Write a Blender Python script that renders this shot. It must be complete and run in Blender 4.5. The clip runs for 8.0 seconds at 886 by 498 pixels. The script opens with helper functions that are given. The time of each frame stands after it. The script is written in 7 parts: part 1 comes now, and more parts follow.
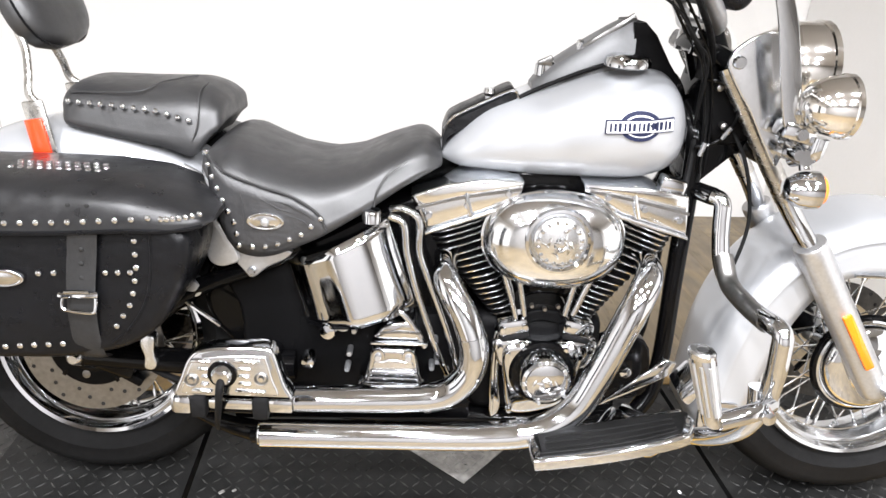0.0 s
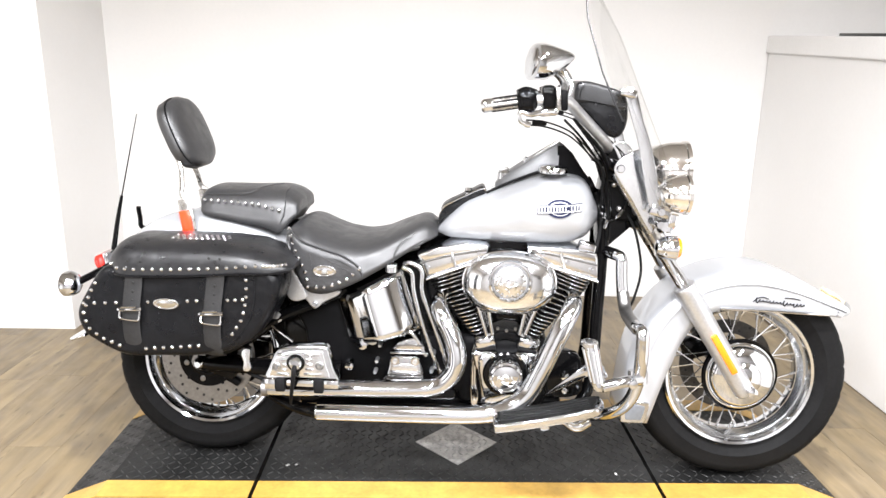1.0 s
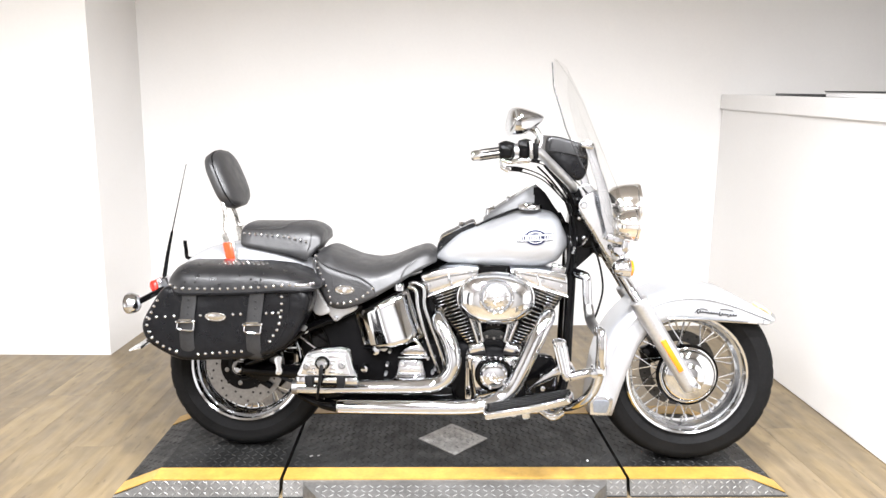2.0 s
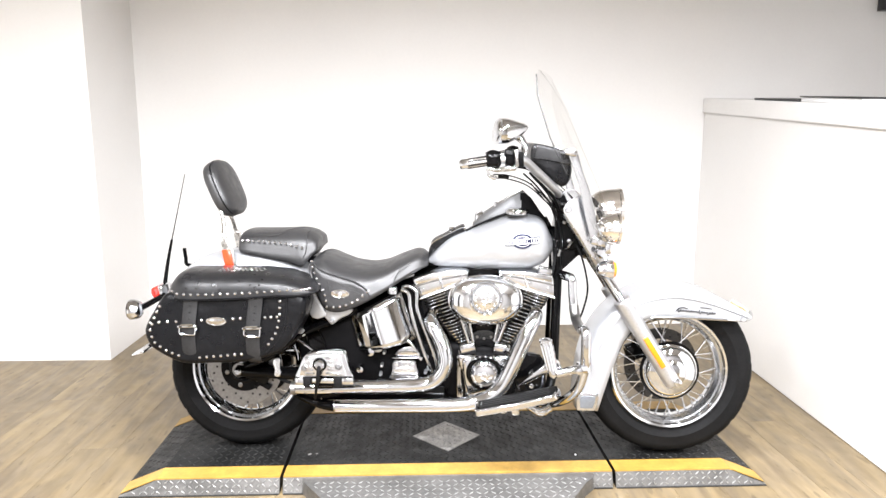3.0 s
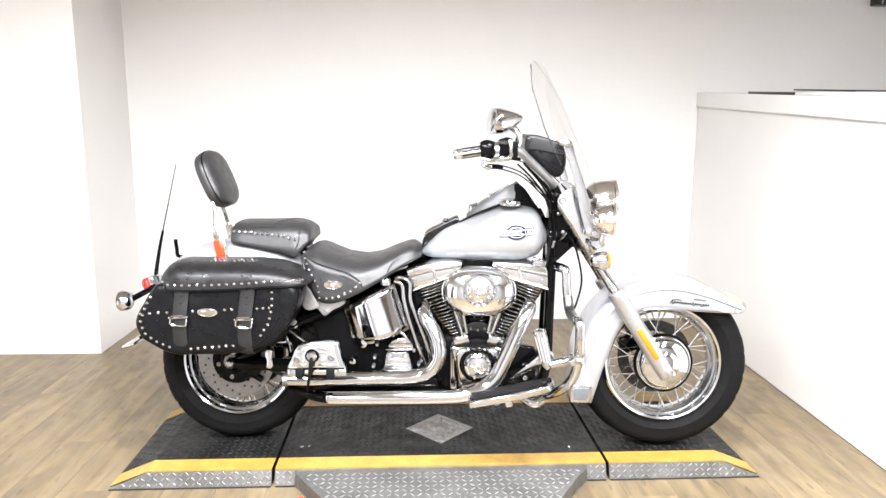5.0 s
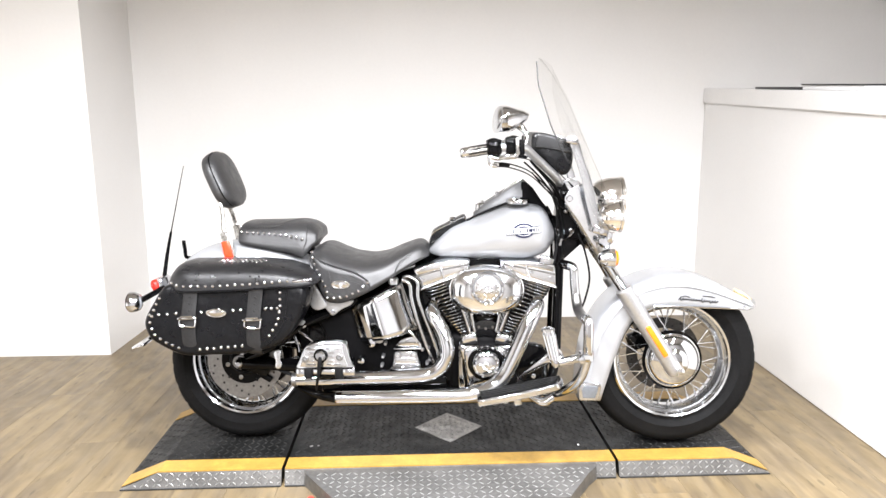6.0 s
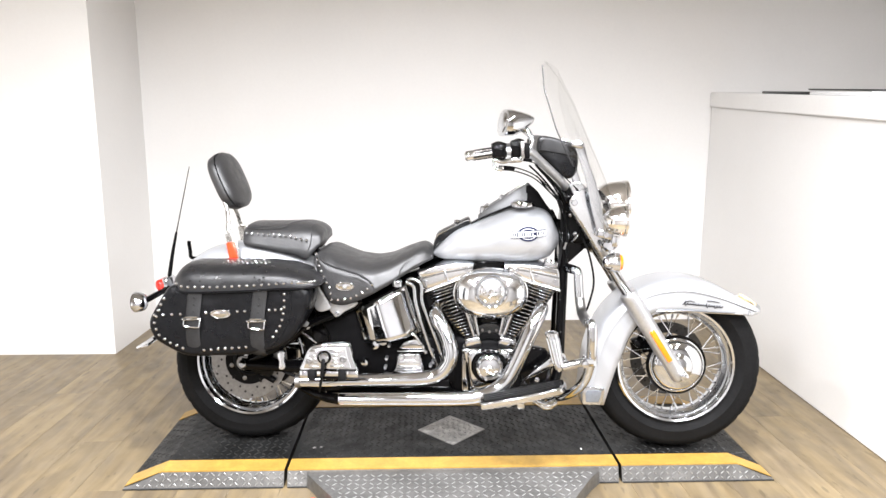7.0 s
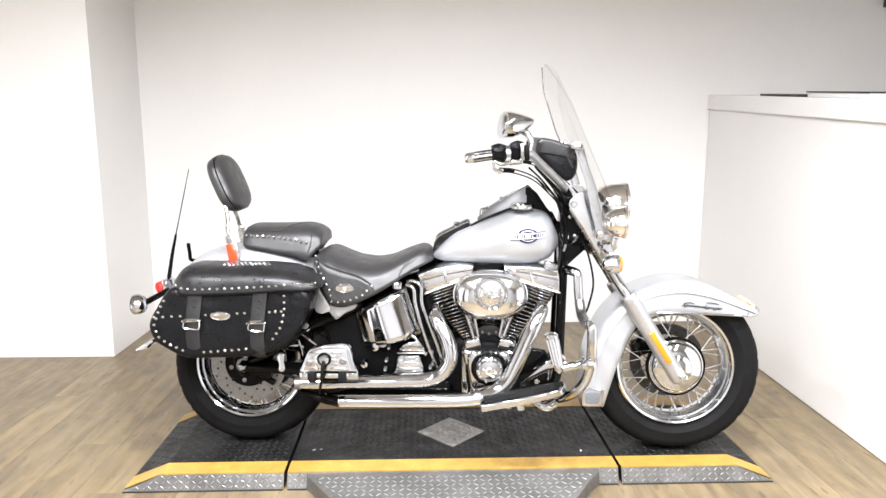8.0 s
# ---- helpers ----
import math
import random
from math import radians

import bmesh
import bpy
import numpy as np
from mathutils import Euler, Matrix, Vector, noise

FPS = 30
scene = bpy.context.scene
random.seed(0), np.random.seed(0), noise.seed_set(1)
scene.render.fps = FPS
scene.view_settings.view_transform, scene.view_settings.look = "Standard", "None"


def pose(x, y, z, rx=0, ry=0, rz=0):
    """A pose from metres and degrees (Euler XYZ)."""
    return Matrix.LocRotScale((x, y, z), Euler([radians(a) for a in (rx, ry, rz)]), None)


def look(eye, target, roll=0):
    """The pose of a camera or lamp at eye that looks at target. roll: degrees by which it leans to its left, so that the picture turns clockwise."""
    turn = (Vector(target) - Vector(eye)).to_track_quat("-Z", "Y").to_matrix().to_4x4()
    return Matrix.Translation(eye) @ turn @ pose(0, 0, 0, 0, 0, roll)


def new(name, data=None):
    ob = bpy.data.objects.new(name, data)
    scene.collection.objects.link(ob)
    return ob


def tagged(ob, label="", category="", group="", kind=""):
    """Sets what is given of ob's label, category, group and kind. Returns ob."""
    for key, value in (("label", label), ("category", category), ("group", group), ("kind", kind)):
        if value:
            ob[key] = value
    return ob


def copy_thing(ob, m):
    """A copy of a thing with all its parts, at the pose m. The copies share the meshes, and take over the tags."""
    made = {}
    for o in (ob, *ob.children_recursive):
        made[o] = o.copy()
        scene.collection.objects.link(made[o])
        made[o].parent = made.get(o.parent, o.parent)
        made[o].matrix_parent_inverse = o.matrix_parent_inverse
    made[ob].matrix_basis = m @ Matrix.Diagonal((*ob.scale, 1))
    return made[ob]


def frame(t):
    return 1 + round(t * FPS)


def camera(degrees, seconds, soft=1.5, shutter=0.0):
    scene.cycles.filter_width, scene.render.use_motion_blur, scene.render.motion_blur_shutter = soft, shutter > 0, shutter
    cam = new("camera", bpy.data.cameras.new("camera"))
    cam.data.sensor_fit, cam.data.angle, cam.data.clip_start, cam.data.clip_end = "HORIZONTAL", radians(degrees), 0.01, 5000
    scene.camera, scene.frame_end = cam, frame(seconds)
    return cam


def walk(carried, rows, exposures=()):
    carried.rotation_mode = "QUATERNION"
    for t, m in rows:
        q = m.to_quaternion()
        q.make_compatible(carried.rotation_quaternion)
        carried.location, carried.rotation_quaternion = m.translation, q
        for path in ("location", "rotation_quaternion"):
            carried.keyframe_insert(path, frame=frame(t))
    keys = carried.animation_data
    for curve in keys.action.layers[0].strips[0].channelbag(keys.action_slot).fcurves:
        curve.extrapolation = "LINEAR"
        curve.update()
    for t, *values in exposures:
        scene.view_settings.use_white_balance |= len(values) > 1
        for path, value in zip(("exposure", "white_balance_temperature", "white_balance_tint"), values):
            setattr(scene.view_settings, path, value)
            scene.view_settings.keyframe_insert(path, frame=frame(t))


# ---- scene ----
cam = camera(66.5, 8.0)
EXPOSURES = [(0.0, -0.18), (0.6, -0.02), (1.7, 0.06), (2.8, 0.1), (4.7, 0.08), (5.8, -0.03), (7.0, -0.1), (8.0, -0.09)]
PATH = [
    (0, (0.593, -1.349, 1.133), (0.786, 0.48, 0.345), 2.8),
    (0.5, (0.67, -1.736, 1.208), (0.743, 0.167, 0.596), 3.8),
    (1, (0.686, -2.057, 1.224), (0.731, -0.118, 0.736), 1.1),
    (1.5, (0.642, -2.318, 1.251), (0.734, -0.363, 0.838), 0.7),
    (1.7, (0.657, -2.408, 1.234), (0.72, -0.445, 0.855), 1.0),
    (2.8, (0.66, -2.6, 1.268), (0.742, -0.632, 0.943), 0.2),
    (3, (0.662, -2.603, 1.269), (0.747, -0.634, 0.926), 0.2),
    (3.5, (0.666, -2.596, 1.251), (0.782, -0.633, 0.887), 0.3),
    (4, (0.679, -2.594, 1.253), (0.796, -0.631, 0.891), -0.4),
    (4.5, (0.666, -2.593, 1.248), (0.774, -0.627, 0.898), 0.5),
    (6, (0.658, -2.593, 1.243), (0.744, -0.627, 0.89), -0.2),
    (6.5, (0.659, -2.592, 1.248), (0.733, -0.625, 0.895), -0.5),
    (7, (0.661, -2.592, 1.249), (0.732, -0.624, 0.899), 0.2),
    (7.5, (0.655, -2.591, 1.249), (0.729, -0.622, 0.903), 0.4),
    (8, (0.653, -2.595, 1.248), (0.731, -0.626, 0.905), 0.2),
]
walk(cam, [(t, look(eye, target, roll)) for t, eye, target, roll in PATH], EXPOSURES)

# ---------------------------------------------------------------- world and lamps
world = bpy.data.worlds.new("world")
scene.world = world
world.use_nodes = True
world.node_tree.nodes["Background"].inputs["Color"].default_value = (0.9, 0.95, 1.0, 1)
world.node_tree.nodes["Background"].inputs["Strength"].default_value = 0.15

LAMP_POWER = 59.0
CEILING_Z = 2.85
LAMP_SPOTS = [(x, y) for y in (-1.3, -2.5, -3.7) for x in (-0.75, 0.25, 1.2, 2.15)]
for lx, ly in LAMP_SPOTS:
    lamp = bpy.data.lights.new("ceiling_lamp_light", "AREA")
    lamp.shape, lamp.size, lamp.spread = "DISK", 0.22, radians(158)
    lamp.energy, lamp.color = LAMP_POWER, (0.95, 0.957, 1.0)
    light = new("ceiling_lamp_light", lamp)
    light.matrix_world = pose(lx, ly, CEILING_Z - 0.03)


# ---------------------------------------------------------------- materials
def material(name, base, rough=0.5, metal=0.0, grain=0.0, grain_size=200.0, stain=0.0, stain_size=4.0, bump=0.0,
             bump_size=300.0, coat=0.0, random_value=0.0, rough_var=0.0, stretch=(1, 1, 1), ior=1.5, fold=0.0, fold_size=18.0):
    m = bpy.data.materials.new(name)
    m.use_nodes = True
    nt = m.node_tree
    b = nt.nodes["Principled BSDF"]
    b.inputs["Base Color"].default_value = (*base, 1)
    b.inputs["Roughness"].default_value, b.inputs["Metallic"].default_value = rough, metal
    b.inputs["Coat Weight"].default_value, b.inputs["IOR"].default_value = coat, ior
    b.inputs["Coat Roughness"].default_value = 0.04
    co = nt.nodes.new("ShaderNodeTexCoord")
    mp = nt.nodes.new("ShaderNodeMapping")
    mp.inputs["Scale"].default_value = stretch
    nt.links.new(co.outputs["Object"], mp.inputs["Vector"])

    def noise_tex(size, detail=4.0):
        n = nt.nodes.new("ShaderNodeTexNoise")
        n.inputs["Scale"].default_value, n.inputs["Detail"].default_value = size, detail
        nt.links.new(mp.outputs["Vector"], n.inputs["Vector"])
        return n.outputs["Fac"]

    value = None

    def times(a, lo, hi):
        r = nt.nodes.new("ShaderNodeMapRange")
        r.inputs["To Min"].default_value, r.inputs["To Max"].default_value = lo, hi
        r.inputs["From Min"].default_value, r.inputs["From Max"].default_value = 0.25, 0.75
        nt.links.new(a, r.inputs["Value"])
        return r.outputs["Result"]

    def mul(a, c):
        if a is None:
            return c
        n = nt.nodes.new("ShaderNodeMath")
        n.operation = "MULTIPLY"
        nt.links.new(a, n.inputs[0])
        nt.links.new(c, n.inputs[1])
        return n.outputs[0]

    if grain:
        value = mul(value, times(noise_tex(grain_size), 1 - grain, 1 + grain))
    if stain:
        value = mul(value, times(noise_tex(stain_size, 6.0), 1 - stain, 1 + stain))
    if random_value:
        info = nt.nodes.new("ShaderNodeObjectInfo")
        r = nt.nodes.new("ShaderNodeMapRange")
        r.inputs["To Min"].default_value, r.inputs["To Max"].default_value = 1 - random_value, 1 + random_value
        nt.links.new(info.outputs["Random"], r.inputs["Value"])
        value = mul(value, r.outputs["Result"])
    if value is not None:
        mix = nt.nodes.new("ShaderNodeVectorMath")
        mix.operation = "SCALE"
        mix.inputs[0].default_value = base
        nt.links.new(value, mix.inputs["Scale"])
        nt.links.new(mix.outputs[0], b.inputs["Base Color"])
    if rough_var:
        nt.links.new(times(noise_tex(stain_size * 3, 5.0), max(0.0, rough - rough_var), rough + rough_var), b.inputs["Roughness"])
    if bump:
        bn = nt.nodes.new("ShaderNodeBump")
        bn.inputs["Strength"].default_value, bn.inputs["Distance"].default_value = bump, 0.002
        nt.links.new(noise_tex(bump_size, 3.0), bn.inputs["Height"])
        nt.links.new(bn.outputs["Normal"], b.inputs["Normal"])
        if fold:
            wide = nt.nodes.new("ShaderNodeBump")
            wide.inputs["Strength"].default_value, wide.inputs["Distance"].default_value = fold, 0.012
            nt.links.new(noise_tex(fold_size, 2.0), wide.inputs["Height"])
            nt.links.new(wide.outputs["Normal"], bn.inputs["Normal"])
    return m


CHROME = material("chrome", (0.62, 0.633, 0.655), 0.065, 1.0, rough_var=0.035, stain_size=9, bump=0.06, bump_size=38)
# Chrome lightened in colour, for covers and lamps whose reflections come out too dark.
LIT_COVER_CHROME = material("lit_cover_chrome", (0.8, 0.815, 0.835), 0.12, 1.0, rough_var=0.05, stain_size=12, bump=0.04, bump_size=30)
LIT_LAMP_CHROME = material("lit_lamp_chrome", (0.84, 0.825, 0.8), 0.1, 1.0, rough_var=0.04, stain_size=9)
RIM_METAL = material("hazed_rim_chrome", (0.66, 0.67, 0.685), 0.15, 1.0, grain=0.06, grain_size=120, rough_var=0.05)
POLISHED = material("polished_aluminium", (0.72, 0.735, 0.755), 0.2, 1.0, grain=0.06, grain_size=120, rough_var=0.07)
CONSOLE = material("grey_console_paint", (0.11, 0.111, 0.114), 0.42, 0.35, grain=0.06, grain_size=120, rough_var=0.06)
BRUSHED = material("dull_brushed_fork_metal", (0.47, 0.46, 0.44), 0.27, 1.0, grain=0.12, grain_size=110, stain=0.15, stain_size=22, rough_var=0.1)
SATIN = material("satin_aluminium", (0.52, 0.525, 0.535), 0.38, 0.9, grain=0.08, grain_size=150, rough_var=0.06)
# Steel darkened in colour to stand for the shade on the far front rotor.
SHADED_STEEL = material("shaded_rotor_steel", (0.07, 0.068, 0.066), 0.4, 1.0, grain=0.2, grain_size=90, rough_var=0.1)
STEEL = material("brushed_steel", (0.24, 0.235, 0.23), 0.32, 1.0, grain=0.15, grain_size=90, rough_var=0.08)
PAINT = material("silver_pearl_paint", (0.365, 0.374, 0.39), 0.35, 0.34, grain=0.03, grain_size=900, coat=1.0)
BLACK_PAINT = material("black_gloss_paint", (0.002, 0.002, 0.0022), 0.12, 0.0, ior=1.24, grain=0.2, grain_size=60, rough_var=0.06)
BLACK_CRINKLE = material("black_crinkle_coat", (0.003, 0.003, 0.0033), 0.45, 0.0, ior=1.16, grain=0.2, grain_size=300, bump=0.3, bump_size=700)
LEATHER = material("black_leather", (0.004, 0.0041, 0.0048), 0.32, 0.0, ior=1.27, grain=0.2, grain_size=150, stain=0.2, stain_size=12, bump=0.25, bump_size=420, rough_var=0.1, fold=0.5, fold_size=16)
STRAP_LEATHER = material("worn_strap_leather", (0.01, 0.01, 0.0105), 0.55, 0.0, ior=1.45, grain=0.25, grain_size=160, stain=0.3, stain_size=30, bump=0.3, bump_size=500, rough_var=0.1)
VINYL = material("black_seat_vinyl", (0.021, 0.021, 0.022), 0.42, 0.0, ior=1.66, grain=0.15, grain_size=200, stain=0.15, stain_size=9, bump=0.14, bump_size=520, rough_var=0.1, fold=0.1, fold_size=22)
SKIRT_VINYL = material("seat_skirt_vinyl", (0.021, 0.021, 0.0222), 0.42, 0.0, ior=1.58, grain=0.12, grain_size=180, bump=0.1, bump_size=520, rough_var=0.1, fold=0.14, fold_size=70)
# Same leather, with the sheen of lid and pouch flap put into its colour.
SHEEN_LEATHER = material("sheen_leather", (0.0085, 0.0086, 0.0095), 0.33, 0.0, ior=1.5, grain=0.2, grain_size=120, stain=0.25, stain_size=10, bump=0.15, bump_size=300, rough_var=0.1, fold=0.2, fold_size=13)
RUBBER = material("black_rubber", (0.0055, 0.0055, 0.0057), 0.7, 0.0, ior=1.22, grain=0.25, grain_size=90, stain=0.2, stain_size=10, bump=0.15, bump_size=250)
RUBBER_MAT = material("ribbed_black_rubber", (0.005, 0.005, 0.005), 0.5, 0.0, ior=1.22, grain=0.2, grain_size=120)
AMBER = material("amber_lens", (0.85, 0.19, 0.004), 0.18, 0.0, grain=0.08, grain_size=240, coat=0.6)
RED_LENS = material("red_lens", (0.5, 0.018, 0.01), 0.18, 0.0, grain=0.08, grain_size=240, coat=0.6)
ORANGE_RED = material("orange_red_reflector", (0.88, 0.05, 0.01), 0.25, 0.0, grain=0.08, grain_size=300, coat=0.4)
PALE_AMBER = material("pale_amber_lens", (0.85, 0.62, 0.3), 0.15, 0.0, grain=0.08, grain_size=240, coat=0.8)
GUARD_GREY = material("grey_guard_panel", (0.22, 0.24, 0.27), 0.3, 0.6, grain=0.1, grain_size=90, rough_var=0.08)
LAMP_GLASS = material("clear_lamp_lens", (0.82, 0.84, 0.85), 0.06, 0.35, grain=0.1, grain_size=60, coat=1.0)
CAP_RED = material("red_plastic", (0.55, 0.05, 0.035), 0.35, 0.0, grain=0.08, grain_size=200)
SMOKE_LENS = material("smoked_dark_lens", (0.02, 0.012, 0.012), 0.2, 0.0, grain=0.1, grain_size=200, coat=0.6)
DECAL_BLUE = material("dark_blue_decal", (0.016, 0.02, 0.05), 0.5, 0.0, grain=0.06, grain_size=200, ior=1.25)
DECAL_WHITE = material("white_decal", (0.8, 0.8, 0.8), 0.3, 0.0, grain=0.03, grain_size=200, coat=0.5)
DECAL_DARK = material("charcoal_script_decal", (0.008, 0.008, 0.01), 0.45, 0.0, ior=1.25, grain=0.1, grain_size=200)
TREAD_BLACK = material("dark_tread_plate", (0.0072, 0.0072, 0.007), 0.5, 0.0, ior=1.36, grain=0.3, grain_size=50, stain=0.45, stain_size=5, bump=0.2, bump_size=200, rough_var=0.15)
TREAD_WORN = material("worn_dark_tread", (0.024, 0.0235, 0.0225), 0.45, 0.0, ior=1.43, grain=0.4, grain_size=40, stain=0.6, stain_size=7, rough_var=0.12)
TREAD_BASE = material("bare_plate_ground", (0.15, 0.147, 0.141), 0.42, 0.55, grain=0.2, grain_size=60, stain=0.3, stain_size=7, rough_var=0.12)
TREAD_BARE = material("bare_tread_plate", (0.46, 0.46, 0.45), 0.36, 0.75, grain=0.15, grain_size=40, stain=0.2, stain_size=6, rough_var=0.12)
WORN_STEEL = material("worn_steel_plate", (0.36, 0.35, 0.335), 0.5, 0.6, grain=0.35, grain_size=45, stain=0.3, stain_size=14, rough_var=0.15)
YELLOW = material("yellow_safety_paint", (0.345, 0.207, 0.042), 0.45, 0.0, grain=0.14, grain_size=80, stain=0.2, stain_size=14, bump=0.15, bump_size=200)
WALL = material("white_wall_paint", (0.8, 0.79, 0.775), 0.36, 0.0, grain=0.01, grain_size=60, stain=0.025, stain_size=1.5, bump=0.05, bump_size=250)
PANEL_DARK = material("dark_panel_paint", (0.012, 0.013, 0.017), 0.4, 0.0, grain=0.1, grain_size=60, stain=0.1, stain_size=3)
WALL_DULL = material("grey_wall_paint", (0.3, 0.29, 0.282), 0.6, 0.0, grain=0.03, grain_size=40, stain=0.05, stain_size=1.2)
CEILING = material("ceiling_paint", (0.44, 0.422, 0.4), 0.8, 0.0, grain=0.03, grain_size=50, stain=0.04, stain_size=1.0)
TRIM_WHITE = material("white_ledge_paint", (0.8, 0.79, 0.775), 0.4, 0.0, grain=0.02, grain_size=80, stain=0.03, stain_size=3)
PLASTIC_BLACK = material("black_plastic", (0.015, 0.015, 0.016), 0.35, 0.0, grain=0.15, grain_size=150)
LAMP_BODY = material("lamp_housing", (0.7, 0.7, 0.7), 0.4, 0.0, grain=0.02, grain_size=80)
# Flat dark painted where only shade lies: holes, bores, skirt foot.
SHADE_DARK = material("painted_shade", (0.01, 0.01, 0.01), 0.8, 0.0, grain=0.2, grain_size=60)

GLOW = bpy.data.materials.new("lamp_diffuser_glow")
GLOW.use_nodes = True
_b = GLOW.node_tree.nodes["Principled BSDF"]
_b.inputs["Emission Color"].default_value, _b.inputs["Emission Strength"].default_value = (1, 0.97, 0.92, 1), 6.0


def plank_material():
    m = material("oak_look_plank", (0.26, 0.2, 0.135), 0.42, 0.0, random_value=0.1, rough_var=0.08)
    nt = m.node_tree
    b = nt.nodes["Principled BSDF"]
    co = nt.nodes.new("ShaderNodeTexCoord")
    info = nt.nodes.new("ShaderNodeObjectInfo")
    shift = nt.nodes.new("ShaderNodeVectorMath")
    shift.operation = "MULTIPLY_ADD"
    shift.inputs[1].default_value = (37.0, 91.0, 17.0)
    nt.links.new(info.outputs["Random"], shift.inputs[0])
    nt.links.new(co.outputs["Object"], shift.inputs[2])
    mp = nt.nodes.new("ShaderNodeMapping")
    mp.inputs["Scale"].default_value = (14.0, 1.6, 1.0)
    nt.links.new(shift.outputs[0], mp.inputs["Vector"])
    n = nt.nodes.new("ShaderNodeTexNoise")
    n.inputs["Scale"].default_value, n.inputs["Detail"].default_value, n.inputs["Distortion"].default_value = 1.6, 6.0, 0.7
    nt.links.new(mp.outputs["Vector"], n.inputs["Vector"])
    ramp = nt.nodes.new("ShaderNodeValToRGB")
    e = ramp.color_ramp.elements
    e[0].position, e[0].color = 0.28, (0.118, 0.088, 0.052, 1)
    e[1].position, e[1].color = 0.72, (0.2, 0.157, 0.099, 1)
    mid = ramp.color_ramp.elements.new(0.5)
    mid.color = (0.157, 0.121, 0.074, 1)
    nt.links.new(n.outputs["Fac"], ramp.inputs["Fac"])
    wide = nt.nodes.new("ShaderNodeMapping")
    wide.inputs["Scale"].default_value = (6.5, 1.5, 1.0)
    nt.links.new(shift.outputs[0], wide.inputs["Vector"])
    drift = nt.nodes.new("ShaderNodeTexNoise")
    drift.inputs["Scale"].default_value, drift.inputs["Detail"].default_value, drift.inputs["Distortion"].default_value = 1.5, 3.0, 1.2
    nt.links.new(wide.outputs["Vector"], drift.inputs["Vector"])
    tint = nt.nodes.new("ShaderNodeValToRGB")
    f = tint.color_ramp.elements
    f[0].position, f[0].color = 0.36, (0.84, 0.83, 0.82, 1)
    f[1].position, f[1].color = 0.62, (1.17, 1.13, 0.98, 1)
    nt.links.new(drift.outputs["Fac"], tint.inputs["Fac"])
    mixed = nt.nodes.new("ShaderNodeVectorMath")
    mixed.operation = "MULTIPLY"
    nt.links.new(ramp.outputs["Color"], mixed.inputs[0])
    nt.links.new(tint.outputs["Color"], mixed.inputs[1])
    fleck = nt.nodes.new("ShaderNodeTexNoise")
    fleck.inputs["Scale"].default_value, fleck.inputs["Detail"].default_value = 7.0, 2.0
    nt.links.new(wide.outputs["Vector"], fleck.inputs["Vector"])
    dark = nt.nodes.new("ShaderNodeMapRange")
    dark.inputs["From Min"].default_value, dark.inputs["From Max"].default_value = 0.64, 0.72
    dark.inputs["To Min"].default_value, dark.inputs["To Max"].default_value = 1.0, 0.62
    nt.links.new(fleck.outputs["Fac"], dark.inputs["Value"])
    spots = nt.nodes.new("ShaderNodeVectorMath")
    spots.operation = "SCALE"
    nt.links.new(mixed.outputs[0], spots.inputs[0])
    nt.links.new(dark.outputs["Result"], spots.inputs["Scale"])
    old = b.inputs["Base Color"].links[0].from_node
    nt.links.new(spots.outputs[0], old.inputs[0])
    return m


PLANK = plank_material()
PLANK_CORE = material("plank_joint", (0.1, 0.073, 0.045), 0.7, 0.0, grain=0.2, grain_size=60)


def glass_material(name, tint):
    """Thin clear sheet: a see-through pane with a Fresnel gloss."""
    m = bpy.data.materials.new(name)
    m.use_nodes = True
    nt = m.node_tree
    nt.nodes.remove(nt.nodes["Principled BSDF"])
    out = nt.nodes["Material Output"]
    clear = nt.nodes.new("ShaderNodeBsdfTransparent")
    clear.inputs["Color"].default_value = (*tint, 1)
    shine = nt.nodes.new("ShaderNodeBsdfGlossy")
    shine.inputs["Roughness"].default_value = 0.03
    edge = nt.nodes.new("ShaderNodeLayerWeight")
    edge.inputs["Blend"].default_value = 0.12
    fres = nt.nodes.new("ShaderNodeMath")
    fres.operation = "MULTIPLY"
    fres.inputs[1].default_value = 0.35
    nt.links.new(edge.outputs["Facing"], fres.inputs[0])
    mix = nt.nodes.new("ShaderNodeMixShader")
    nt.links.new(fres.outputs[0], mix.inputs[0])
    nt.links.new(clear.outputs[0], mix.inputs[1])
    nt.links.new(shine.outputs[0], mix.inputs[2])
    nt.links.new(mix.outputs[0], out.inputs["Surface"])
    return m


SHIELD = glass_material("clear_windshield", (0.955, 0.955, 0.95))


# ---------------------------------------------------------------- mesh helpers
def part(name, bm, mat, parent=None, label="", smooth=True, at=None):
    """One mesh object from a bmesh, under a thing or a part."""
    me = bpy.data.meshes.new(name)
    bmesh.ops.recalc_face_normals(bm, faces=bm.faces)
    bm.to_mesh(me)
    bm.free()
    me.materials.append(mat)
    return link(name, me, parent, label, smooth, at)


def link(name, me, parent=None, label="", smooth=True, at=None):
    if smooth and len(me.polygons):
        me.shade_smooth()
        me.set_sharp_from_angle(angle=radians(38))
    ob = new(name, me)
    if at is not None:
        ob.matrix_basis = at
    if parent is not None:
        ob.parent = parent
    if label:
        tagged(ob, label)
    return ob


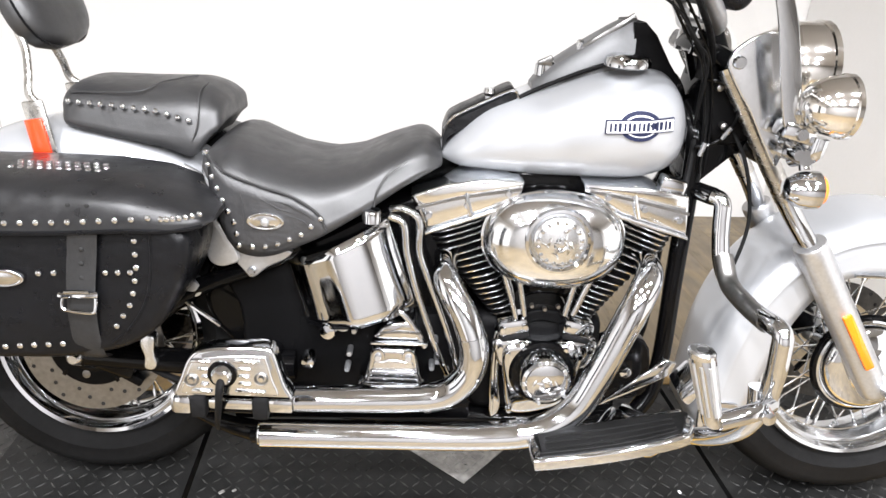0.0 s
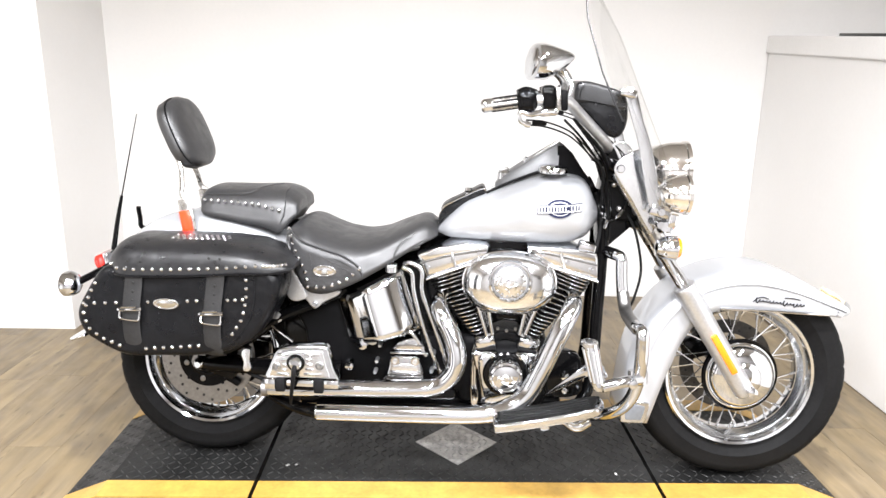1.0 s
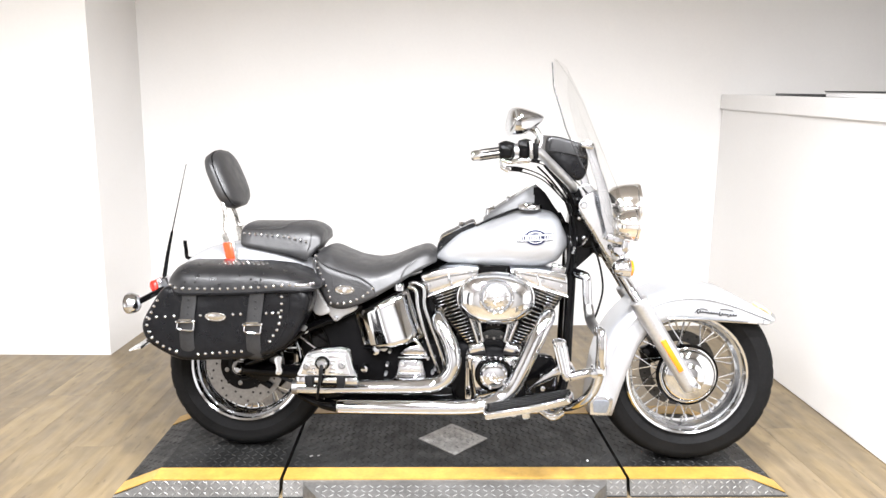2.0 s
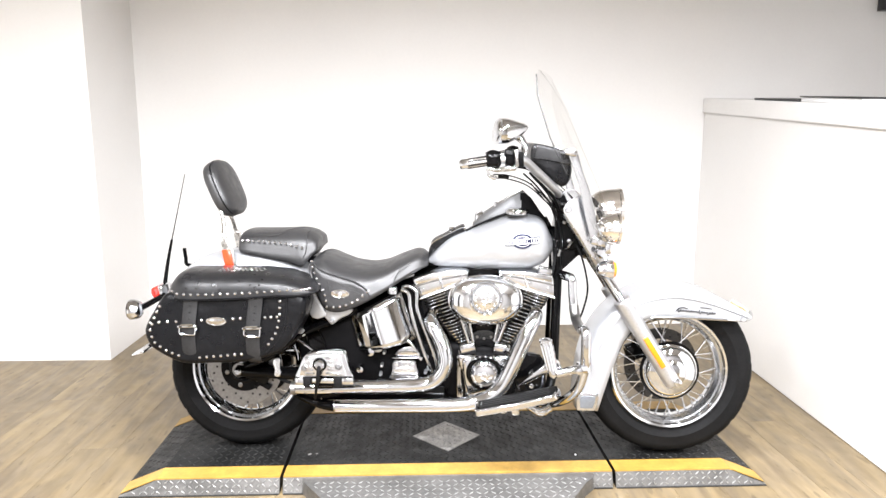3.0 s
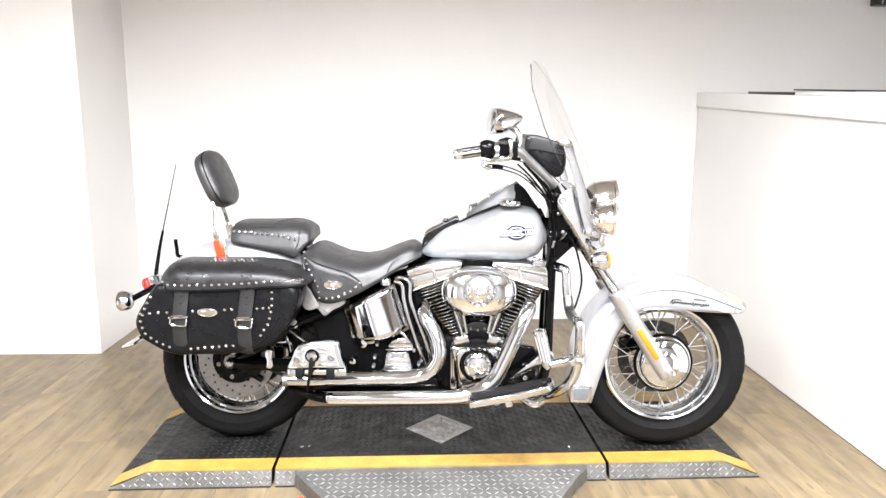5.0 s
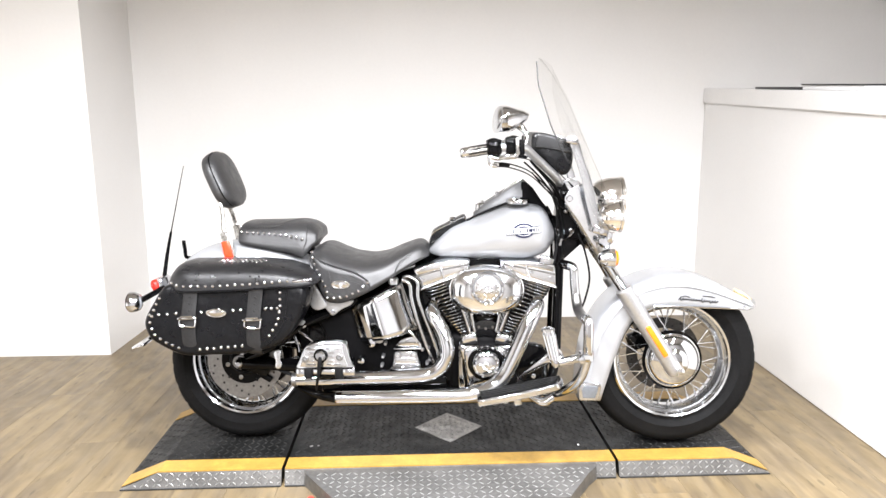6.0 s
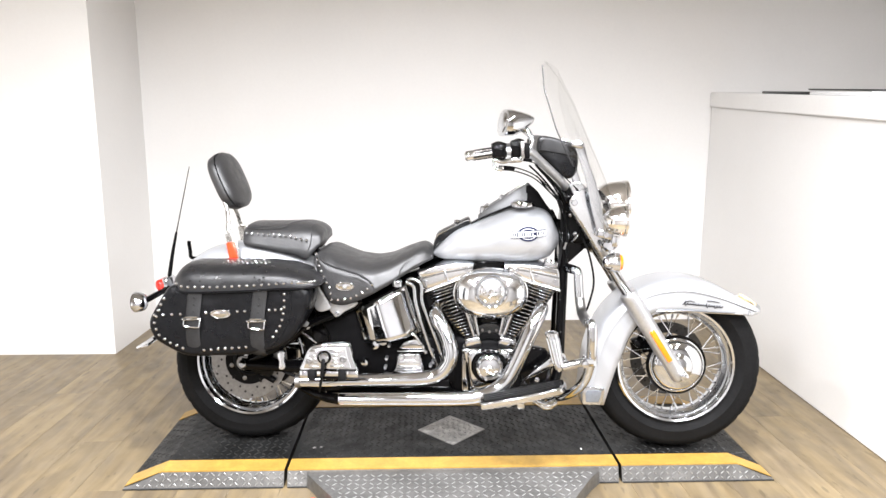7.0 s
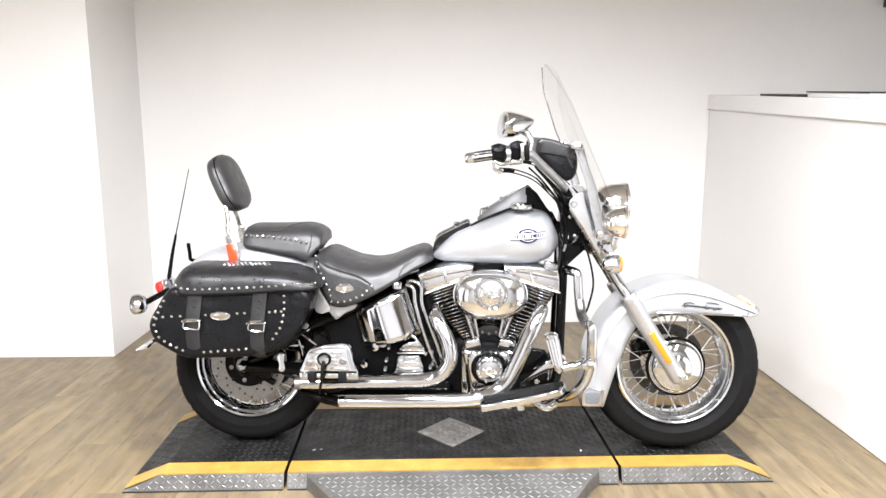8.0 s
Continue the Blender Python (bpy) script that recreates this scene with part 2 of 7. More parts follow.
def curve_points(pts, n=8):
    """Catmull-Rom through the control points."""
    p = [Vector(q) for q in pts]
    p = [2 * p[0] - p[1]] + p + [2 * p[-1] - p[-2]]
    out = []
    for i in range(1, len(p) - 2):
        for k in range(n):
            t = k / n
            a, b, c, d = p[i - 1], p[i], p[i + 1], p[i + 2]
            out.append(0.5 * (2 * b + (c - a) * t + (2 * a - 5 * b + 4 * c - d) * t * t + (3 * b - a - 3 * c + d) * t ** 3))
    out.append(p[-2])
    return out


def ease(table, x):
    """Smooth value of a table of (x, value)."""
    if x <= table[0][0]:
        return table[0][1]
    for (a, va), (b, vb) in zip(table, table[1:]):
        if x <= b:
            t = (x - a) / (b - a)
            return va + (vb - va) * t
    return table[-1][1]


def soft(table, x, w=0.02):
    return sum(ease(table, x + w * k) for k in (-1, -0.5, 0, 0.5, 1)) / 5


def rings(bm, loops, closed=True, caps=True):
    """Skin loops of equal count."""
    vs = [[bm.verts.new(p) for p in loop] for loop in loops]
    n = len(vs[0])
    for a, b in zip(vs, vs[1:]):
        for i in range(n if closed else n - 1):
            j = (i + 1) % n
            bm.faces.new((a[i], a[j], b[j], b[i]))
    if caps and closed:
        bm.faces.new(vs[0][::-1])
        bm.faces.new(vs[-1])
    return vs


def tube(bm, pts, radius, segs=12, n=6, smooth_path=True, flat=1.0):
    """A round rod along control points; radius may be a list (start to end)."""
    path = curve_points(pts, n) if smooth_path and len(pts) > 2 else [Vector(p) for p in pts]
    loops = []
    up = None
    for i, p in enumerate(path):
        d = (path[min(i + 1, len(path) - 1)] - path[max(i - 1, 0)]).normalized()
        if up is None:
            up = Vector((0, 1, 0)) if abs(d.y) < 0.8 else Vector((1, 0, 0))
        side = d.cross(up).normalized()
        up = side.cross(d).normalized()
        t = i / max(1, len(path) - 1)
        if isinstance(radius, (list, tuple)):
            q = t * (len(radius) - 1)
            k = min(int(q), len(radius) - 2)
            r = radius[k] + (radius[k + 1] - radius[k]) * (q - k)
        else:
            r = radius
        loops.append([p + r * (math.cos(a) * side + flat * math.sin(a) * up) for a in (math.tau * s / segs for s in range(segs))])
    rings(bm, loops)
    return bm


def rod(pts, radius, **kw):
    return tube(bmesh.new(), pts, radius, **kw)


def lathe(profile, segs=48, axis="y", centre=(0, 0, 0), close=False):
    """Revolve (radius, along) about an axis."""
    bm = bmesh.new()
    c = Vector(centre)
    loops = []
    for r, h in profile:
        loop = []
        for s in range(segs):
            a = math.tau * s / segs
            u, v = r * math.cos(a), r * math.sin(a)
            loop.append(c + Vector({"y": (u, h, v), "z": (u, v, h), "x": (h, u, v)}[axis]))
        loops.append(loop)
    if close:
        loops.append(loops[0])
        vs = [[bm.verts.new(p) for p in loop] for loop in loops[:-1]]
        vs.append(vs[0])
        for a, b in zip(vs, vs[1:]):
            for i in range(segs):
                j = (i + 1) % segs
                bm.faces.new((a[i], a[j], b[j], b[i]))
    else:
        rings(bm, loops)
    return bm


def box(bm, centre, size, turn=None, bevel=0.0, segs=2):
    m = Matrix.Translation(centre) @ (turn.to_4x4() if turn else Matrix()) @ Matrix.Diagonal((*size, 1))
    made = bmesh.ops.create_cube(bm, size=1.0, matrix=m)
    if bevel:
        edges = list({e for v in made["verts"] for e in v.link_edges})
        bmesh.ops.bevel(bm, geom=edges, offset=bevel, segments=segs, affect="EDGES", profile=0.5)
    return bm


def block(centre, size, turn=None, bevel=0.0, segs=2):
    return box(bmesh.new(), centre, size, turn, bevel, segs)


def rot_y(deg):
    return Matrix.Rotation(radians(deg), 3, "Y")


def inset_loop(loop, d):
    """Offset a closed outline (x, z) inwards by d."""
    n = len(loop)
    area = sum(loop[i][0] * loop[(i + 1) % n][1] - loop[(i + 1) % n][0] * loop[i][1] for i in range(n))
    s = 1 if area > 0 else -1
    out = []
    for i in range(n):
        a, b = loop[i - 1], loop[(i + 1) % n]
        tx, tz = b[0] - a[0], b[1] - a[1]
        k = math.hypot(tx, tz) or 1
        out.append((loop[i][0] - s * tz / k * d, loop[i][1] + s * tx / k * d))
    return out


def smooth_outline(pts, n=5):
    """A closed outline (x, z) smoothed through its control points."""
    m = len(pts)
    out = []
    for i in range(m):
        a, b, c, d = (Vector(pts[(i + k) % m]) for k in (-1, 0, 1, 2))
        for k in range(n):
            t = k / n
            q = 0.5 * (2 * b + (c - a) * t + (2 * a - 5 * b + 4 * c - d) * t * t + (3 * b - a - 3 * c + d) * t ** 3)
            out.append((q.x, q.y))
    return out


def cushion(outline, y_near, y_far, round_near=0.02, round_far=0.02, dome=0.0, steps=4, fan=None):
    """A slab with the outline (x, z), rounded towards its near and far faces."""
    bm = bmesh.new()
    loops = []
    for k in range(steps + 1):
        a = math.pi / 2 * k / steps
        loops.append((inset_loop(outline, round_far * (1 - math.sin(a))), y_far - round_far * (1 - math.cos(a))))
    for k in range(steps + 1):
        a = math.pi / 2 * k / steps
        loops.append((inset_loop(outline, round_near * (1 - math.cos(a))), y_near + round_near * (1 - math.sin(a))))
    if dome:
        for d in (0.03, 0.06):
            loops.append((inset_loop(outline, round_near + d), y_near - dome * d / 0.06))
    vs = rings(bm, [[(x, y, z) for x, z in lp] for lp, y in loops], caps=fan is None)
    if fan:
        for ring, y in ((vs[0], y_far), (vs[-1], y_near)):
            inner = [bm.verts.new((fan[0] + (v.co.x - fan[0]) * 0.5, y, fan[1] + (v.co.z - fan[1]) * 0.5)) for v in ring]
            mid = bm.verts.new((fan[0], y, fan[1]))
            for i in range(len(ring)):
                j = (i + 1) % len(ring)
                bm.faces.new((ring[i], ring[j], inner[j], inner[i]))
                bm.faces.new((inner[i], inner[j], mid))
    return bm


def stud_mesh(name, r, mat, height=0.6):
    bm = bmesh.new()
    bmesh.ops.create_uvsphere(bm, u_segments=10, v_segments=6, radius=r, matrix=Matrix.Diagonal((1, height, 1, 1)))
    me = bpy.data.meshes.new(name)
    bm.to_mesh(me)
    bm.free()
    me.materials.append(mat)
    me.shade_smooth()
    return me


def spread(pts, count):
    """count points at even steps along a polyline."""
    p = [Vector(q) for q in pts]
    lens = [(b - a).length for a, b in zip(p, p[1:])]
    total, out = sum(lens), []
    for i in range(count):
        d = total * i / max(1, count - 1)
        for a, b, l in zip(p, p[1:], lens):
            if d <= l + 1e-9:
                out.append(a + (b - a) * min(1.0, d / l))
                break
            d -= l
    return out


def empty(name, label="", category="", group="", kind="", at=None):
    ob = tagged(new(name), label, category, group, kind)
    if at is not None:
        ob.matrix_basis = at
    return ob


# ---------------------------------------------------------------- the room
BACK_Y, LEFT_X, RIGHT_X, REAR_Y, UPPER_X = 1.72, -2.3, 2.451, -4.6, 4.6
EAST_SKEW = 0.038  # skew of the side wall, fitted to its foot line in the camera's view
FLOOR_BASE = part("floor", block((1.1, -1.45, -0.02), (7.3, 6.6, 0.03)), PLANK_CORE, smooth=False)
tagged(FLOOR_BASE, "floor of warm oak-look planks laid in staggered rows", "floor", kind="structure")
part_wall = lambda name, c, s, label, mat=WALL: tagged(part(name, block(c, s), mat, smooth=False), label, "wall", kind="structure")
part_wall("wall_north", (1.82, BACK_Y + 0.06, 1.425), (5.72, 0.12, 2.85), "plain white painted back wall behind the motorcycle")
part_wall("wall_pier", (-1.685, 1.41, 1.425), (1.29, 0.62, 2.85), "white painted wall pier standing out from the corner")
part_wall("wall_west", (LEFT_X - 0.08, 0.15, 1.425), (0.12, 1.9, 2.85), "white painted side wall running towards the shop")
# Unseen walls that close the room, kept white to bounce light back.
for name, y0, y1, z0 in (("wall_west_near", -1.9, -0.805, 0.0), ("wall_west_lintel", -2.9, -1.9, 2.1), ("wall_west_far", -4.655, -2.9, 0.0)):
    part_wall(name, (LEFT_X - 0.08, (y0 + y1) / 2, (z0 + 2.85) / 2), (0.12, y1 - y0, 2.85 - z0), "unseen white wall closing the room and bouncing light")
# Unseen dark panel, added so that the chrome reflects a dark stripe.
tagged(part("door_1", block((LEFT_X - 0.1, -2.4, 1.049), (0.05, 0.994, 2.098), None, 0.004), PANEL_DARK, smooth=False), "unseen dark panel added in the side wall for the chrome to reflect", "door", kind="structure")
# Out of view, white to throw light onto the pier.
part_wall("wall_east_high", (UPPER_X + 0.06, -1.44, 1.425), (0.12, 6.32, 2.85), "unseen white wall beyond the ledge, bouncing light")
# Unseen wall; its grey is picked to give the chrome some contrast.
part_wall("wall_south", (1.1, REAR_Y - 0.06, 1.425), (7.3, 0.12, 2.85), "unseen grey wall closing the room, toned for the chrome", WALL_DULL)
tagged(part("ceiling", block((1.1, -1.45, CEILING_Z + 0.03), (7.3, 6.6, 0.06)), CEILING, smooth=False), "flat pale ceiling", "ceiling", kind="structure")


def sloped_slab(x0, x1, y0, y1, low, high, drop):
    """A slab whose top rises from low at y0 to high at y1; drop: its height, or down to the floor when None."""
    bm = bmesh.new()
    v = {}
    for x in (x0, x1):
        for y, z in ((y0, low), (y1, high)):
            v[x, y, 1] = bm.verts.new((x + EAST_SKEW * y, y, z))
            v[x, y, 0] = bm.verts.new((x + EAST_SKEW * y, y, z - drop if drop else 0.0))
    for x in (x0, x1):
        bm.faces.new((v[x, y0, 0], v[x, y1, 0], v[x, y1, 1], v[x, y0, 1]))
    for y in (y0, y1):
        bm.faces.new((v[x0, y, 0], v[x1, y, 0], v[x1, y, 1], v[x0, y, 1]))
    for k in (0, 1):
        bm.faces.new((v[x0, y0, k], v[x1, y0, k], v[x1, y1, k], v[x0, y1, k]))
    bmesh.ops.recalc_face_normals(bm, faces=bm.faces)
    bmesh.ops.bevel(bm, geom=list(bm.edges), offset=0.005, segments=2, affect="EDGES")
    return bm


# Slope fitted to the ledge's line as the camera sees it.
LEDGE = lambda y: 1.375 + 0.0625 * y
tagged(part("wall_east_low", sloped_slab(RIGHT_X, RIGHT_X + 0.12, -1.6, 1.72, LEDGE(-1.6) - 0.088, LEDGE(1.72) - 0.088, None), WALL, smooth=False), "white half-height side wall under a ledge", "wall", kind="structure")
tagged(part("trim_ledge", sloped_slab(RIGHT_X - 0.014, UPPER_X - 0.2, -1.6, 1.718, LEDGE(-1.6), LEDGE(1.718), 0.09), TRIM_WHITE, smooth=False), "white ledge capping the half-height wall, sloped to fit the view", "ledge", kind="structure")


def ceiling_light():
    base = empty("ceiling_light", "round white ceiling downlight with a glowing diffuser", "ceiling lamp", "ceiling lamps")
    part("frame", lathe([(0.118, 0.0), (0.118, -0.014), (0.124, -0.02), (0.136, -0.018), (0.145, -0.008), (0.146, 0.0)], 40, "z", close=True), LAMP_BODY, base)
    part("diffuser", lathe([(0.001, -0.012), (0.08, -0.012), (0.117, -0.01), (0.117, -0.001), (0.001, -0.001)], 40, "z"), GLOW, base, "glowing milky diffuser")
    return base


first_lamp = ceiling_light()
first_lamp.matrix_basis = pose(*LAMP_SPOTS[0], CEILING_Z)
for spot in LAMP_SPOTS[1:]:
    copy_thing(first_lamp, pose(*spot, CEILING_Z))


# ---------------------------------------------------------------- the display platform
TOP_Z, FRONT_Y, REAR_EDGE_Y = 0.055, -0.349, 0.274
BAND = 0.078


def treads(name, spots, parent, mat, label="", kind="", size=0.024, height=0.0022):
    """Raised lozenges of tread plate, joined; spots: (place, along, across, up)."""
    verts, faces = [], []
    for i, (p, u, v, w, *turn) in enumerate(spots):
        a = radians(45 if (turn[0] if turn else i) % 2 else -45)
        d, e = u * math.cos(a) + v * math.sin(a), v * math.cos(a) - u * math.sin(a)
        k = len(verts)
        l, b = size * 0.58, size * 0.14
        verts += [p - d * l, p + e * b, p + d * l, p - e * b, p - d * l * 0.55 + w * height, p + d * l * 0.55 + w * height]
        faces += [(k, k + 3, k + 5, k + 4), (k + 2, k + 1, k + 4, k + 5), (k + 3, k + 2, k + 5), (k + 1, k, k + 4)]
    me = bpy.data.meshes.new(name)
    me.from_pydata([tuple(q) for q in verts], [], faces)
    me.materials.append(mat)
    ob = link(name, me, parent, label, smooth=False)
    return tagged(ob, kind=kind) if kind else ob


def tread_grid(x0, x1, y0, y1, z, slope=None, pitch=0.0255, inside=None):
    """Alternating lozenge spots on a flat or sloping top."""
    out, X, Yv, Zv = [], Vector((1, 0, 0)), Vector((0, 1, 0)), Vector((0, 0, 1))
    nx, ny = int((x1 - x0) / pitch), int((y1 - y0) / pitch)
    for j in range(ny):
        for i in range(nx):
            x, y = x0 + (i + 0.5) * (x1 - x0) / nx, y0 + (j + 0.5) * (y1 - y0) / ny
            if inside and not inside(x, y):
                continue
            out.append((Vector((x, y, (slope(x) if slope else z))), X, Yv, Zv, i + j))
    return out


def deck_section(name, x0, x1, ramp, label):
    """A platform section; ramp: -1 slopes at its low-x end, 1 at its high-x end."""
    base = empty(name, label, "platform", "platform sections")
    run = 0.13
    if ramp < 0:
        prof = [(x0, 0.003), (x0 + run, TOP_Z), (x1, TOP_Z)]
    elif ramp > 0:
        prof = [(x0, TOP_Z), (x1 - run, TOP_Z), (x1, 0.003)]
    else:
        prof = [(x0, TOP_Z), (x1, TOP_Z)]
    bm = bmesh.new()
    near = [bm.verts.new((x, FRONT_Y, z)) for x, z in prof]
    far = [bm.verts.new((x, REAR_EDGE_Y, z)) for x, z in prof]
    nb = [bm.verts.new((x, FRONT_Y - 0.02, 0.0)) for x, _ in (prof[0], prof[-1])]
    fb = [bm.verts.new((x, REAR_EDGE_Y + 0.01, 0.0)) for x, _ in (prof[0], prof[-1])]
    for i in range(len(prof) - 1):
        bm.faces.new((near[i], near[i + 1], far[i + 1], far[i]))
    bm.faces.new(near[::-1] + [nb[0], nb[1]])
    bm.faces.new(far + [fb[1], fb[0]])
    bm.faces.new((near[0], far[0], fb[0], nb[0]))
    bm.faces.new((near[-1], nb[1], fb[1], far[-1]))
    bm.faces.new((nb[0], fb[0], fb[1], nb[1]))
    part("deck", bm, TREAD_BLACK, base, "dark painted tread-plate deck", smooth=False)

    def band(y_in, y_out):
        bm = bmesh.new()
        a = [bm.verts.new((x, y_out, z + 0.0025)) for x, z in prof]
        b = [bm.verts.new((x, y_in, z + 0.0025)) for x, z in prof]
        c = [bm.verts.new((x, y_out, z - 0.004)) for x, z in prof]
        d = [bm.verts.new((x, y_in, z - 0.004)) for x, z in prof]
        for i in range(len(prof) - 1):
            for p, q in ((a, b), (c, a), (b, d)):
                bm.faces.new((p[i], p[i + 1], q[i + 1], q[i]))
        for i in (0, -1):
            bm.faces.new((a[i], b[i], d[i], c[i]))
        part("edge_stripe", bm, YELLOW, base, "yellow painted safety stripe", smooth=False)

    band(FRONT_Y + BAND, FRONT_Y - 0.0015)
    band(REAR_EDGE_Y - BAND, REAR_EDGE_Y + 0.0015)
    # bare front plate
    bm = bmesh.new()
    f = [bm.verts.new((x, FRONT_Y - 0.0035, max(z - 0.002, 0.002))) for x, z in prof]
    g = [bm.verts.new((x, FRONT_Y - 0.0235, 0.001)) for x, _ in (prof[0], prof[-1])]
    bm.faces.new(f[::-1] + g)
    back = [bm.verts.new((v.co.x, v.co.y + 0.0025, v.co.z)) for v in f]
    for i in range(len(f) - 1):
        bm.faces.new((f[i], f[i + 1], back[i + 1], back[i]))
    part("side_plate", bm, TREAD_BASE, base, "bare metal tread-plate skirt", smooth=False)

    def z_at(x):
        return ease(prof, x)

    treads("tread_pattern", tread_grid(x0 + 0.012, x1 - 0.012, FRONT_Y + BAND + 0.008, REAR_EDGE_Y - BAND, 0, slope=lambda x: z_at(x) - 0.0004,
           inside=lambda x, y: not (0.645 < x < 0.935 and abs(x - 0.789) + abs(y + 0.041) < 0.15)), base, TREAD_WORN, kind="stuff")
    spots = []
    nx = int((x1 - x0) / 0.0215)
    for row in range(3):
        for i in range(nx):
            x = x0 + (i + 0.5) * (x1 - x0) / nx
            z = 0.0115 + 0.0165 * row
            if z < z_at(x) - 0.009:
                spots.append((Vector((x, FRONT_Y - 0.0037 - 0.02 * (1 - z / TOP_Z), z)), Vector((1, 0, 0)), Vector((0, 0, 1)), Vector((0, -1, 0)), i + row))
    treads("skirt_tread", spots, base, TREAD_BARE, kind="stuff", size=0.02, height=0.0018)
    # Dark strip standing in for the shadow at the skirt's foot.
    part("skirt_foot", block(((x0 + x1) / 2, FRONT_Y - 0.0255, 0.002), (x1 - x0 - 0.004, 0.006, 0.004), None, 0.001, 1), SHADE_DARK, base, "dark strip painting the shade along the skirt's foot")
    return base


deck_section("platform_ramp", -0.379, 0.181, -1, "dark tread-plate ramp end with yellow stripe on the wooden floor")
mid_deck = deck_section("platform_deck", 0.193, 1.377, 0, "dark tread-plate centre deck with yellow stripes and a bare diamond")
deck_section("platform_ramp", 1.389, 1.944, 1, "dark tread-plate ramp end with yellow stripe on the wooden floor")

bm = bmesh.new()
DIA = Vector((0.789, -0.041, 0))
corners = ((1, 0), (0, 1), (-1, 0), (0, -1))
lo = [bm.verts.new((DIA.x + dx * 0.136, DIA.y + dy * 0.136, TOP_Z - 0.002)) for dx, dy in corners]
hi = [bm.verts.new((DIA.x + dx * 0.134, DIA.y + dy * 0.134, TOP_Z + 0.0025)) for dx, dy in corners]
bm.faces.new(hi)
for i in range(4):
    bm.faces.new((lo[i], lo[(i + 1) % 4], hi[(i + 1) % 4], hi[i]))
part("diamond_plate", bm, WORN_STEEL, mid_deck, "worn bare steel diamond inlay", smooth=False)
treads("diamond_tread", tread_grid(0.66, 0.918, -0.17, 0.088, TOP_Z + 0.0023, pitch=0.0215, inside=lambda x, y: abs(x - DIA.x) + abs(y - DIA.y) < 0.122), mid_deck, TREAD_BARE, kind="stuff", size=0.019, height=0.002)

for fx, fy, fw, mat, text in ((1.273, -0.222, 0.006, DECAL_WHITE, "white paint fleck"), (0.262, -0.184, 0.008, WORN_STEEL, "worn bare scuff"), (0.288, -0.18, 0.006, WORN_STEEL, "worn bare scuff")):
    part("paint_fleck", block((fx, fy, TOP_Z + 0.0016), (fw * 1.6, fw, 0.0032), Matrix.Rotation(0.4 + fx, 3, "Z"), 0.001, 1), mat, mid_deck, text)

# bare metal step plate in front of the centre deck
step = empty("step_plate", "bare metal tread-plate step with clipped corners before the platform", "step plate")
outline = [(0.262, -0.3745), (0.272, -0.385), (0.405, -0.58), (1.16, -0.58), (1.262, -0.425), (1.298, -0.385), (1.308, -0.3745)]
bm = bmesh.new()
top = [bm.verts.new((x, y + (0.0215 if y > -0.38 else 0.0), 0.0515)) for x, y in outline]
low = [bm.verts.new((x, y, 0.0)) for x, y in outline]
bm.faces.new(top)
for i in range(len(outline)):
    j = (i + 1) % len(outline)
    bm.faces.new((low[i], low[j], top[j], top[i]))
part("plate", bm, TREAD_BASE, step, smooth=False)
treads("tread_pattern", tread_grid(0.28, 1.30, -0.575, -0.378, 0.0513, inside=lambda x, y: x > 0.285 + max(0, (-0.372 - y)) * 0.64 and x < 1.285 - max(0, (-0.372 - y)) * 0.66), step, TREAD_BARE, kind="stuff", size=0.022)

cap = empty("floor_cap", "small red plastic cap on the floor beside the step", "cap", at=Matrix.Translation((0.302, -0.49, 0.0)))
part("cap_shell", lathe([(0.001, 0.024), (0.009, 0.0235), (0.012, 0.02), (0.0135, 0.004), (0.0135, 0.0)], 20, "z"), CAP_RED, cap)

# ---------------------------------------------------------------- the motorcycle
YAW = -4.2
bike = empty("motorcycle", "silver touring motorcycle with studded black bags and clear windshield", "motorcycle", at=pose(0, 0.02, 0, 0, 0, YAW))
AXLE_Z = 0.358
FRONT = Vector((1.65, 0, AXLE_Z))
REAR = Vector((0.010, 0, 0.349))
STUD = stud_mesh("stud", 0.0058, CHROME)


def studs(parent, spots, me=STUD, name="stud"):
    for p in spots:
        link(name, me, parent, smooth=False, at=Matrix.Translation(p))


def bolt(parent, p, r=0.008, depth=0.01, mat=CHROME, name="bolt", axis="y"):
    s = -1 if axis == "y" else 1
    prof = [(r * 0.05, -s * depth * 0.4), (r, -s * depth * 0.4), (r, s * depth * 0.5), (r * 0.8, s * depth), (r * 0.05, s * depth)]
    return part(name, lathe(prof, 12, axis, p), mat, parent)


def tyre_bm(R, rim, w, segs=168):
    prof = [(rim - 0.006, -w * 0.62), (rim + 0.012, -w * 0.76), (rim + 0.034, -w * 0.945), (rim + 0.037, -w * 0.985), (rim + 0.042, -w * 0.985), (rim + 0.045, -w * 0.965), (rim + (R - rim) * 0.62, -w), (R - 0.02, -w * 0.9), (R - 0.008, -w * 0.68), (R - 0.002, -w * 0.35), (R, 0)]
    mid = len(prof) - 1
    prof = prof + [(r, -y) for r, y in prof[-2::-1]]
    bm = bmesh.new()
    loops = []
    for k, (r, y) in enumerate(prof):
        loop = []
        for s in range(segs):
            a = math.tau * s / segs
            rr = r
            if abs(k - mid) in (1, 2, 3) and (s + 2 * abs(k - mid)) % 7 == 0:
                rr -= 0.0032
            loop.append((rr * math.cos(a), y, rr * math.sin(a)))
        loops.append(loop)
    rings(bm, loops, caps=False)
    return bm


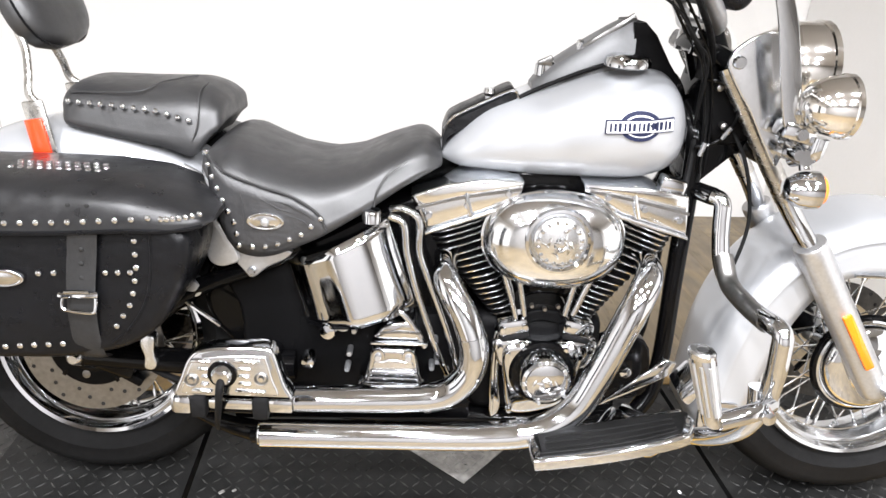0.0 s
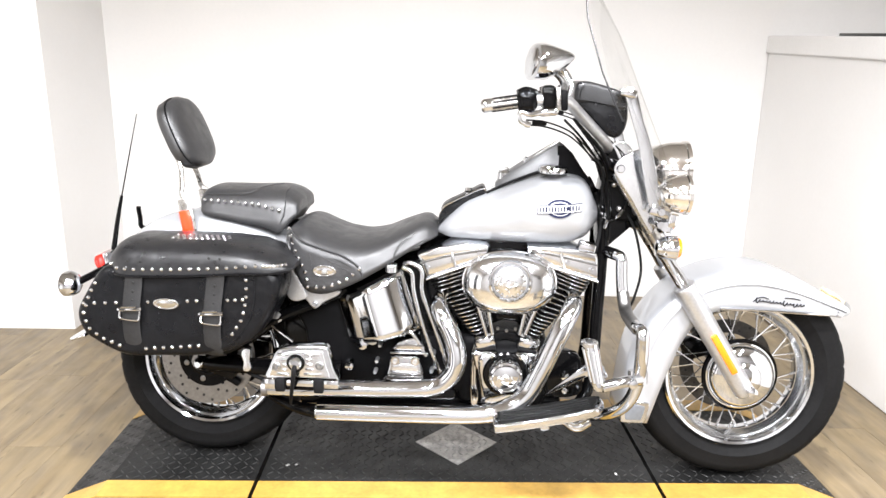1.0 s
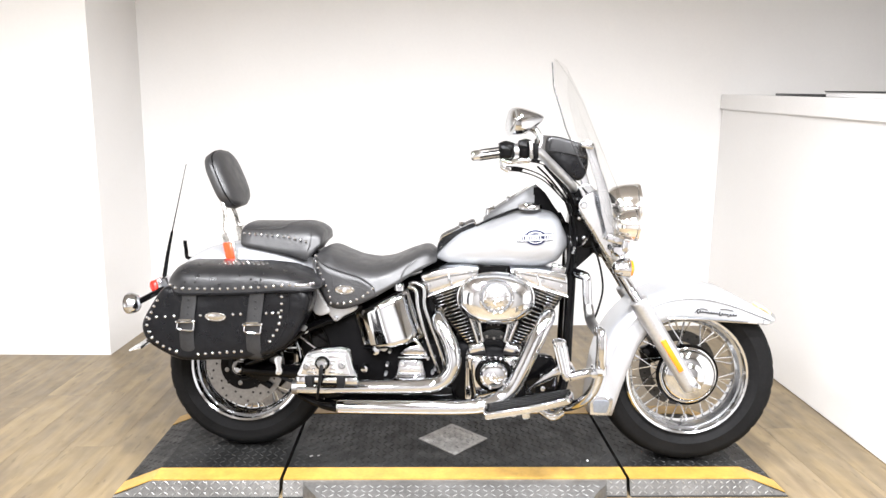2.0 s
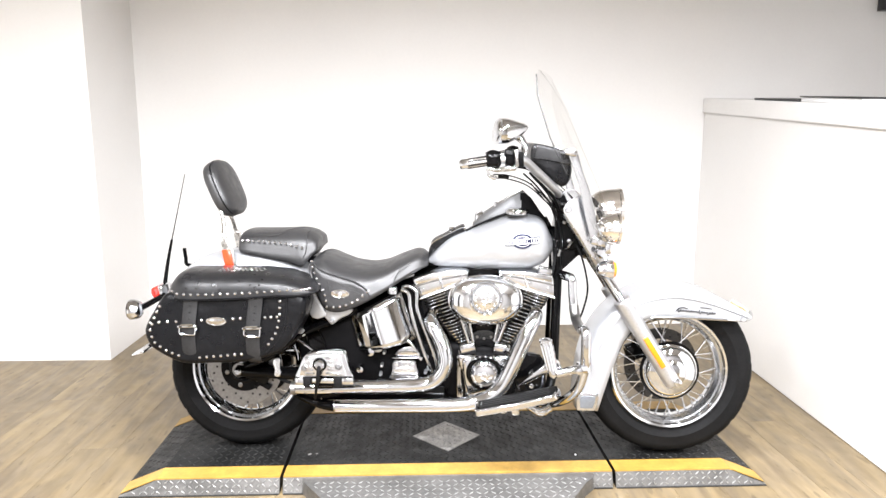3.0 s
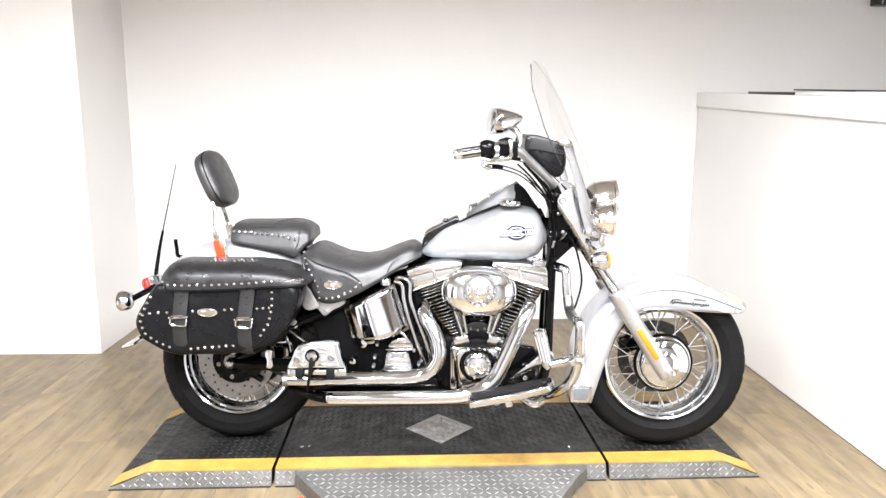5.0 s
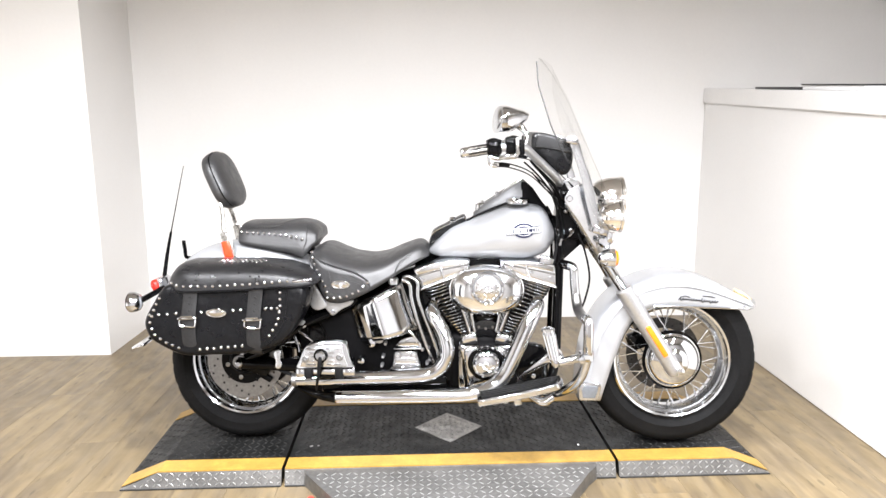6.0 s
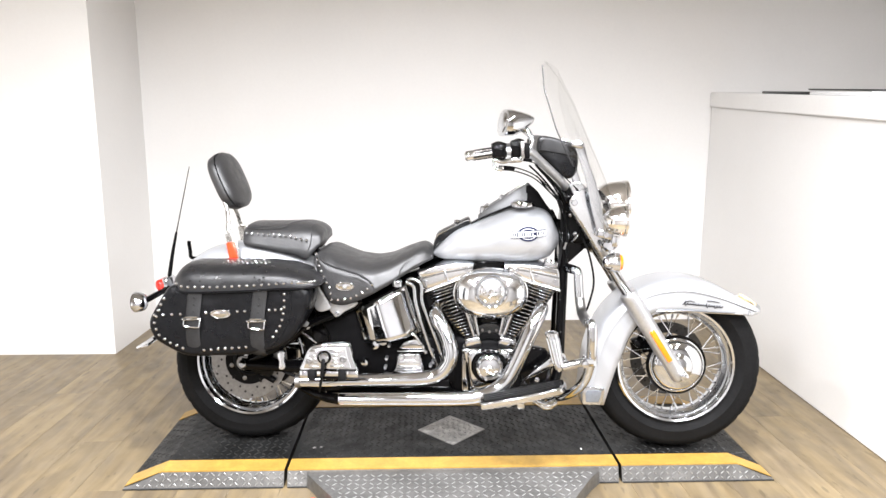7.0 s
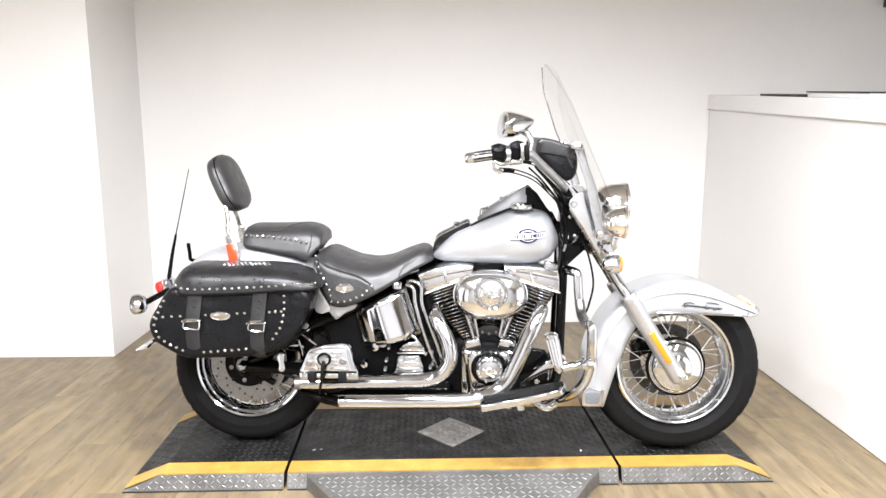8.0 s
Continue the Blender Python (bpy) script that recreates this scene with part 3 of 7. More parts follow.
def spoked_wheel(name, centre, R, rim, w, label, finish=CHROME):
    hub = part(name, lathe([(0.012, -0.075), (0.03, -0.075), (0.034, -0.05), (0.06, -0.045), (0.062, -0.036), (0.032, -0.028), (0.03, 0.028), (0.062, 0.036), (0.06, 0.045), (0.034, 0.05), (0.03, 0.075), (0.012, 0.075)], 32), CHROME, bike, label, at=Matrix.Translation(centre))
    part("tyre", tyre_bm(R, rim, w), RUBBER, hub, "black road tyre with a plain sidewall")
    b = w * 0.7
    prof = [(rim, -b), (rim + 0.004, -b - 0.004), (rim + 0.006, -b - 0.011), (rim, -b - 0.016), (rim - 0.007, -b - 0.013), (rim - 0.009, -b + 0.006), (rim - 0.014, -b + 0.014), (rim - 0.018, -b + 0.012), (rim - 0.024, -b + 0.022), (rim - 0.030, -b + 0.03), (rim - 0.032, -0.016), (rim - 0.033, -0.008)]
    prof = prof + [(r, -y) for r, y in prof[::-1]]
    part("rim", lathe(prof, 96, close=True), finish, hub, "chromed laced wheel rim")
    kinds = {}
    for side in (-1, 1):
        for lean in (-1, 1):
            a0 = radians(13 * lean)
            start = Vector((0.057 * math.sin(a0 * 3.2), side * 0.04, 0.057 * math.cos(a0 * 3.2)))
            end = Vector((0.0, side * 0.008, rim - 0.027))
            bm = rod([start, end], 0.0021, segs=6)
            tube(bm, [end - (end - start).normalized() * 0.022, end], 0.0042, segs=6)
            me = bpy.data.meshes.new("spoke")
            bm.to_mesh(me)
            bm.free()
            me.materials.append(POLISHED)
            kinds[side, lean] = me
    for i in range(40):
        me = kinds[(-1, 1)[i % 2], (-1, 1)[(i // 2) % 2]]
        link("spoke", me, hub, at=Matrix.Rotation(math.tau * i / 40, 4, "Y"))
    return hub


# Dark discs stand in for the shaded drill holes.
DRILLING = stud_mesh("drilling", 0.0044, SHADE_DARK, 0.2)


def rotor(parent, y, r0, r1, carrier, metal=STEEL):
    bm = lathe([(r0, y - 0.0025), (r1, y - 0.0025), (r1, y + 0.0025), (r0, y + 0.0025)], 72, close=True)
    disc = part("brake_rotor", bm, metal, parent, "drilled steel brake rotor")
    for i in range(30):
        a = math.tau * i / 30
        r = r0 + (r1 - r0) * (0.3, 0.55, 0.8)[i % 3]
        link("drilling", DRILLING, disc, smooth=False, at=Matrix.Translation((r * math.cos(a), y - 0.0027, r * math.sin(a))))
    bm = bmesh.new()
    for i in range(5):
        a = math.tau * i / 5
        tube(bm, [(carrier * math.cos(a), y, carrier * math.sin(a)), ((r0 + 0.006) * math.cos(a + 0.22), y, (r0 + 0.006) * math.sin(a + 0.22))], 0.008, segs=8, flat=0.4)
    part("rotor_carrier", bm, BLACK_PAINT, parent)
    return disc


front_wheel = spoked_wheel("front_wheel", FRONT, 0.322, 0.217, 0.066, "chromed front hub with laced spokes", RIM_METAL)
part("hub_cover", lathe([(0.001, -0.112), (0.03, -0.111), (0.045, -0.106), (0.05, -0.1), (0.078, -0.096), (0.092, -0.085), (0.097, -0.07), (0.101, -0.068), (0.103, -0.06), (0.098, -0.054), (0.06, -0.05)], 64), CHROME, front_wheel, "domed chrome hub cover")
part("hub_ring", lathe([(0.1, -0.064), (0.108, -0.066), (0.112, -0.06), (0.108, -0.052), (0.1, -0.052)], 64, close=True), BLACK_PAINT, front_wheel, "dark ring round the hub cover")
rotor(front_wheel, 0.058, 0.1, 0.143, 0.04, SHADED_STEEL)
front_caliper = part("front_caliper", block((1.548, 0.06, 0.405), (0.085, 0.05, 0.07), rot_y(-20), 0.014), BLACK_PAINT, bike, "black front brake caliper")
part("caliper_lug", block((1.585, 0.085, 0.40), (0.05, 0.025, 0.03), rot_y(-20), 0.006), BLACK_CRINKLE, front_caliper)
rear_wheel = spoked_wheel("rear_wheel", REAR, 0.309, 0.212, 0.072, "chromed rear hub with laced spokes")
rotor(rear_wheel, -0.088, 0.09, 0.146, 0.035)
part("drive_pulley", lathe([(0.03, 0.07), (0.13, 0.072), (0.14, 0.075), (0.142, 0.1), (0.136, 0.104), (0.12, 0.098), (0.03, 0.096)], 48, close=True), BLACK_PAINT, rear_wheel, "black belt pulley")
part("carrier_plate", lathe([(0.045, -0.092), (0.07, -0.0915), (0.092, -0.0905), (0.092, -0.0865), (0.045, -0.086)], 40, close=True), BLACK_CRINKLE, rear_wheel, "black rotor carrier")
carrier_hole = stud_mesh("carrier_hole", 0.009, STEEL, 0.15)
for k in range(6):
    a = math.tau * k / 6 + 0.3
    link("carrier_hole", carrier_hole, rear_wheel, smooth=False, at=Matrix.Translation((0.07 * math.cos(a), -0.0925, 0.07 * math.sin(a))))
part("inner_rotor_ring", lathe([(0.05, -0.094), (0.056, -0.0955), (0.061, -0.094), (0.061, -0.09), (0.05, -0.09)], 40, close=True), BLACK_PAINT, rear_wheel, "black ring of the rear hub")


# front fender: crown and lower edge curves joined by a rounded section
CROWN = [(1.955, 0.578), (1.925, 0.600), (1.877, 0.625), (1.766, 0.680), (1.657, 0.706), (1.551, 0.692), (1.467, 0.654), (1.394, 0.588), (1.343, 0.508), (1.316, 0.43), (1.304, 0.358), (1.293, 0.213)]
LOWER = [(1.935, 0.570), (1.90, 0.572), (1.86, 0.575), (1.75, 0.580), (1.655, 0.585), (1.575, 0.585), (1.522, 0.568), (1.485, 0.53), (1.452, 0.472), (1.432, 0.41), (1.412, 0.35), (1.375, 0.213)]


def shell(crown, lower, w, n=3.0, steps=7, per=5, crease=None, taper=None):
    """A fender: sections between a lower edge at +-w and a crown on the middle plane."""
    cu = curve_points([(x, 0, z) for x, z in crown], per)
    lo = curve_points([(x, 0, z) for x, z in lower], per)
    bm = bmesh.new()
    loops = []
    for k, (c, l) in enumerate(zip(cu, lo)):
        ww = w * (taper(k / (len(cu) - 1)) if taper else 1)
        loop = []
        side = []
        for s in range(1, steps + 1):
            a = math.pi / 2 * (1 - s / steps)
            f, g = math.sin(a) ** (2 / n), math.cos(a) ** (2 / n)
            if crease and f <= crease + 0.04:
                break
            side.append((f, g))
        if crease:
            top = side[-1][1]
            edge = 1.0 if top < 1.0 else top
            side += [(crease + 0.025, top + (edge - top) * 0.8), (crease, edge), (crease - 0.015, 0.945), (crease - 0.04, 0.943), (crease * 0.6, 0.943), (crease * 0.3, 0.943), (0.0, 0.943)]
        for sgn, row in ((-1, side[::-1]), (0, [(1.0, 0.0)]), (1, side)):
            for f, g in row:
                p = l + (c - l) * f
                loop.append((p.x, sgn * ww * g, p.z))
        loops.append(loop)
    rings(bm, loops, closed=False)
    return bm


def solid(ob, thick):
    m = ob.modifiers.new("thickness", "SOLIDIFY")
    m.thickness, m.offset = thick, 0.0
    return ob


front_fender = solid(part("front_fender", shell(CROWN, LOWER, 0.104, n=5.0, steps=10, crease=0.66, taper=lambda t: min(1.0, 0.55 + t * 5.0)), PAINT, bike, "deep silver front fender"), 0.004)
bm = bmesh.new()
for s in (-1, 1):
    tube(bm, [(1.555, s * 0.103, 0.588), (1.66, s * 0.104, 0.588), (1.76, s * 0.103, 0.584), (1.86, s * 0.098, 0.579), (1.925, s * 0.078, 0.574)], 0.0042, segs=8)
part("fender_trim", bm, CHROME, front_fender, "chrome strip along the fender edge")
part("fender_tip", rod([(1.885, -0.095, 0.583), (1.93, -0.07, 0.581), (1.957, 0, 0.583), (1.93, 0.07, 0.581), (1.885, 0.095, 0.583)], 0.011, segs=10), CHROME, front_fender, "chrome fender bumper")
part("fender_lamp", cushion(smooth_outline([(1.898, 0.617), (1.925, 0.605), (1.945, 0.594), (1.931, 0.612), (1.905, 0.627)]), -0.03, 0.03, 0.006, 0.006), PALE_AMBER, front_fender, "small pale amber fender tip lamp")
part("mud_guard", cushion(smooth_outline([(1.298, 0.282), (1.364, 0.285), (1.376, 0.272), (1.366, 0.223), (1.355, 0.216), (1.302, 0.216), (1.294, 0.224)], 3), -0.1065, -0.0985, 0.003, 0.002), CHROME, front_fender, "grey chrome-edged stone guard")
part("guard_panel", cushion(smooth_outline([(1.308, 0.272), (1.354, 0.274), (1.363, 0.264), (1.355, 0.232), (1.348, 0.227), (1.311, 0.227), (1.306, 0.233)], 3), -0.1085, -0.104, 0.001, 0.001), GUARD_GREY, front_fender, "grey inset panel of the guard")
# running script on the fender, as plain strokes
bm = bmesh.new()
stroke = []
for i in range(96):
    t = i / 95
    amp = 0.0085 if t < 0.06 or 0.55 < t < 0.61 or 0.78 < t < 0.82 else 0.003 + 0.001 * math.sin(t * 23)
    stroke.append((1.652 + 0.143 * t + 0.0028 * math.sin(t * 92 + 0.8), -0.1022 - 0.0004 * math.sin(t * 3), 0.618 - 0.0125 * t + amp * math.sin(t * 92)))
tube(bm, stroke, 0.0017, segs=5, n=1)
tube(bm, [(1.735, -0.1024, 0.627), (1.757, -0.1026, 0.626), (1.78, -0.1026, 0.622)], 0.0013, segs=5)
tube(bm, [(1.646, -0.1022, 0.612), (1.656, -0.1022, 0.622), (1.672, -0.1024, 0.627), (1.69, -0.1024, 0.622)], 0.0013, segs=5)
part("script_mark", bm, DECAL_DARK, front_fender, "dark flowing script strokes")

# fork
FORK_FOOT, FORK_DIR = Vector((1.632, 0, 0.36)), Vector((-0.545, 0, 0.838)).normalized()


def fork_leg(s):
    y = s * 0.118
    at = lambda d, dx=0.0: FORK_FOOT + FORK_DIR * d + Vector((dx, y, 0))
    leg = part("fork_leg", rod([at(-0.035), at(-0.02), at(0.06), at(0.2), at(0.34), at(0.355)], [0.02, 0.03, 0.031, 0.031, 0.033, 0.029], segs=20), SATIN, bike, "satin silver fork slider")
    inner = lambda d: at(d) - Vector((0, s * 0.028 * min(1.0, (d - 0.33) / 0.12), 0))
    part("upper_tube", rod([at(0.33), inner(0.45), inner(0.74)], 0.0185, segs=18), CHROME, leg, "chrome fork tube")
    part("tube_cover", rod([inner(0.45), inner(0.60), inner(0.73)], [0.0195, 0.0195, 0.019], segs=18), BRUSHED, leg, "grey upper fork cover")
    n = Vector((FORK_DIR.z, 0, -FORK_DIR.x))
    m = Matrix(((n.x, 0, FORK_DIR.x), (0, 1, 0), (n.z, 0, FORK_DIR.z)))
    part("side_reflector", block(at(0.128) + Vector((0, s * 0.034, 0)), (0.02, 0.012, 0.136), m, 0.004), AMBER, leg, "long amber reflector")
    part("axle_nut", lathe([(0.002, s * 0.02), (0.012, s * 0.02), (0.014, s * 0.035), (0.014, s * 0.052), (0.004, s * 0.056)], 14, centre=(1.65, y, AXLE_Z)), CHROME, leg, "chrome axle nut")
    part("axle_lug", rod([(1.632, y, 0.352), (1.655, y, 0.372)], [0.026, 0.027], segs=14), SATIN, leg)
    return leg


for side in (-1, 1):
    fork_leg(side)

# ---------------------------------------------------------------- tank, dash, seats
TANK_TOP = [(0.715, 0.787), (0.745, 0.827), (0.80, 0.877), (0.9, 0.919), (1.0, 0.960), (1.08, 0.976), (1.14, 0.960), (1.175, 0.917), (1.192, 0.852)]
TANK_LOW = [(0.715, 0.779), (0.745, 0.762), (0.80, 0.758), (0.9, 0.755), (1.0, 0.754), (1.08, 0.754), (1.14, 0.766), (1.175, 0.789), (1.192, 0.834)]
TANK_WIDE = [(0.715, 0.03), (0.745, 0.085), (0.80, 0.115), (0.9, 0.148), (1.0, 0.163), (1.08, 0.163), (1.14, 0.142), (1.175, 0.10), (1.192, 0.03)]


def tank_at(x):
    return soft(TANK_TOP, x, 0.018), soft(TANK_LOW, x, 0.018), soft(TANK_WIDE, x, 0.018)


def tank_side(x, z):
    t, l, w = tank_at(x)
    q = abs((z - (t + l) / 2) / ((t - l) / 2))
    return -w * max(0.0, 1 - min(1.0, q) ** 2.4) ** (1 / 2.4)


bm = bmesh.new()
loops = []
for i in range(41):
    x = 0.713 + 0.481 * (0.5 - 0.5 * math.cos(math.pi * i / 40))
    t, l, w = tank_at(x)
    if i in (0, 40):
        t, l, w = (t + l) / 2 + 0.012, (t + l) / 2 - 0.012, w * 0.35
    loop = []
    for k in range(36):
        a = math.tau * k / 36
        c, s = math.cos(a), math.sin(a)
        loop.append((x, w * math.copysign(abs(c) ** (2 / 2.4), c), (t + l) / 2 + (t - l) / 2 * math.copysign(abs(s) ** (2 / 2.4), s)))
    loops.append(loop)
rings(bm, loops)
tank = part("fuel_tank", bm, PAINT, bike, "silver pearl teardrop fuel tank")


def on_tank(pts, lift, mat, label, name="tank_emblem"):
    """A thin plate following the tank's side."""
    bm = bmesh.new()
    f = [bm.verts.new((x, tank_side(x, z) - lift, z)) for x, z in pts]
    g = [bm.verts.new((x, tank_side(x, z) + 0.002, z)) for x, z in pts]
    c = (sum(p[0] for p in pts) / len(pts), sum(p[1] for p in pts) / len(pts))
    mid = bm.verts.new((c[0], tank_side(*c) - lift - 0.0006, c[1]))
    for i in range(len(pts)):
        j = (i + 1) % len(pts)
        bm.faces.new((f[i], f[j], mid))
        bm.faces.new((g[i], g[j], f[j], f[i]))
    return part(name, bm, mat, tank, label, smooth=False)


EC = (1.066, 0.880)
oval = lambda rx, rz, n=28: [(EC[0] + rx * math.cos(math.tau * k / n), EC[1] + rz * math.sin(math.tau * k / n)) for k in range(n)]
on_tank(oval(0.038, 0.0262), 0.0024, DECAL_BLUE, "dark blue oval emblem")
on_tank(oval(0.031, 0.0192), 0.0034, DECAL_WHITE, "pale inner oval of the emblem")
on_tank(oval(0.0285, 0.0168), 0.0044, DECAL_BLUE, "dark blue centre of the emblem")
bar = lambda x0, x1, h, dz=0.0: [(x0 + (x1 - x0) * k / 6, EC[1] + dz + h + 0.05 * (x0 + (x1 - x0) * k / 6 - EC[0])) for k in range(7)] + [(x1 + (x0 - x1) * k / 6, EC[1] + dz - h + 0.05 * (x1 + (x0 - x1) * k / 6 - EC[0])) for k in range(7)]
on_tank(bar(EC[0] - 0.0625, EC[0] + 0.0625, 0.0118), 0.0052, DECAL_BLUE, "dark blue border of the emblem banner")
on_tank(bar(EC[0] - 0.061, EC[0] + 0.061, 0.0097), 0.0062, DECAL_WHITE, "white emblem banner")
for k in range(14):
    x = EC[0] - 0.054 + 0.108 * k / 13
    on_tank(bar(x - 0.0018 - 0.0008 * (k % 3), x + 0.0018, 0.0074 - 0.001 * (k % 2)), 0.0072, DECAL_BLUE, "", "banner_bar")

# console on the tank
DASH = [(0.722, 0.822), (0.732, 0.848), (0.75, 0.861), (0.78, 0.876), (0.81, 0.892), (0.84, 0.908), (0.854, 0.91), (0.861, 0.897)]
bm = bmesh.new()
rings(bm, [[(x, -0.052, z - 0.03), (x, -0.05, z - 0.004), (x, -0.038, z + 0.005), (x, 0.038, z + 0.005), (x, 0.05, z - 0.004), (x, 0.052, z - 0.03)] for x, z in [(p.x, p.z) for p in curve_points([(x, 0, z) for x, z in DASH], 5)]])
part("tank_bib", bm, LEATHER, tank, "black leather tank bib")
part("bib_trim", rod([(0.725, -0.045, 0.835), (0.735, -0.047, 0.852), (0.75, -0.047, 0.864), (0.81, -0.047, 0.895), (0.84, -0.047, 0.91), (0.855, -0.045, 0.912), (0.863, -0.045, 0.9)], 0.0026, segs=8), CHROME, tank, "chrome edging of the bib")
part("bib_knob", lathe([(0.002, 0.022), (0.01, 0.021), (0.012, 0.012), (0.007, 0.006), (0.007, 0)], 14, "z", (0.808, -0.03, 0.892)), CHROME, tank, "small chrome knob")
bm = bmesh.new()
loops = []
for x, z, h, wd in ((0.888, 0.925, 0.012, 0.028), (0.91, 0.952, 0.03, 0.046), (0.985, 1.002, 0.045, 0.06), (1.04, 1.036, 0.06, 0.066), (1.066, 1.05, 0.07, 0.066)):
    loops.append([(x, wd * sgn * f, z - h + h * g) for sgn, f, g in ((-1, 1.08, -0.6), (-1, 1.0, 0.5), (-1, 0.7, 0.95), (1, 0.7, 0.95), (1, 1.0, 0.5), (1, 1.08, -0.6))])
rings(bm, loops)
dash = part("dash_console", bm, CONSOLE, tank, "grey metal dash console")
part("gauge_bezel", rod([(0.982, -0.022, 0.992), (1.0, -0.034, 1.008), (1.04, -0.04, 1.036), (1.068, -0.034, 1.053)], 0.0075, segs=10, flat=0.6), STEEL, dash, "steel gauge bezel")
part("trip_knob", lathe([(0.002, 0.016), (0.006, 0.015), (0.0075, 0.008), (0.0055, 0.0), (0.0055, -0.01)], 12, "z", (0.974, -0.02, 0.992)), CHROME, dash)
part("ignition_switch", lathe([(0.002, 0.014), (0.015, 0.013), (0.021, 0.007), (0.023, -0.012)], 20, "z", (0.915, -0.012, 0.952)), CHROME, dash, "chrome ignition switch")
part("switch_lever", block((0.912, -0.02, 0.966), (0.03, 0.01, 0.012), rot_y(-25), 0.003), STEEL, dash)
part("console_gasket", rod([(0.862, -0.054, 0.902), (0.888, -0.056, 0.916), (0.92, -0.062, 0.932), (0.96, -0.066, 0.95), (1.0, -0.07, 0.966), (1.035, -0.072, 0.976)], 0.0042, segs=8), RUBBER, dash, "black rubber gasket")
bm = bmesh.new()
rings(bm, [[(x, -w, 0.925), (x, -w, z), (x, w, z), (x, w, 0.925)] for x, z, w in ((1.062, 1.045, 0.064), (1.08, 1.047, 0.064), (1.105, 1.025, 0.058), (1.14, 0.975, 0.045), (1.165, 0.945, 0.035))])
part("dash_face", bm, BLACK_CRINKLE, tank, "black crinkle-finish instrument face")
part("fuel_cap", lathe([(0.002, 0.026), (0.03, 0.025), (0.04, 0.02), (0.043, 0.012), (0.043, 0.004), (0.036, 0.0)], 28, "z", (1.05, -0.085, 0.968)), CHROME, tank, "chrome fuel cap")


def padded(name, xs, top, low, wide, mat, label, n=2.7, mid=0.0):
    """A cushion lofted along x: rounded above, straight-sided below."""
    bm = bmesh.new()
    loops = []
    count = 37
    for i in range(count):
        x = xs[0] + (xs[1] - xs[0]) * (0.5 - 0.5 * math.cos(math.pi * i / (count - 1)))
        t, l, w = soft(top, x, 0.012), soft(low, x, 0.012), soft(wide, x, 0.012)
        f = {0: 0.6, 1: 0.78, 2: 0.9, 3: 0.96}.get(min(i, count - 1 - i), 1.0)
        c = (t + l) / 2
        t, l, w = c + (t - c) * f, c + (l - c) * f, w * (0.5 + 0.5 * f)
        crown = min(0.075, (t - l) * 0.7)
        loop = []
        for k in range(15):
            a = math.pi * k / 14
            c, s = math.cos(a), math.sin(a)
            loop.append((x, -w * math.copysign(abs(c) ** (2 / n), c), t - crown + crown * abs(s) ** (2 / n)))
        for f in (0.25, 0.5, 0.75):
            loop.append((x, w * (1 + 0.03 * math.sin(math.pi * f)), t - crown + (l - t + crown) * f))
        loop += [(x, w * 0.985, l), (x, w * 0.6, l + 0.004), (x, 0, l + 0.006), (x, -w * 0.6, l + 0.004), (x, -w * 0.985, l)]
        for f in (0.75, 0.5, 0.25):
            loop.append((x, -w * (1 + 0.03 * math.sin(math.pi * f)), t - crown + (l - t + crown) * f))
        loops.append(loop)
    rings(bm, [[(px, py + mid, pz) for px, py, pz in lp] for lp in loops])
    return part(name, bm, mat, bike, label)


S_TOP = [(0.285, 0.79), (0.31, 0.81), (0.34, 0.809), (0.38, 0.79), (0.43, 0.771), (0.50, 0.762), (0.56, 0.772), (0.62, 0.800), (0.68, 0.822), (0.705, 0.815), (0.722, 0.793)]
S_LOW = [(0.285, 0.775), (0.30, 0.722), (0.325, 0.66), (0.35, 0.620), (0.39, 0.613), (0.427, 0.620), (0.504, 0.655), (0.588, 0.703), (0.65, 0.742), (0.69, 0.763), (0.722, 0.775)]
S_WIDE = [(0.285, 0.155), (0.33, 0.182), (0.4, 0.187), (0.5, 0.182), (0.58, 0.163), (0.65, 0.137), (0.7, 0.115), (0.722, 0.095)]
seat = padded("rider_seat", (0.284, 0.723), S_TOP, S_LOW, S_WIDE, VINYL, "black stitched rider seat with a studded skirt")
seat_y = lambda x: -soft(S_WIDE, x, 0.012) * 1.04
SKIRT = [(0.303, 0.795), (0.335, 0.773), (0.40, 0.751), (0.455, 0.734), (0.50, 0.705), (0.517, 0.672)]
bm = bmesh.new()
rings(bm, [[(x, seat_y(x) + 0.0015 - 0.002 * math.sin(math.pi * k / 5), ease(SKIRT, x) + (soft(S_LOW, x, 0.012) + 0.003 - ease(SKIRT, x)) * k / 5) for k in range(6)] for x in (0.304 + 0.212 * i / 20 for i in range(21))], closed=False)
skirt = part("seat_skirt", bm, SKIRT_VINYL, seat, "darker leather side skirt of the seat")
m = skirt.modifiers.new("thickness", "SOLIDIFY")
m.thickness, m.offset = 0.006, -1.0
part("skirt_seam", rod([(x, seat_y(x) - 0.0005, z) for x, z in ((0.303, 0.80), (0.335, 0.775), (0.40, 0.752), (0.455, 0.735), (0.50, 0.705), (0.515, 0.672))], 0.0022, segs=6), SKIRT_VINYL, seat, "raised seam of the seat skirt")
for pts in (((0.425, 0.725), (0.45, 0.718), (0.478, 0.703), (0.495, 0.69)), ((0.40, 0.728), (0.43, 0.712), (0.455, 0.704)), ((0.44, 0.70), (0.468, 0.692), (0.49, 0.678)), ((0.365, 0.735), (0.37, 0.70), (0.366, 0.67))):
    part("crease", rod([(x, seat_y(x) + 0.0002, z) for x, z in pts], [0.0006, 0.002, 0.0006], segs=6), SKIRT_VINYL, skirt)
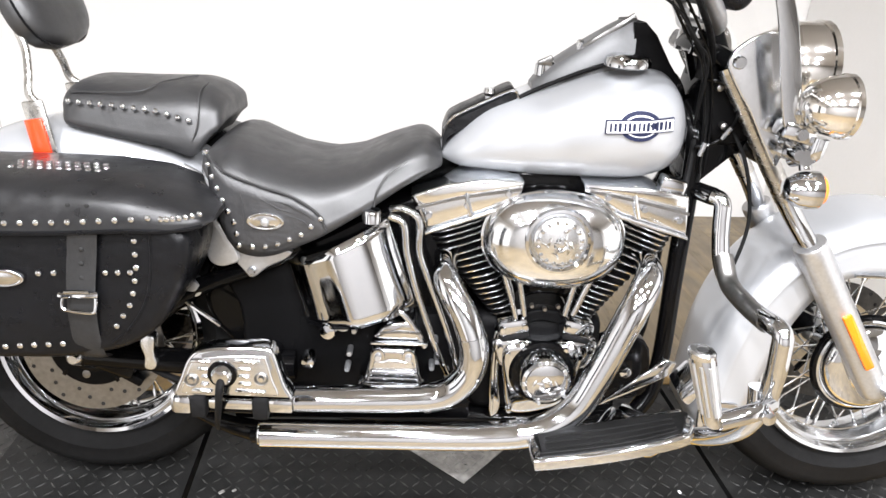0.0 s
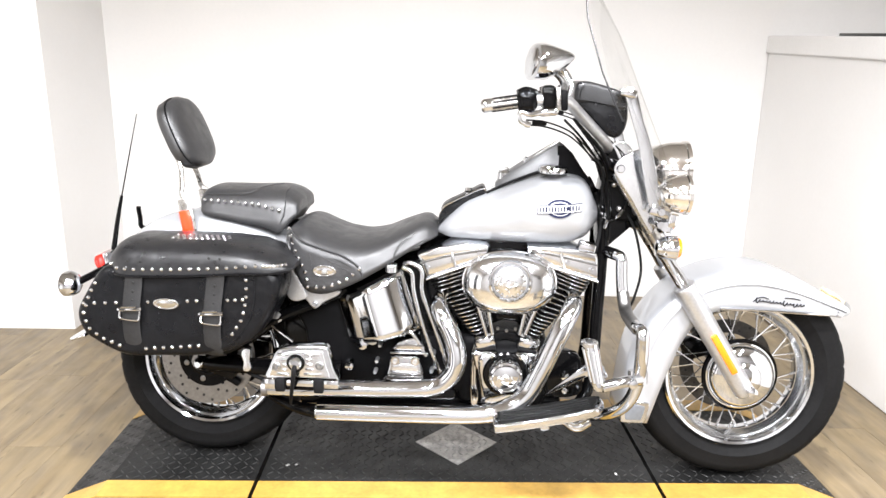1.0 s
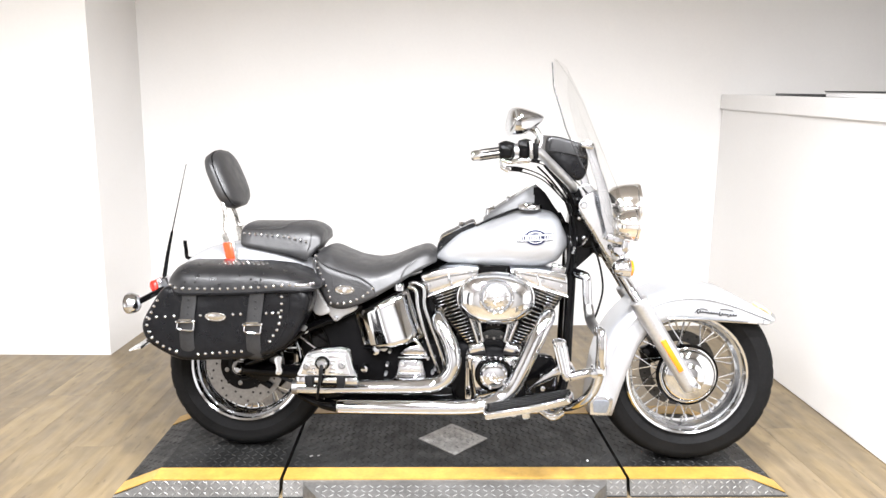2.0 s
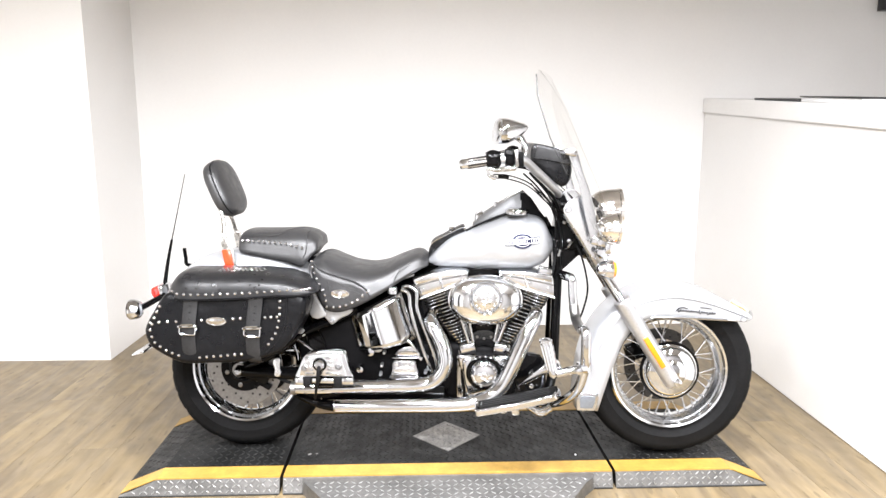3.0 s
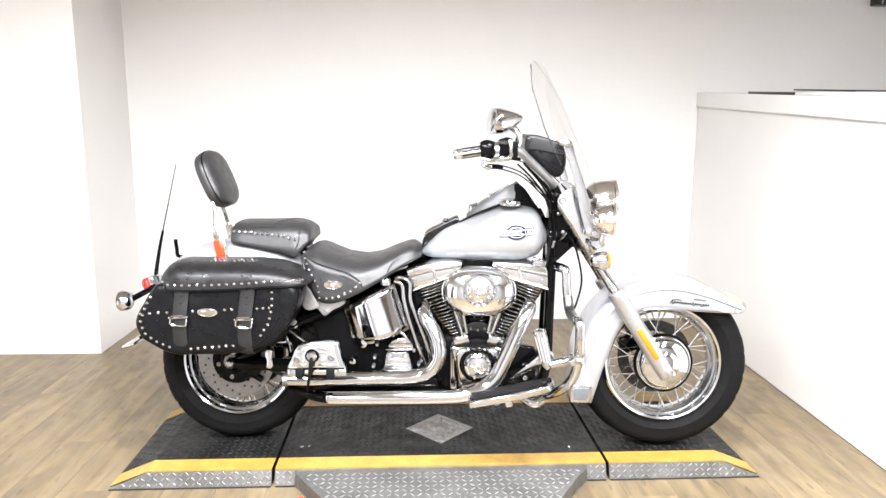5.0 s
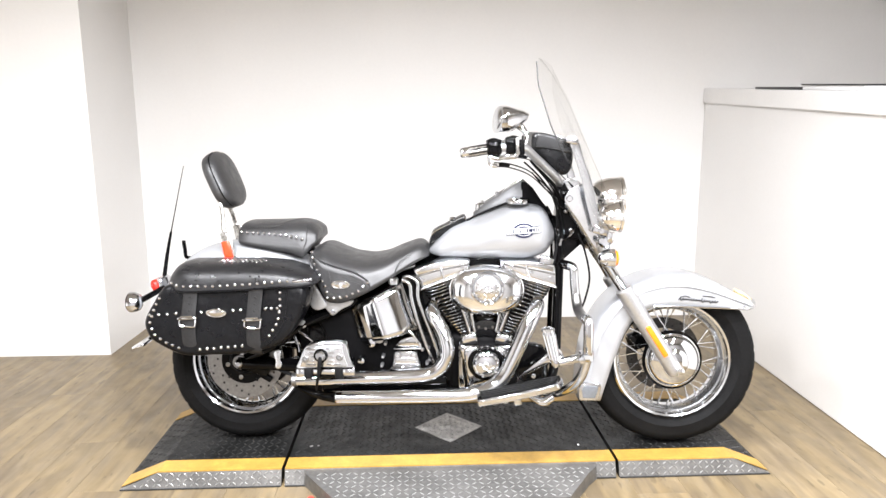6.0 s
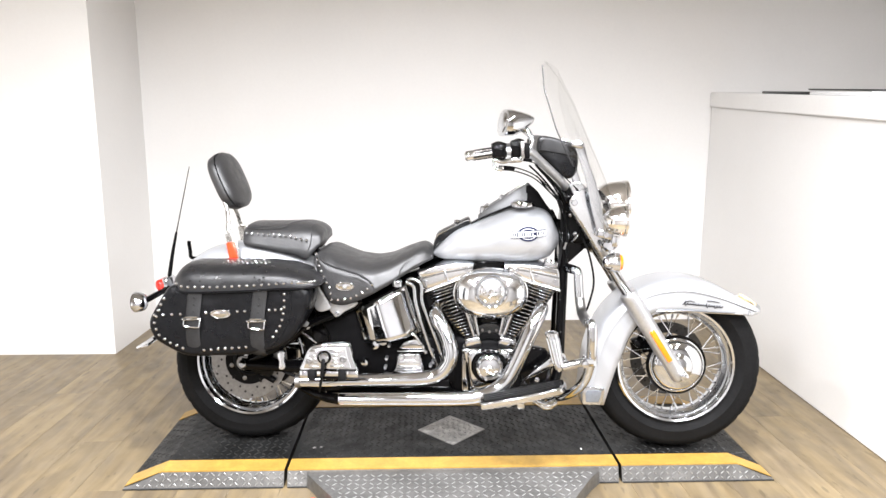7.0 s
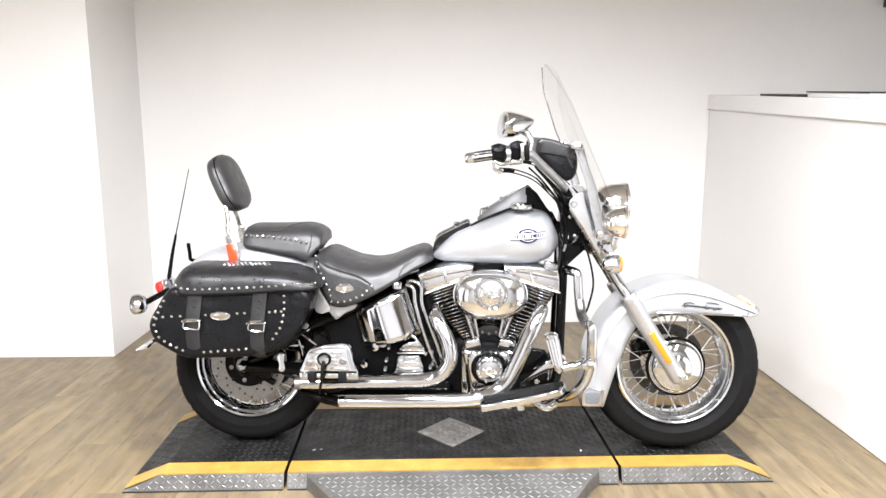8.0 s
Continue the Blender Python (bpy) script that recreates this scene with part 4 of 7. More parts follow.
part("nose_seam", rod([(x, seat_y(x) - 0.0002, z) for x, z in ((0.60, 0.712), (0.605, 0.74), (0.625, 0.772), (0.66, 0.795))], 0.002, segs=6), VINYL, seat)
studs(seat, [Vector((p.x, seat_y(p.x) - 0.001, p.z)) for p in spread([(0.303, 0, 0.802), (0.307, 0, 0.771), (0.332, 0, 0.719), (0.352, 0, 0.678), (0.357, 0, 0.638)], 9)])
studs(seat, [Vector((p.x, seat_y(p.x) - 0.001, p.z)) for p in spread([(0.382, 0, 0.637), (0.417, 0, 0.640), (0.469, 0, 0.662), (0.506, 0, 0.694)], 7)])


def badge(parent, x, y, z, rx, rz):
    b = part("badge", lathe([(0.001, -0.006), (0.7, -0.0055), (0.86, -0.004), (0.92, -0.006), (1.0, -0.004), (1.0, 0.002)], 28), CHROME, parent, "oval chrome badge", at=Matrix.Translation((x, y, z)) @ Matrix.Diagonal((rx, 1, rz, 1)))
    return b


badge(seat, 0.408, seat_y(0.408) - 0.001, 0.688, 0.034, 0.016)
part("badge_mark", lathe([(0.001, -0.009), (0.006, -0.008), (0.0085, -0.004), (0.0085, 0)], 14, centre=(0.408, seat_y(0.408) - 0.002, 0.688)), SATIN, seat)

P_TOP = [(0.003, 0.884), (0.013, 0.890), (0.06, 0.891), (0.132, 0.892), (0.235, 0.896), (0.265, 0.890), (0.283, 0.882), (0.293, 0.872), (0.300, 0.862)]
P_LOW = [(0.003, 0.818), (0.03, 0.812), (0.095, 0.800), (0.192, 0.784), (0.230, 0.771), (0.250, 0.763), (0.262, 0.777), (0.272, 0.795), (0.287, 0.812), (0.300, 0.82)]
P_WIDE = [(0.003, 0.118), (0.03, 0.128), (0.18, 0.132), (0.25, 0.13), (0.28, 0.12), (0.300, 0.106)]
P_MID = 0.045
pillion = padded("pillion_seat", (0.002, 0.301), P_TOP, P_LOW, P_WIDE, VINYL, "black studded pillion seat pad", mid=P_MID)
pil_y = lambda x: P_MID - soft(P_WIDE, x, 0.012) * 1.02
studs(pillion, [Vector((p.x, pil_y(p.x) - 0.001, p.z)) for p in spread([(0.024, 0, 0.862), (0.098, 0, 0.859), (0.185, 0, 0.853), (0.248, 0, 0.836)], 12)])
part("pad_seam", rod([(x, P_MID - y, z) for x, y, z in ((0.02, 0.112, 0.877), (0.08, 0.112, 0.879), (0.15, 0.108, 0.883), (0.18, 0.07, 0.894), (0.205, 0.03, 0.897), (0.23, 0.0, 0.898))], 0.0014, segs=6), VINYL, pillion, "raised seam across the pad")
part("nose_seam", rod([(x, P_MID - y, z) for x, y, z in ((0.247, 0.131, 0.79), (0.26, 0.13, 0.82), (0.264, 0.122, 0.852), (0.26, 0.09, 0.884), (0.258, 0.03, 0.891))], 0.0018, segs=6), VINYL, pillion, "raised seam round the pad's nose")

# ---------------------------------------------------------------- rear fender, sissy bar, lamps
R_CROWN = [(0.33, 0.64), (0.29, 0.71), (0.235, 0.762), (0.12, 0.806), (0.0, 0.822), (-0.10, 0.805), (-0.17, 0.778), (-0.235, 0.725), (-0.29, 0.655), (-0.325, 0.57), (-0.335, 0.49)]
R_LOWER = [(0.285, 0.60), (0.255, 0.62), (0.2, 0.63), (0.12, 0.645), (0.0, 0.655), (-0.10, 0.65), (-0.16, 0.63), (-0.21, 0.60), (-0.255, 0.565), (-0.285, 0.53), (-0.31, 0.48)]
rear_fender = solid(part("rear_fender", shell(R_CROWN, R_LOWER, 0.105, per=4), PAINT, bike, "silver pearl rear fender"), 0.004)
part("fender_strut", cushion(smooth_outline([(0.262, 0.735), (0.305, 0.725), (0.312, 0.66), (0.30, 0.615), (0.275, 0.612), (0.258, 0.66)]), -0.128, -0.112, 0.008, 0.004), PAINT, rear_fender, "silver side strut of the rear fender")
part("seat_bracket", cushion(smooth_outline([(0.335, 0.618), (0.44, 0.622), (0.436, 0.604), (0.40, 0.585), (0.372, 0.563), (0.356, 0.575)], 3), -0.165, -0.15, 0.004, 0.003), SATIN, rear_fender, "triangular silver bracket under the seat")
bolt(rear_fender, (0.371, -0.166, 0.579), 0.008)
part("rear_strut", cushion(smooth_outline([(0.287, 0.70), (0.301, 0.692), (0.324, 0.657), (0.35, 0.604), (0.33, 0.588), (0.308, 0.586), (0.29, 0.602), (0.287, 0.656)], 4), -0.17, -0.158, 0.004, 0.003), SATIN, rear_fender, "silver rear fender strut")
part("strut_clamp", cushion(smooth_outline([(0.28, 0.742), (0.297, 0.742), (0.327, 0.692), (0.316, 0.682), (0.289, 0.72)], 3), -0.172, -0.16, 0.004, 0.003), STEEL, rear_fender, "grey strut clamp")
for bx, bz in ((0.291, 0.73), (0.304, 0.708), (0.318, 0.69)):
    bolt(rear_fender, (bx, -0.172, bz), 0.005, 0.006)
part("upper_strut", rod([(0.24, -0.118, 0.755), (0.275, -0.12, 0.735), (0.33, -0.125, 0.69)], 0.01, segs=10), SATIN, rear_fender)

S_MID = 0.045
bm = bmesh.new()
near_leg = [(-0.02, -0.095, 0.735), (-0.024, -0.094, 0.84), (-0.046, -0.085, 0.872), (-0.05, -0.07, 0.908), (-0.06, -0.05, 0.95), (-0.08, -0.035, 1.0)]
far_leg = [(x - 0.02, 0.04 - y * 0.9, z) for x, y, z in near_leg]
tube(bm, near_leg + [(-0.095, S_MID, 1.03)] + far_leg[::-1], 0.0078, segs=10, flat=0.7)
sissy = part("sissy_bar", bm, BRUSHED, bike, "slim curved satin metal sissy bar")
lean = rot_y(-9)
for s, sx in ((-1, 0.0), (1, -0.02)):
    part("side_plate", block((sx - 0.024, s * 0.104, 0.807), (0.04, 0.007, 0.115), lean, 0.004), BRUSHED, sissy)
    part("reflector", block((sx - 0.026, s * 0.11, 0.793), (0.033, 0.007, 0.078), lean, 0.0025), ORANGE_RED, sissy, "orange-red stick-on reflector")
# backrest pad
bm = bmesh.new()
loops = []
ax, up = Vector((-0.40, 0, 1.0)).normalized(), Vector((1.0, 0, 0.40)).normalized()
c0 = Vector((-0.078, S_MID + 0.01, 1.046))
for i in range(19):
    t = -1 + 2 * i / 18
    k = max(0.02, 1 - abs(t) ** 3.2) ** (1 / 2.4)
    loop = []
    for q in range(28):
        a = math.tau * q / 28
        c, s = math.cos(a), math.sin(a)
        th = 0.043 * (0.72 + 0.28 * k) * (1 if c > 0 else 0.9)
        loop.append(c0 + ax * (0.112 * t) + up * (th * k ** 0.35 * math.copysign(abs(c) ** 0.75, c)) + Vector((0, 0.128 * k * math.copysign(abs(s) ** 0.7, s), 0)))
    loops.append(loop)
rings(bm, loops)
part("backrest_pad", bm, VINYL, sissy, "black padded backrest cushion")
bm = bmesh.new()
seam = []
for q in range(41):
    a = math.tau * q / 40
    c, s = math.cos(a), math.sin(a)
    z = 0.1105 * math.copysign(abs(s) ** 0.75, s)
    seam.append(c0 + ax * z + Vector((0, 0.1285 * math.copysign(abs(c) ** 0.65, c), 0)) + up * 0.012)
tube(bm, seam, 0.0026, segs=6, n=1, smooth_path=False)
part("pad_piping", bm, LEATHER, sissy, "stitched piping round the pad")

tail = part("tail_lamp", cushion(smooth_outline([(-0.357, 0.664), (-0.336, 0.668), (-0.328, 0.65), (-0.33, 0.628), (-0.348, 0.624), (-0.36, 0.642)]), -0.05, 0.05, 0.014, 0.014), RED_LENS, bike, "red tail lamp")
part("lamp_base", block((-0.325, 0, 0.64), (0.02, 0.08, 0.07), None, 0.006), CHROME, tail)
for s in (-1, 1):
    ind = part("rear_indicator", lathe([(0.002, 0.014), (0.02, 0.012), (0.031, 0.004), (0.036, -0.008), (0.038, -0.02), (0.038, -0.028), (0.03, -0.032), (0.002, -0.034)], 26, "x", (-0.36, s * 0.15, 0.608)), CHROME, bike, "chrome bullet indicator")
    part("lens", lathe([(0.002, -0.04), (0.022, -0.038), (0.034, -0.033), (0.034, -0.026)], 22, "x", (-0.36, s * 0.15, 0.608)), SMOKE_LENS, ind, "smoked dark indicator lens")
    part("stem", rod([(-0.362, s * 0.155, 0.608), (-0.33, s * 0.10, 0.625), (-0.315, s * 0.03, 0.635)], 0.011, segs=10), BLACK_PAINT, ind)
plate_holder = part("rear_bracket", block((-0.405, -0.02, 0.415), (0.05, 0.15, 0.012), rot_y(-18), 0.004), POLISHED, bike, "small bright metal plate holder")
part("bracket_arm", rod([(-0.31, -0.02, 0.52), (-0.345, -0.02, 0.47), (-0.39, -0.02, 0.422)], 0.009, segs=10), BLACK_PAINT, plate_holder)
part("aerial", rod([(-0.345, 0.04, 0.64), (-0.34, 0.045, 0.67), (-0.322, 0.048, 0.76), (-0.302, 0.05, 0.843)], [0.006, 0.0085, 0.007, 0.005], segs=10), BLACK_PAINT, bike, "black aerial base")
part("aerial_whip", rod([(-0.302, 0.05, 0.843), (-0.233, 0.05, 1.101)], [0.0026, 0.0013], segs=6), BLACK_PAINT, bike, "thin black whip aerial")
part("rear_grab_hook", rod([(-0.245, 0.09, 0.73), (-0.268, 0.095, 0.735), (-0.272, 0.1, 0.76), (-0.275, 0.1, 0.79), (-0.274, 0.1, 0.80)], 0.0075, segs=8), BLACK_PAINT, bike, "small black lamp mast")

# ---------------------------------------------------------------- saddlebags
BODY = [(-0.195, 0.70), (-0.241, 0.636), (-0.272, 0.575), (-0.262, 0.525), (-0.23, 0.493), (-0.142, 0.452), (-0.03, 0.453), (0.081, 0.459), (0.18, 0.484), (0.24, 0.525), (0.286, 0.60), (0.305, 0.66), (0.298, 0.698), (0.268, 0.718), (0.20, 0.72), (0.10, 0.714), (-0.08, 0.708), (-0.15, 0.705)]
LID_TOP = [(-0.206, 0.70), (-0.195, 0.716), (-0.176, 0.75), (-0.158, 0.770), (-0.135, 0.777), (-0.02, 0.779), (0.129, 0.780), (0.225, 0.771), (0.28, 0.752), (0.318, 0.731), (0.336, 0.716)]
LID_LOW = [(-0.206, 0.690), (-0.18, 0.694), (-0.15, 0.687), (-0.10, 0.686), (0.012, 0.690), (0.1, 0.695), (0.211, 0.704), (0.29, 0.703), (0.322, 0.704), (0.336, 0.708)]
LID_OUT = [(-0.206, 0.225), (-0.18, 0.28), (-0.14, 0.313), (-0.1, 0.319), (0.2, 0.319), (0.28, 0.311), (0.322, 0.285), (0.336, 0.255)]
LID_BACK, LID_N = 0.19, 3.0


def lid_at(x):
    return soft(LID_TOP, x, 0.008), soft(LID_LOW, x, 0.008), soft(LID_OUT, x, 0.008)


def lid_out(x, z):
    """How far out the lid's face stands at a height."""
    t, l, w = lid_at(x)
    f = min(1.0, max(0.0, (z - l) / (t - l)))
    return LID_BACK + (w - LID_BACK) * math.sqrt(1 - f ** LID_N) ** (2 / LID_N)


def lid_height(x, out):
    t, l, w = lid_at(x)
    f = min(1.0, max(0.0, (out - LID_BACK) / (w - LID_BACK)))
    return l + (t - l) * math.sqrt(1 - f ** LID_N) ** (2 / LID_N)


def lid_mesh(s):
    bm = bmesh.new()
    loops = []
    for i in range(45):
        x = -0.206 + 0.542 * (0.5 - 0.5 * math.cos(math.pi * i / 44))
        t, l, w = lid_at(x)
        loop = [(x, s * 0.128, l), (x, s * 0.2, l - 0.001), (x, s * (w - 0.006), l - 0.001), (x, s * (w - 0.001), l + 0.001)]
        for k in range(1, 13):
            a = math.pi / 2 * k / 12
            loop.append((x, s * (LID_BACK + (w - LID_BACK) * max(0.0, math.cos(a)) ** (2 / LID_N)), l + (t - l) * math.sin(a) ** (2 / LID_N)))
        loop.append((x, s * 0.128, t - 0.004))
        loops.append(loop)
    rings(bm, loops)
    return bm


# Dark dots paint the shade inside eyelets and punched strap holes.
HOLE = stud_mesh("rivet_hole", 0.0042, SHADE_DARK, 0.4)


def saddlebag(s):
    f = lambda a, b: (a, b) if s < 0 else (-b, -a)
    bag = part("saddlebag", cushion(smooth_outline(BODY, 5), *f(-0.305, -0.135), 0.022, 0.022, fan=(0.0, 0.6)), LEATHER, bike, "studded black leather saddlebag with buckled straps")
    part("piping", rod([(x, s * 0.3045, z) for x, z in ((0.243, 0.70), (0.24, 0.64), (0.226, 0.58), (0.196, 0.53), (0.16, 0.497))], 0.0026, segs=6), LEATHER, bag, "raised leather piping")
    part("lid", lid_mesh(s), SHEEN_LEATHER, bag, "curved black leather lid")
    part("lid_edge", rod([(x, s * (lid_at(x)[2] - 0.001), lid_at(x)[1] + 0.002) for x in (-0.19, -0.165, -0.14, -0.1, -0.03, 0.04, 0.1, 0.16, 0.211, 0.26, 0.3, 0.322)], 0.0038, segs=6), LEATHER, bag)
    on_lid = lambda p: Vector((p.x, s * (lid_out(p.x, p.z) + 0.0012), p.z))
    studs(bag, [on_lid(p) for p in spread([(-0.188, 0, 0.727), (-0.172, 0, 0.714), (-0.15, 0, 0.708), (-0.111, 0, 0.707), (0.0, 0, 0.709), (0.1, 0, 0.715), (0.246, 0, 0.727)], 18)])
    studs(bag, [on_lid(p) for p in spread([(0.266, 0, 0.7255), (0.317, 0, 0.7235)], 7)])
    y = s * 0.307
    studs(bag, [Vector((p.x, y + (0 if i else -s * 0.012), p.z)) for i, p in enumerate(spread([(-0.195, 0, 0.682), (-0.225, 0, 0.632), (-0.247, 0, 0.575), (-0.238, 0, 0.535), (-0.20, 0, 0.505), (-0.15, 0, 0.484)], 12))])
    studs(bag, [Vector((p.x, y, p.z)) for p in spread([(-0.075, 0, 0.478), (0.075, 0, 0.492)], 7)])
    studs(bag, [Vector((p.x, y, p.z)) for p in spread([(0.217, 0, 0.685), (0.215, 0, 0.63), (0.202, 0, 0.575), (0.172, 0, 0.53)], 8)])
    for a, b, n in ((-0.245, -0.152, 4), (-0.062, -0.04, 2), (0.05, 0.076, 2), (0.163, 0.205, 3)):
        studs(bag, [Vector((p.x, y, p.z)) for p in spread([(a, 0, 0.602 + (a + 0.245) * 0.06), (b, 0, 0.602 + (b + 0.245) * 0.06)], n)])
    badge(bag, -0.008, y - 0.004, 0.612, 0.036, 0.0155) if s < 0 else None
    for x, zb in ((-0.108, 0.594), (0.12, 0.59)):
        strap = part("strap", rod([(x + 0.016, s * 0.314, 0.70), (x + 0.01, s * 0.312, 0.66), (x + 0.002, s * 0.314, 0.60), (x - 0.003, s * 0.31, 0.53), (x - 0.003, s * 0.296, 0.47), (x - 0.003, s * 0.27, 0.453)], 0.0245, segs=14, flat=0.13), STRAP_LEATHER, bag, "matt black leather strap with punched holes")
        bm = bmesh.new()
        tube(bm, [(x - 0.03, s * 0.319, zb), (x - 0.026, s * 0.322, zb), (x + 0.026, s * 0.322, zb + 0.003), (x + 0.03, s * 0.319, zb + 0.003)], 0.0048, segs=8, n=2)
        tube(bm, [(x - 0.022, s * 0.323, zb + 0.007), (x + 0.02, s * 0.323, zb + 0.009)], 0.003, segs=8)
        part("buckle_roller", bm, CHROME, strap, "chrome buckle roller")
        part("buckle", rod([(x - 0.027, s * 0.319, zb - 0.004), (x - 0.028, s * 0.323, zb - 0.017), (x - 0.022, s * 0.324, zb - 0.025), (x + 0.02, s * 0.324, zb - 0.029), (x + 0.027, s * 0.323, zb - 0.022), (x + 0.028, s * 0.319, zb - 0.004)], 0.0028, segs=8, n=3), CHROME, strap, "chrome buckle loop")
        studs(strap, [Vector((x + 0.008 + 0.1 * (q - 0.63), s * 0.3165, q)) for q in (0.62, 0.645, 0.67)], HOLE, "punched_hole")
    for k in range(3):
        for i in range(10):
            px, out = -0.012 + 0.0165 * i + 0.008 * (k % 2), 0.203 + 0.016 * k
            link("stud", STUD, bag, smooth=False, at=Matrix.Translation((px, s * out, lid_height(px, out))) @ Matrix.Rotation(math.pi / 2, 4, "X"))
    studs(bag, [on_lid(Vector((x, 0, z))) for x, z in ((0.117, 0.743), (0.148, 0.743), (-0.108, 0.729), (-0.073, 0.729))], HOLE, "eyelet")
    return bag


for side in (-1, 1):
    saddlebag(side)

# ---------------------------------------------------------------- engine
part("crankcase", block((0.925, 0.0, 0.37), (0.27, 0.24, 0.23), None, 0.03, 3), BLACK_CRINKLE, bike, "black crankcase")
part("engine_foot", block((0.93, 0, 0.26), (0.36, 0.2, 0.05), None, 0.012), BLACK_PAINT, bike)


# fin ends as tables of (share of the height, x) and (share, z), from the crankcase up
FIN_RL = ([(0, 0.822), (0.4, 0.765), (0.7, 0.722), (0.78, 0.706), (1, 0.690)], [(0, 0.482), (0.4, 0.548), (0.7, 0.602), (0.78, 0.618), (1, 0.655)])
FIN_RR = ([(0, 0.882), (0.4, 0.854), (0.7, 0.828), (0.78, 0.826), (1, 0.824)], [(0, 0.502), (0.4, 0.575), (0.7, 0.640), (0.78, 0.662), (1, 0.702)])
FIN_FL = ([(0, 0.979), (0.4, 1.014), (0.7, 1.046), (0.78, 1.05), (1, 1.052)], [(0, 0.496), (0.4, 0.565), (0.7, 0.640), (0.78, 0.662), (1, 0.702)])
FIN_FR = ([(0, 1.038), (0.4, 1.092), (0.7, 1.146), (0.78, 1.165), (1, 1.182)], [(0, 0.476), (0.4, 0.545), (0.7, 0.602), (0.78, 0.618), (1, 0.655)])


def cylinder_head(cx, cz, tilt, front):
    """A finned cylinder with head and rocker box; tilt: degrees its top leans forward."""
    m = rot_y(tilt)
    axis = m @ Vector((0, 0, 1))
    base = Vector((cx, 0.0, cz))
    core = part("cylinder", rod([base, base + axis * 0.25], 0.045, segs=24), BLACK_CRINKLE, bike, "black finned engine cylinder")
    left, right = (FIN_FL, FIN_FR) if front else (FIN_RL, FIN_RR)
    for i in range(17):
        t = i / 16
        p, q = Vector((soft(left[0], t, 0.02), 0, soft(left[1], t, 0.02))), Vector((soft(right[0], t, 0.02), 0, soft(right[1], t, 0.02)))
        along = q - p
        n = Vector((-along.z, 0, along.x)).normalized()
        bm = bmesh.new()
        loops = []
        for dz, g in ((-0.0019, 0.985), (0.0017, 1.0), (0.0022, 0.985)):
            loops.append([(p + q) / 2 + n * dz + along * 0.5 * g * math.copysign(abs(math.cos(a)) ** 0.5, math.cos(a)) + Vector((0, 0.127 * g * math.copysign(abs(math.sin(a)) ** 0.5, math.sin(a)), 0)) for a in (math.tau * k / 24 for k in range(24))])
        rings(bm, loops)
        fin = part("fin", bm, POLISHED, core)
        fin.data.materials.append(BLACK_CRINKLE)
        for f in fin.data.polygons:
            f.material_index = 1 if len(f.vertices) > 4 else 0
    body = [(0.985, 0.762), (1.102, 0.758), (1.186, 0.742), (1.188, 0.67), (1.06, 0.706), (1.0, 0.738)] if front else [(0.666, 0.728), (0.73, 0.75), (0.808, 0.765), (0.874, 0.762), (0.869, 0.728), (0.817, 0.708), (0.696, 0.66)]
    part("rocker_box", cushion(body, -0.138, 0.12, 0.012, 0.012), LIT_COVER_CHROME, core, "chrome rocker box")
    tier = [(0.985, 0.765), (1.1, 0.763), (1.18, 0.75), (1.176, 0.725), (1.09, 0.742), (1.0, 0.756)] if front else [(0.672, 0.732), (0.73, 0.754), (0.808, 0.768), (0.868, 0.766), (0.866, 0.754), (0.77, 0.736), (0.686, 0.71)]
    part("rocker_top", cushion(tier, -0.143, 0.125, 0.005, 0.005), LIT_COVER_CHROME, core, "upper tier of the rocker box")
    lip = [(1.0, 0.738), (1.06, 0.708), (1.19, 0.671), (1.189, 0.664), (1.058, 0.701), (0.998, 0.731)] if front else [(0.872, 0.732), (0.817, 0.709), (0.693, 0.661), (0.695, 0.654), (0.819, 0.702), (0.874, 0.725)]
    part("head_gasket_lip", cushion(lip, -0.142, 0.124, 0.003, 0.003), POLISHED, core)
    for x, z in (((1.03, 0.742), (1.10, 0.722), (1.168, 0.703)) if front else ((0.70, 0.694), (0.77, 0.716), (0.845, 0.742))):
        bolt(core, (x, -0.138, z), 0.0065, 0.008, CHROME)
    part("cover_ridge", rod([(0.995, -0.1385, 0.752), (1.08, -0.1385, 0.737), (1.186, -0.1385, 0.715)] if front else [(0.676, -0.1385, 0.705), (0.76, -0.1385, 0.729), (0.869, -0.1385, 0.75)], 0.003, segs=6), STEEL, core)
    mid = Vector((1.09, -0.13, 0.735)) if front else Vector((0.778, -0.13, 0.727))
    part("rocker_joint", rod([mid + Vector((-0.012, -0.004, 0.03)), mid + Vector((-0.008, -0.012, 0.0)), mid + Vector((0.0, -0.012, -0.03))], 0.0045, segs=8), POLISHED, core)
    return core


cylinder_head(0.868, 0.435, -21.5, False)
cylinder_head(1.002, 0.435, 21.5, True)

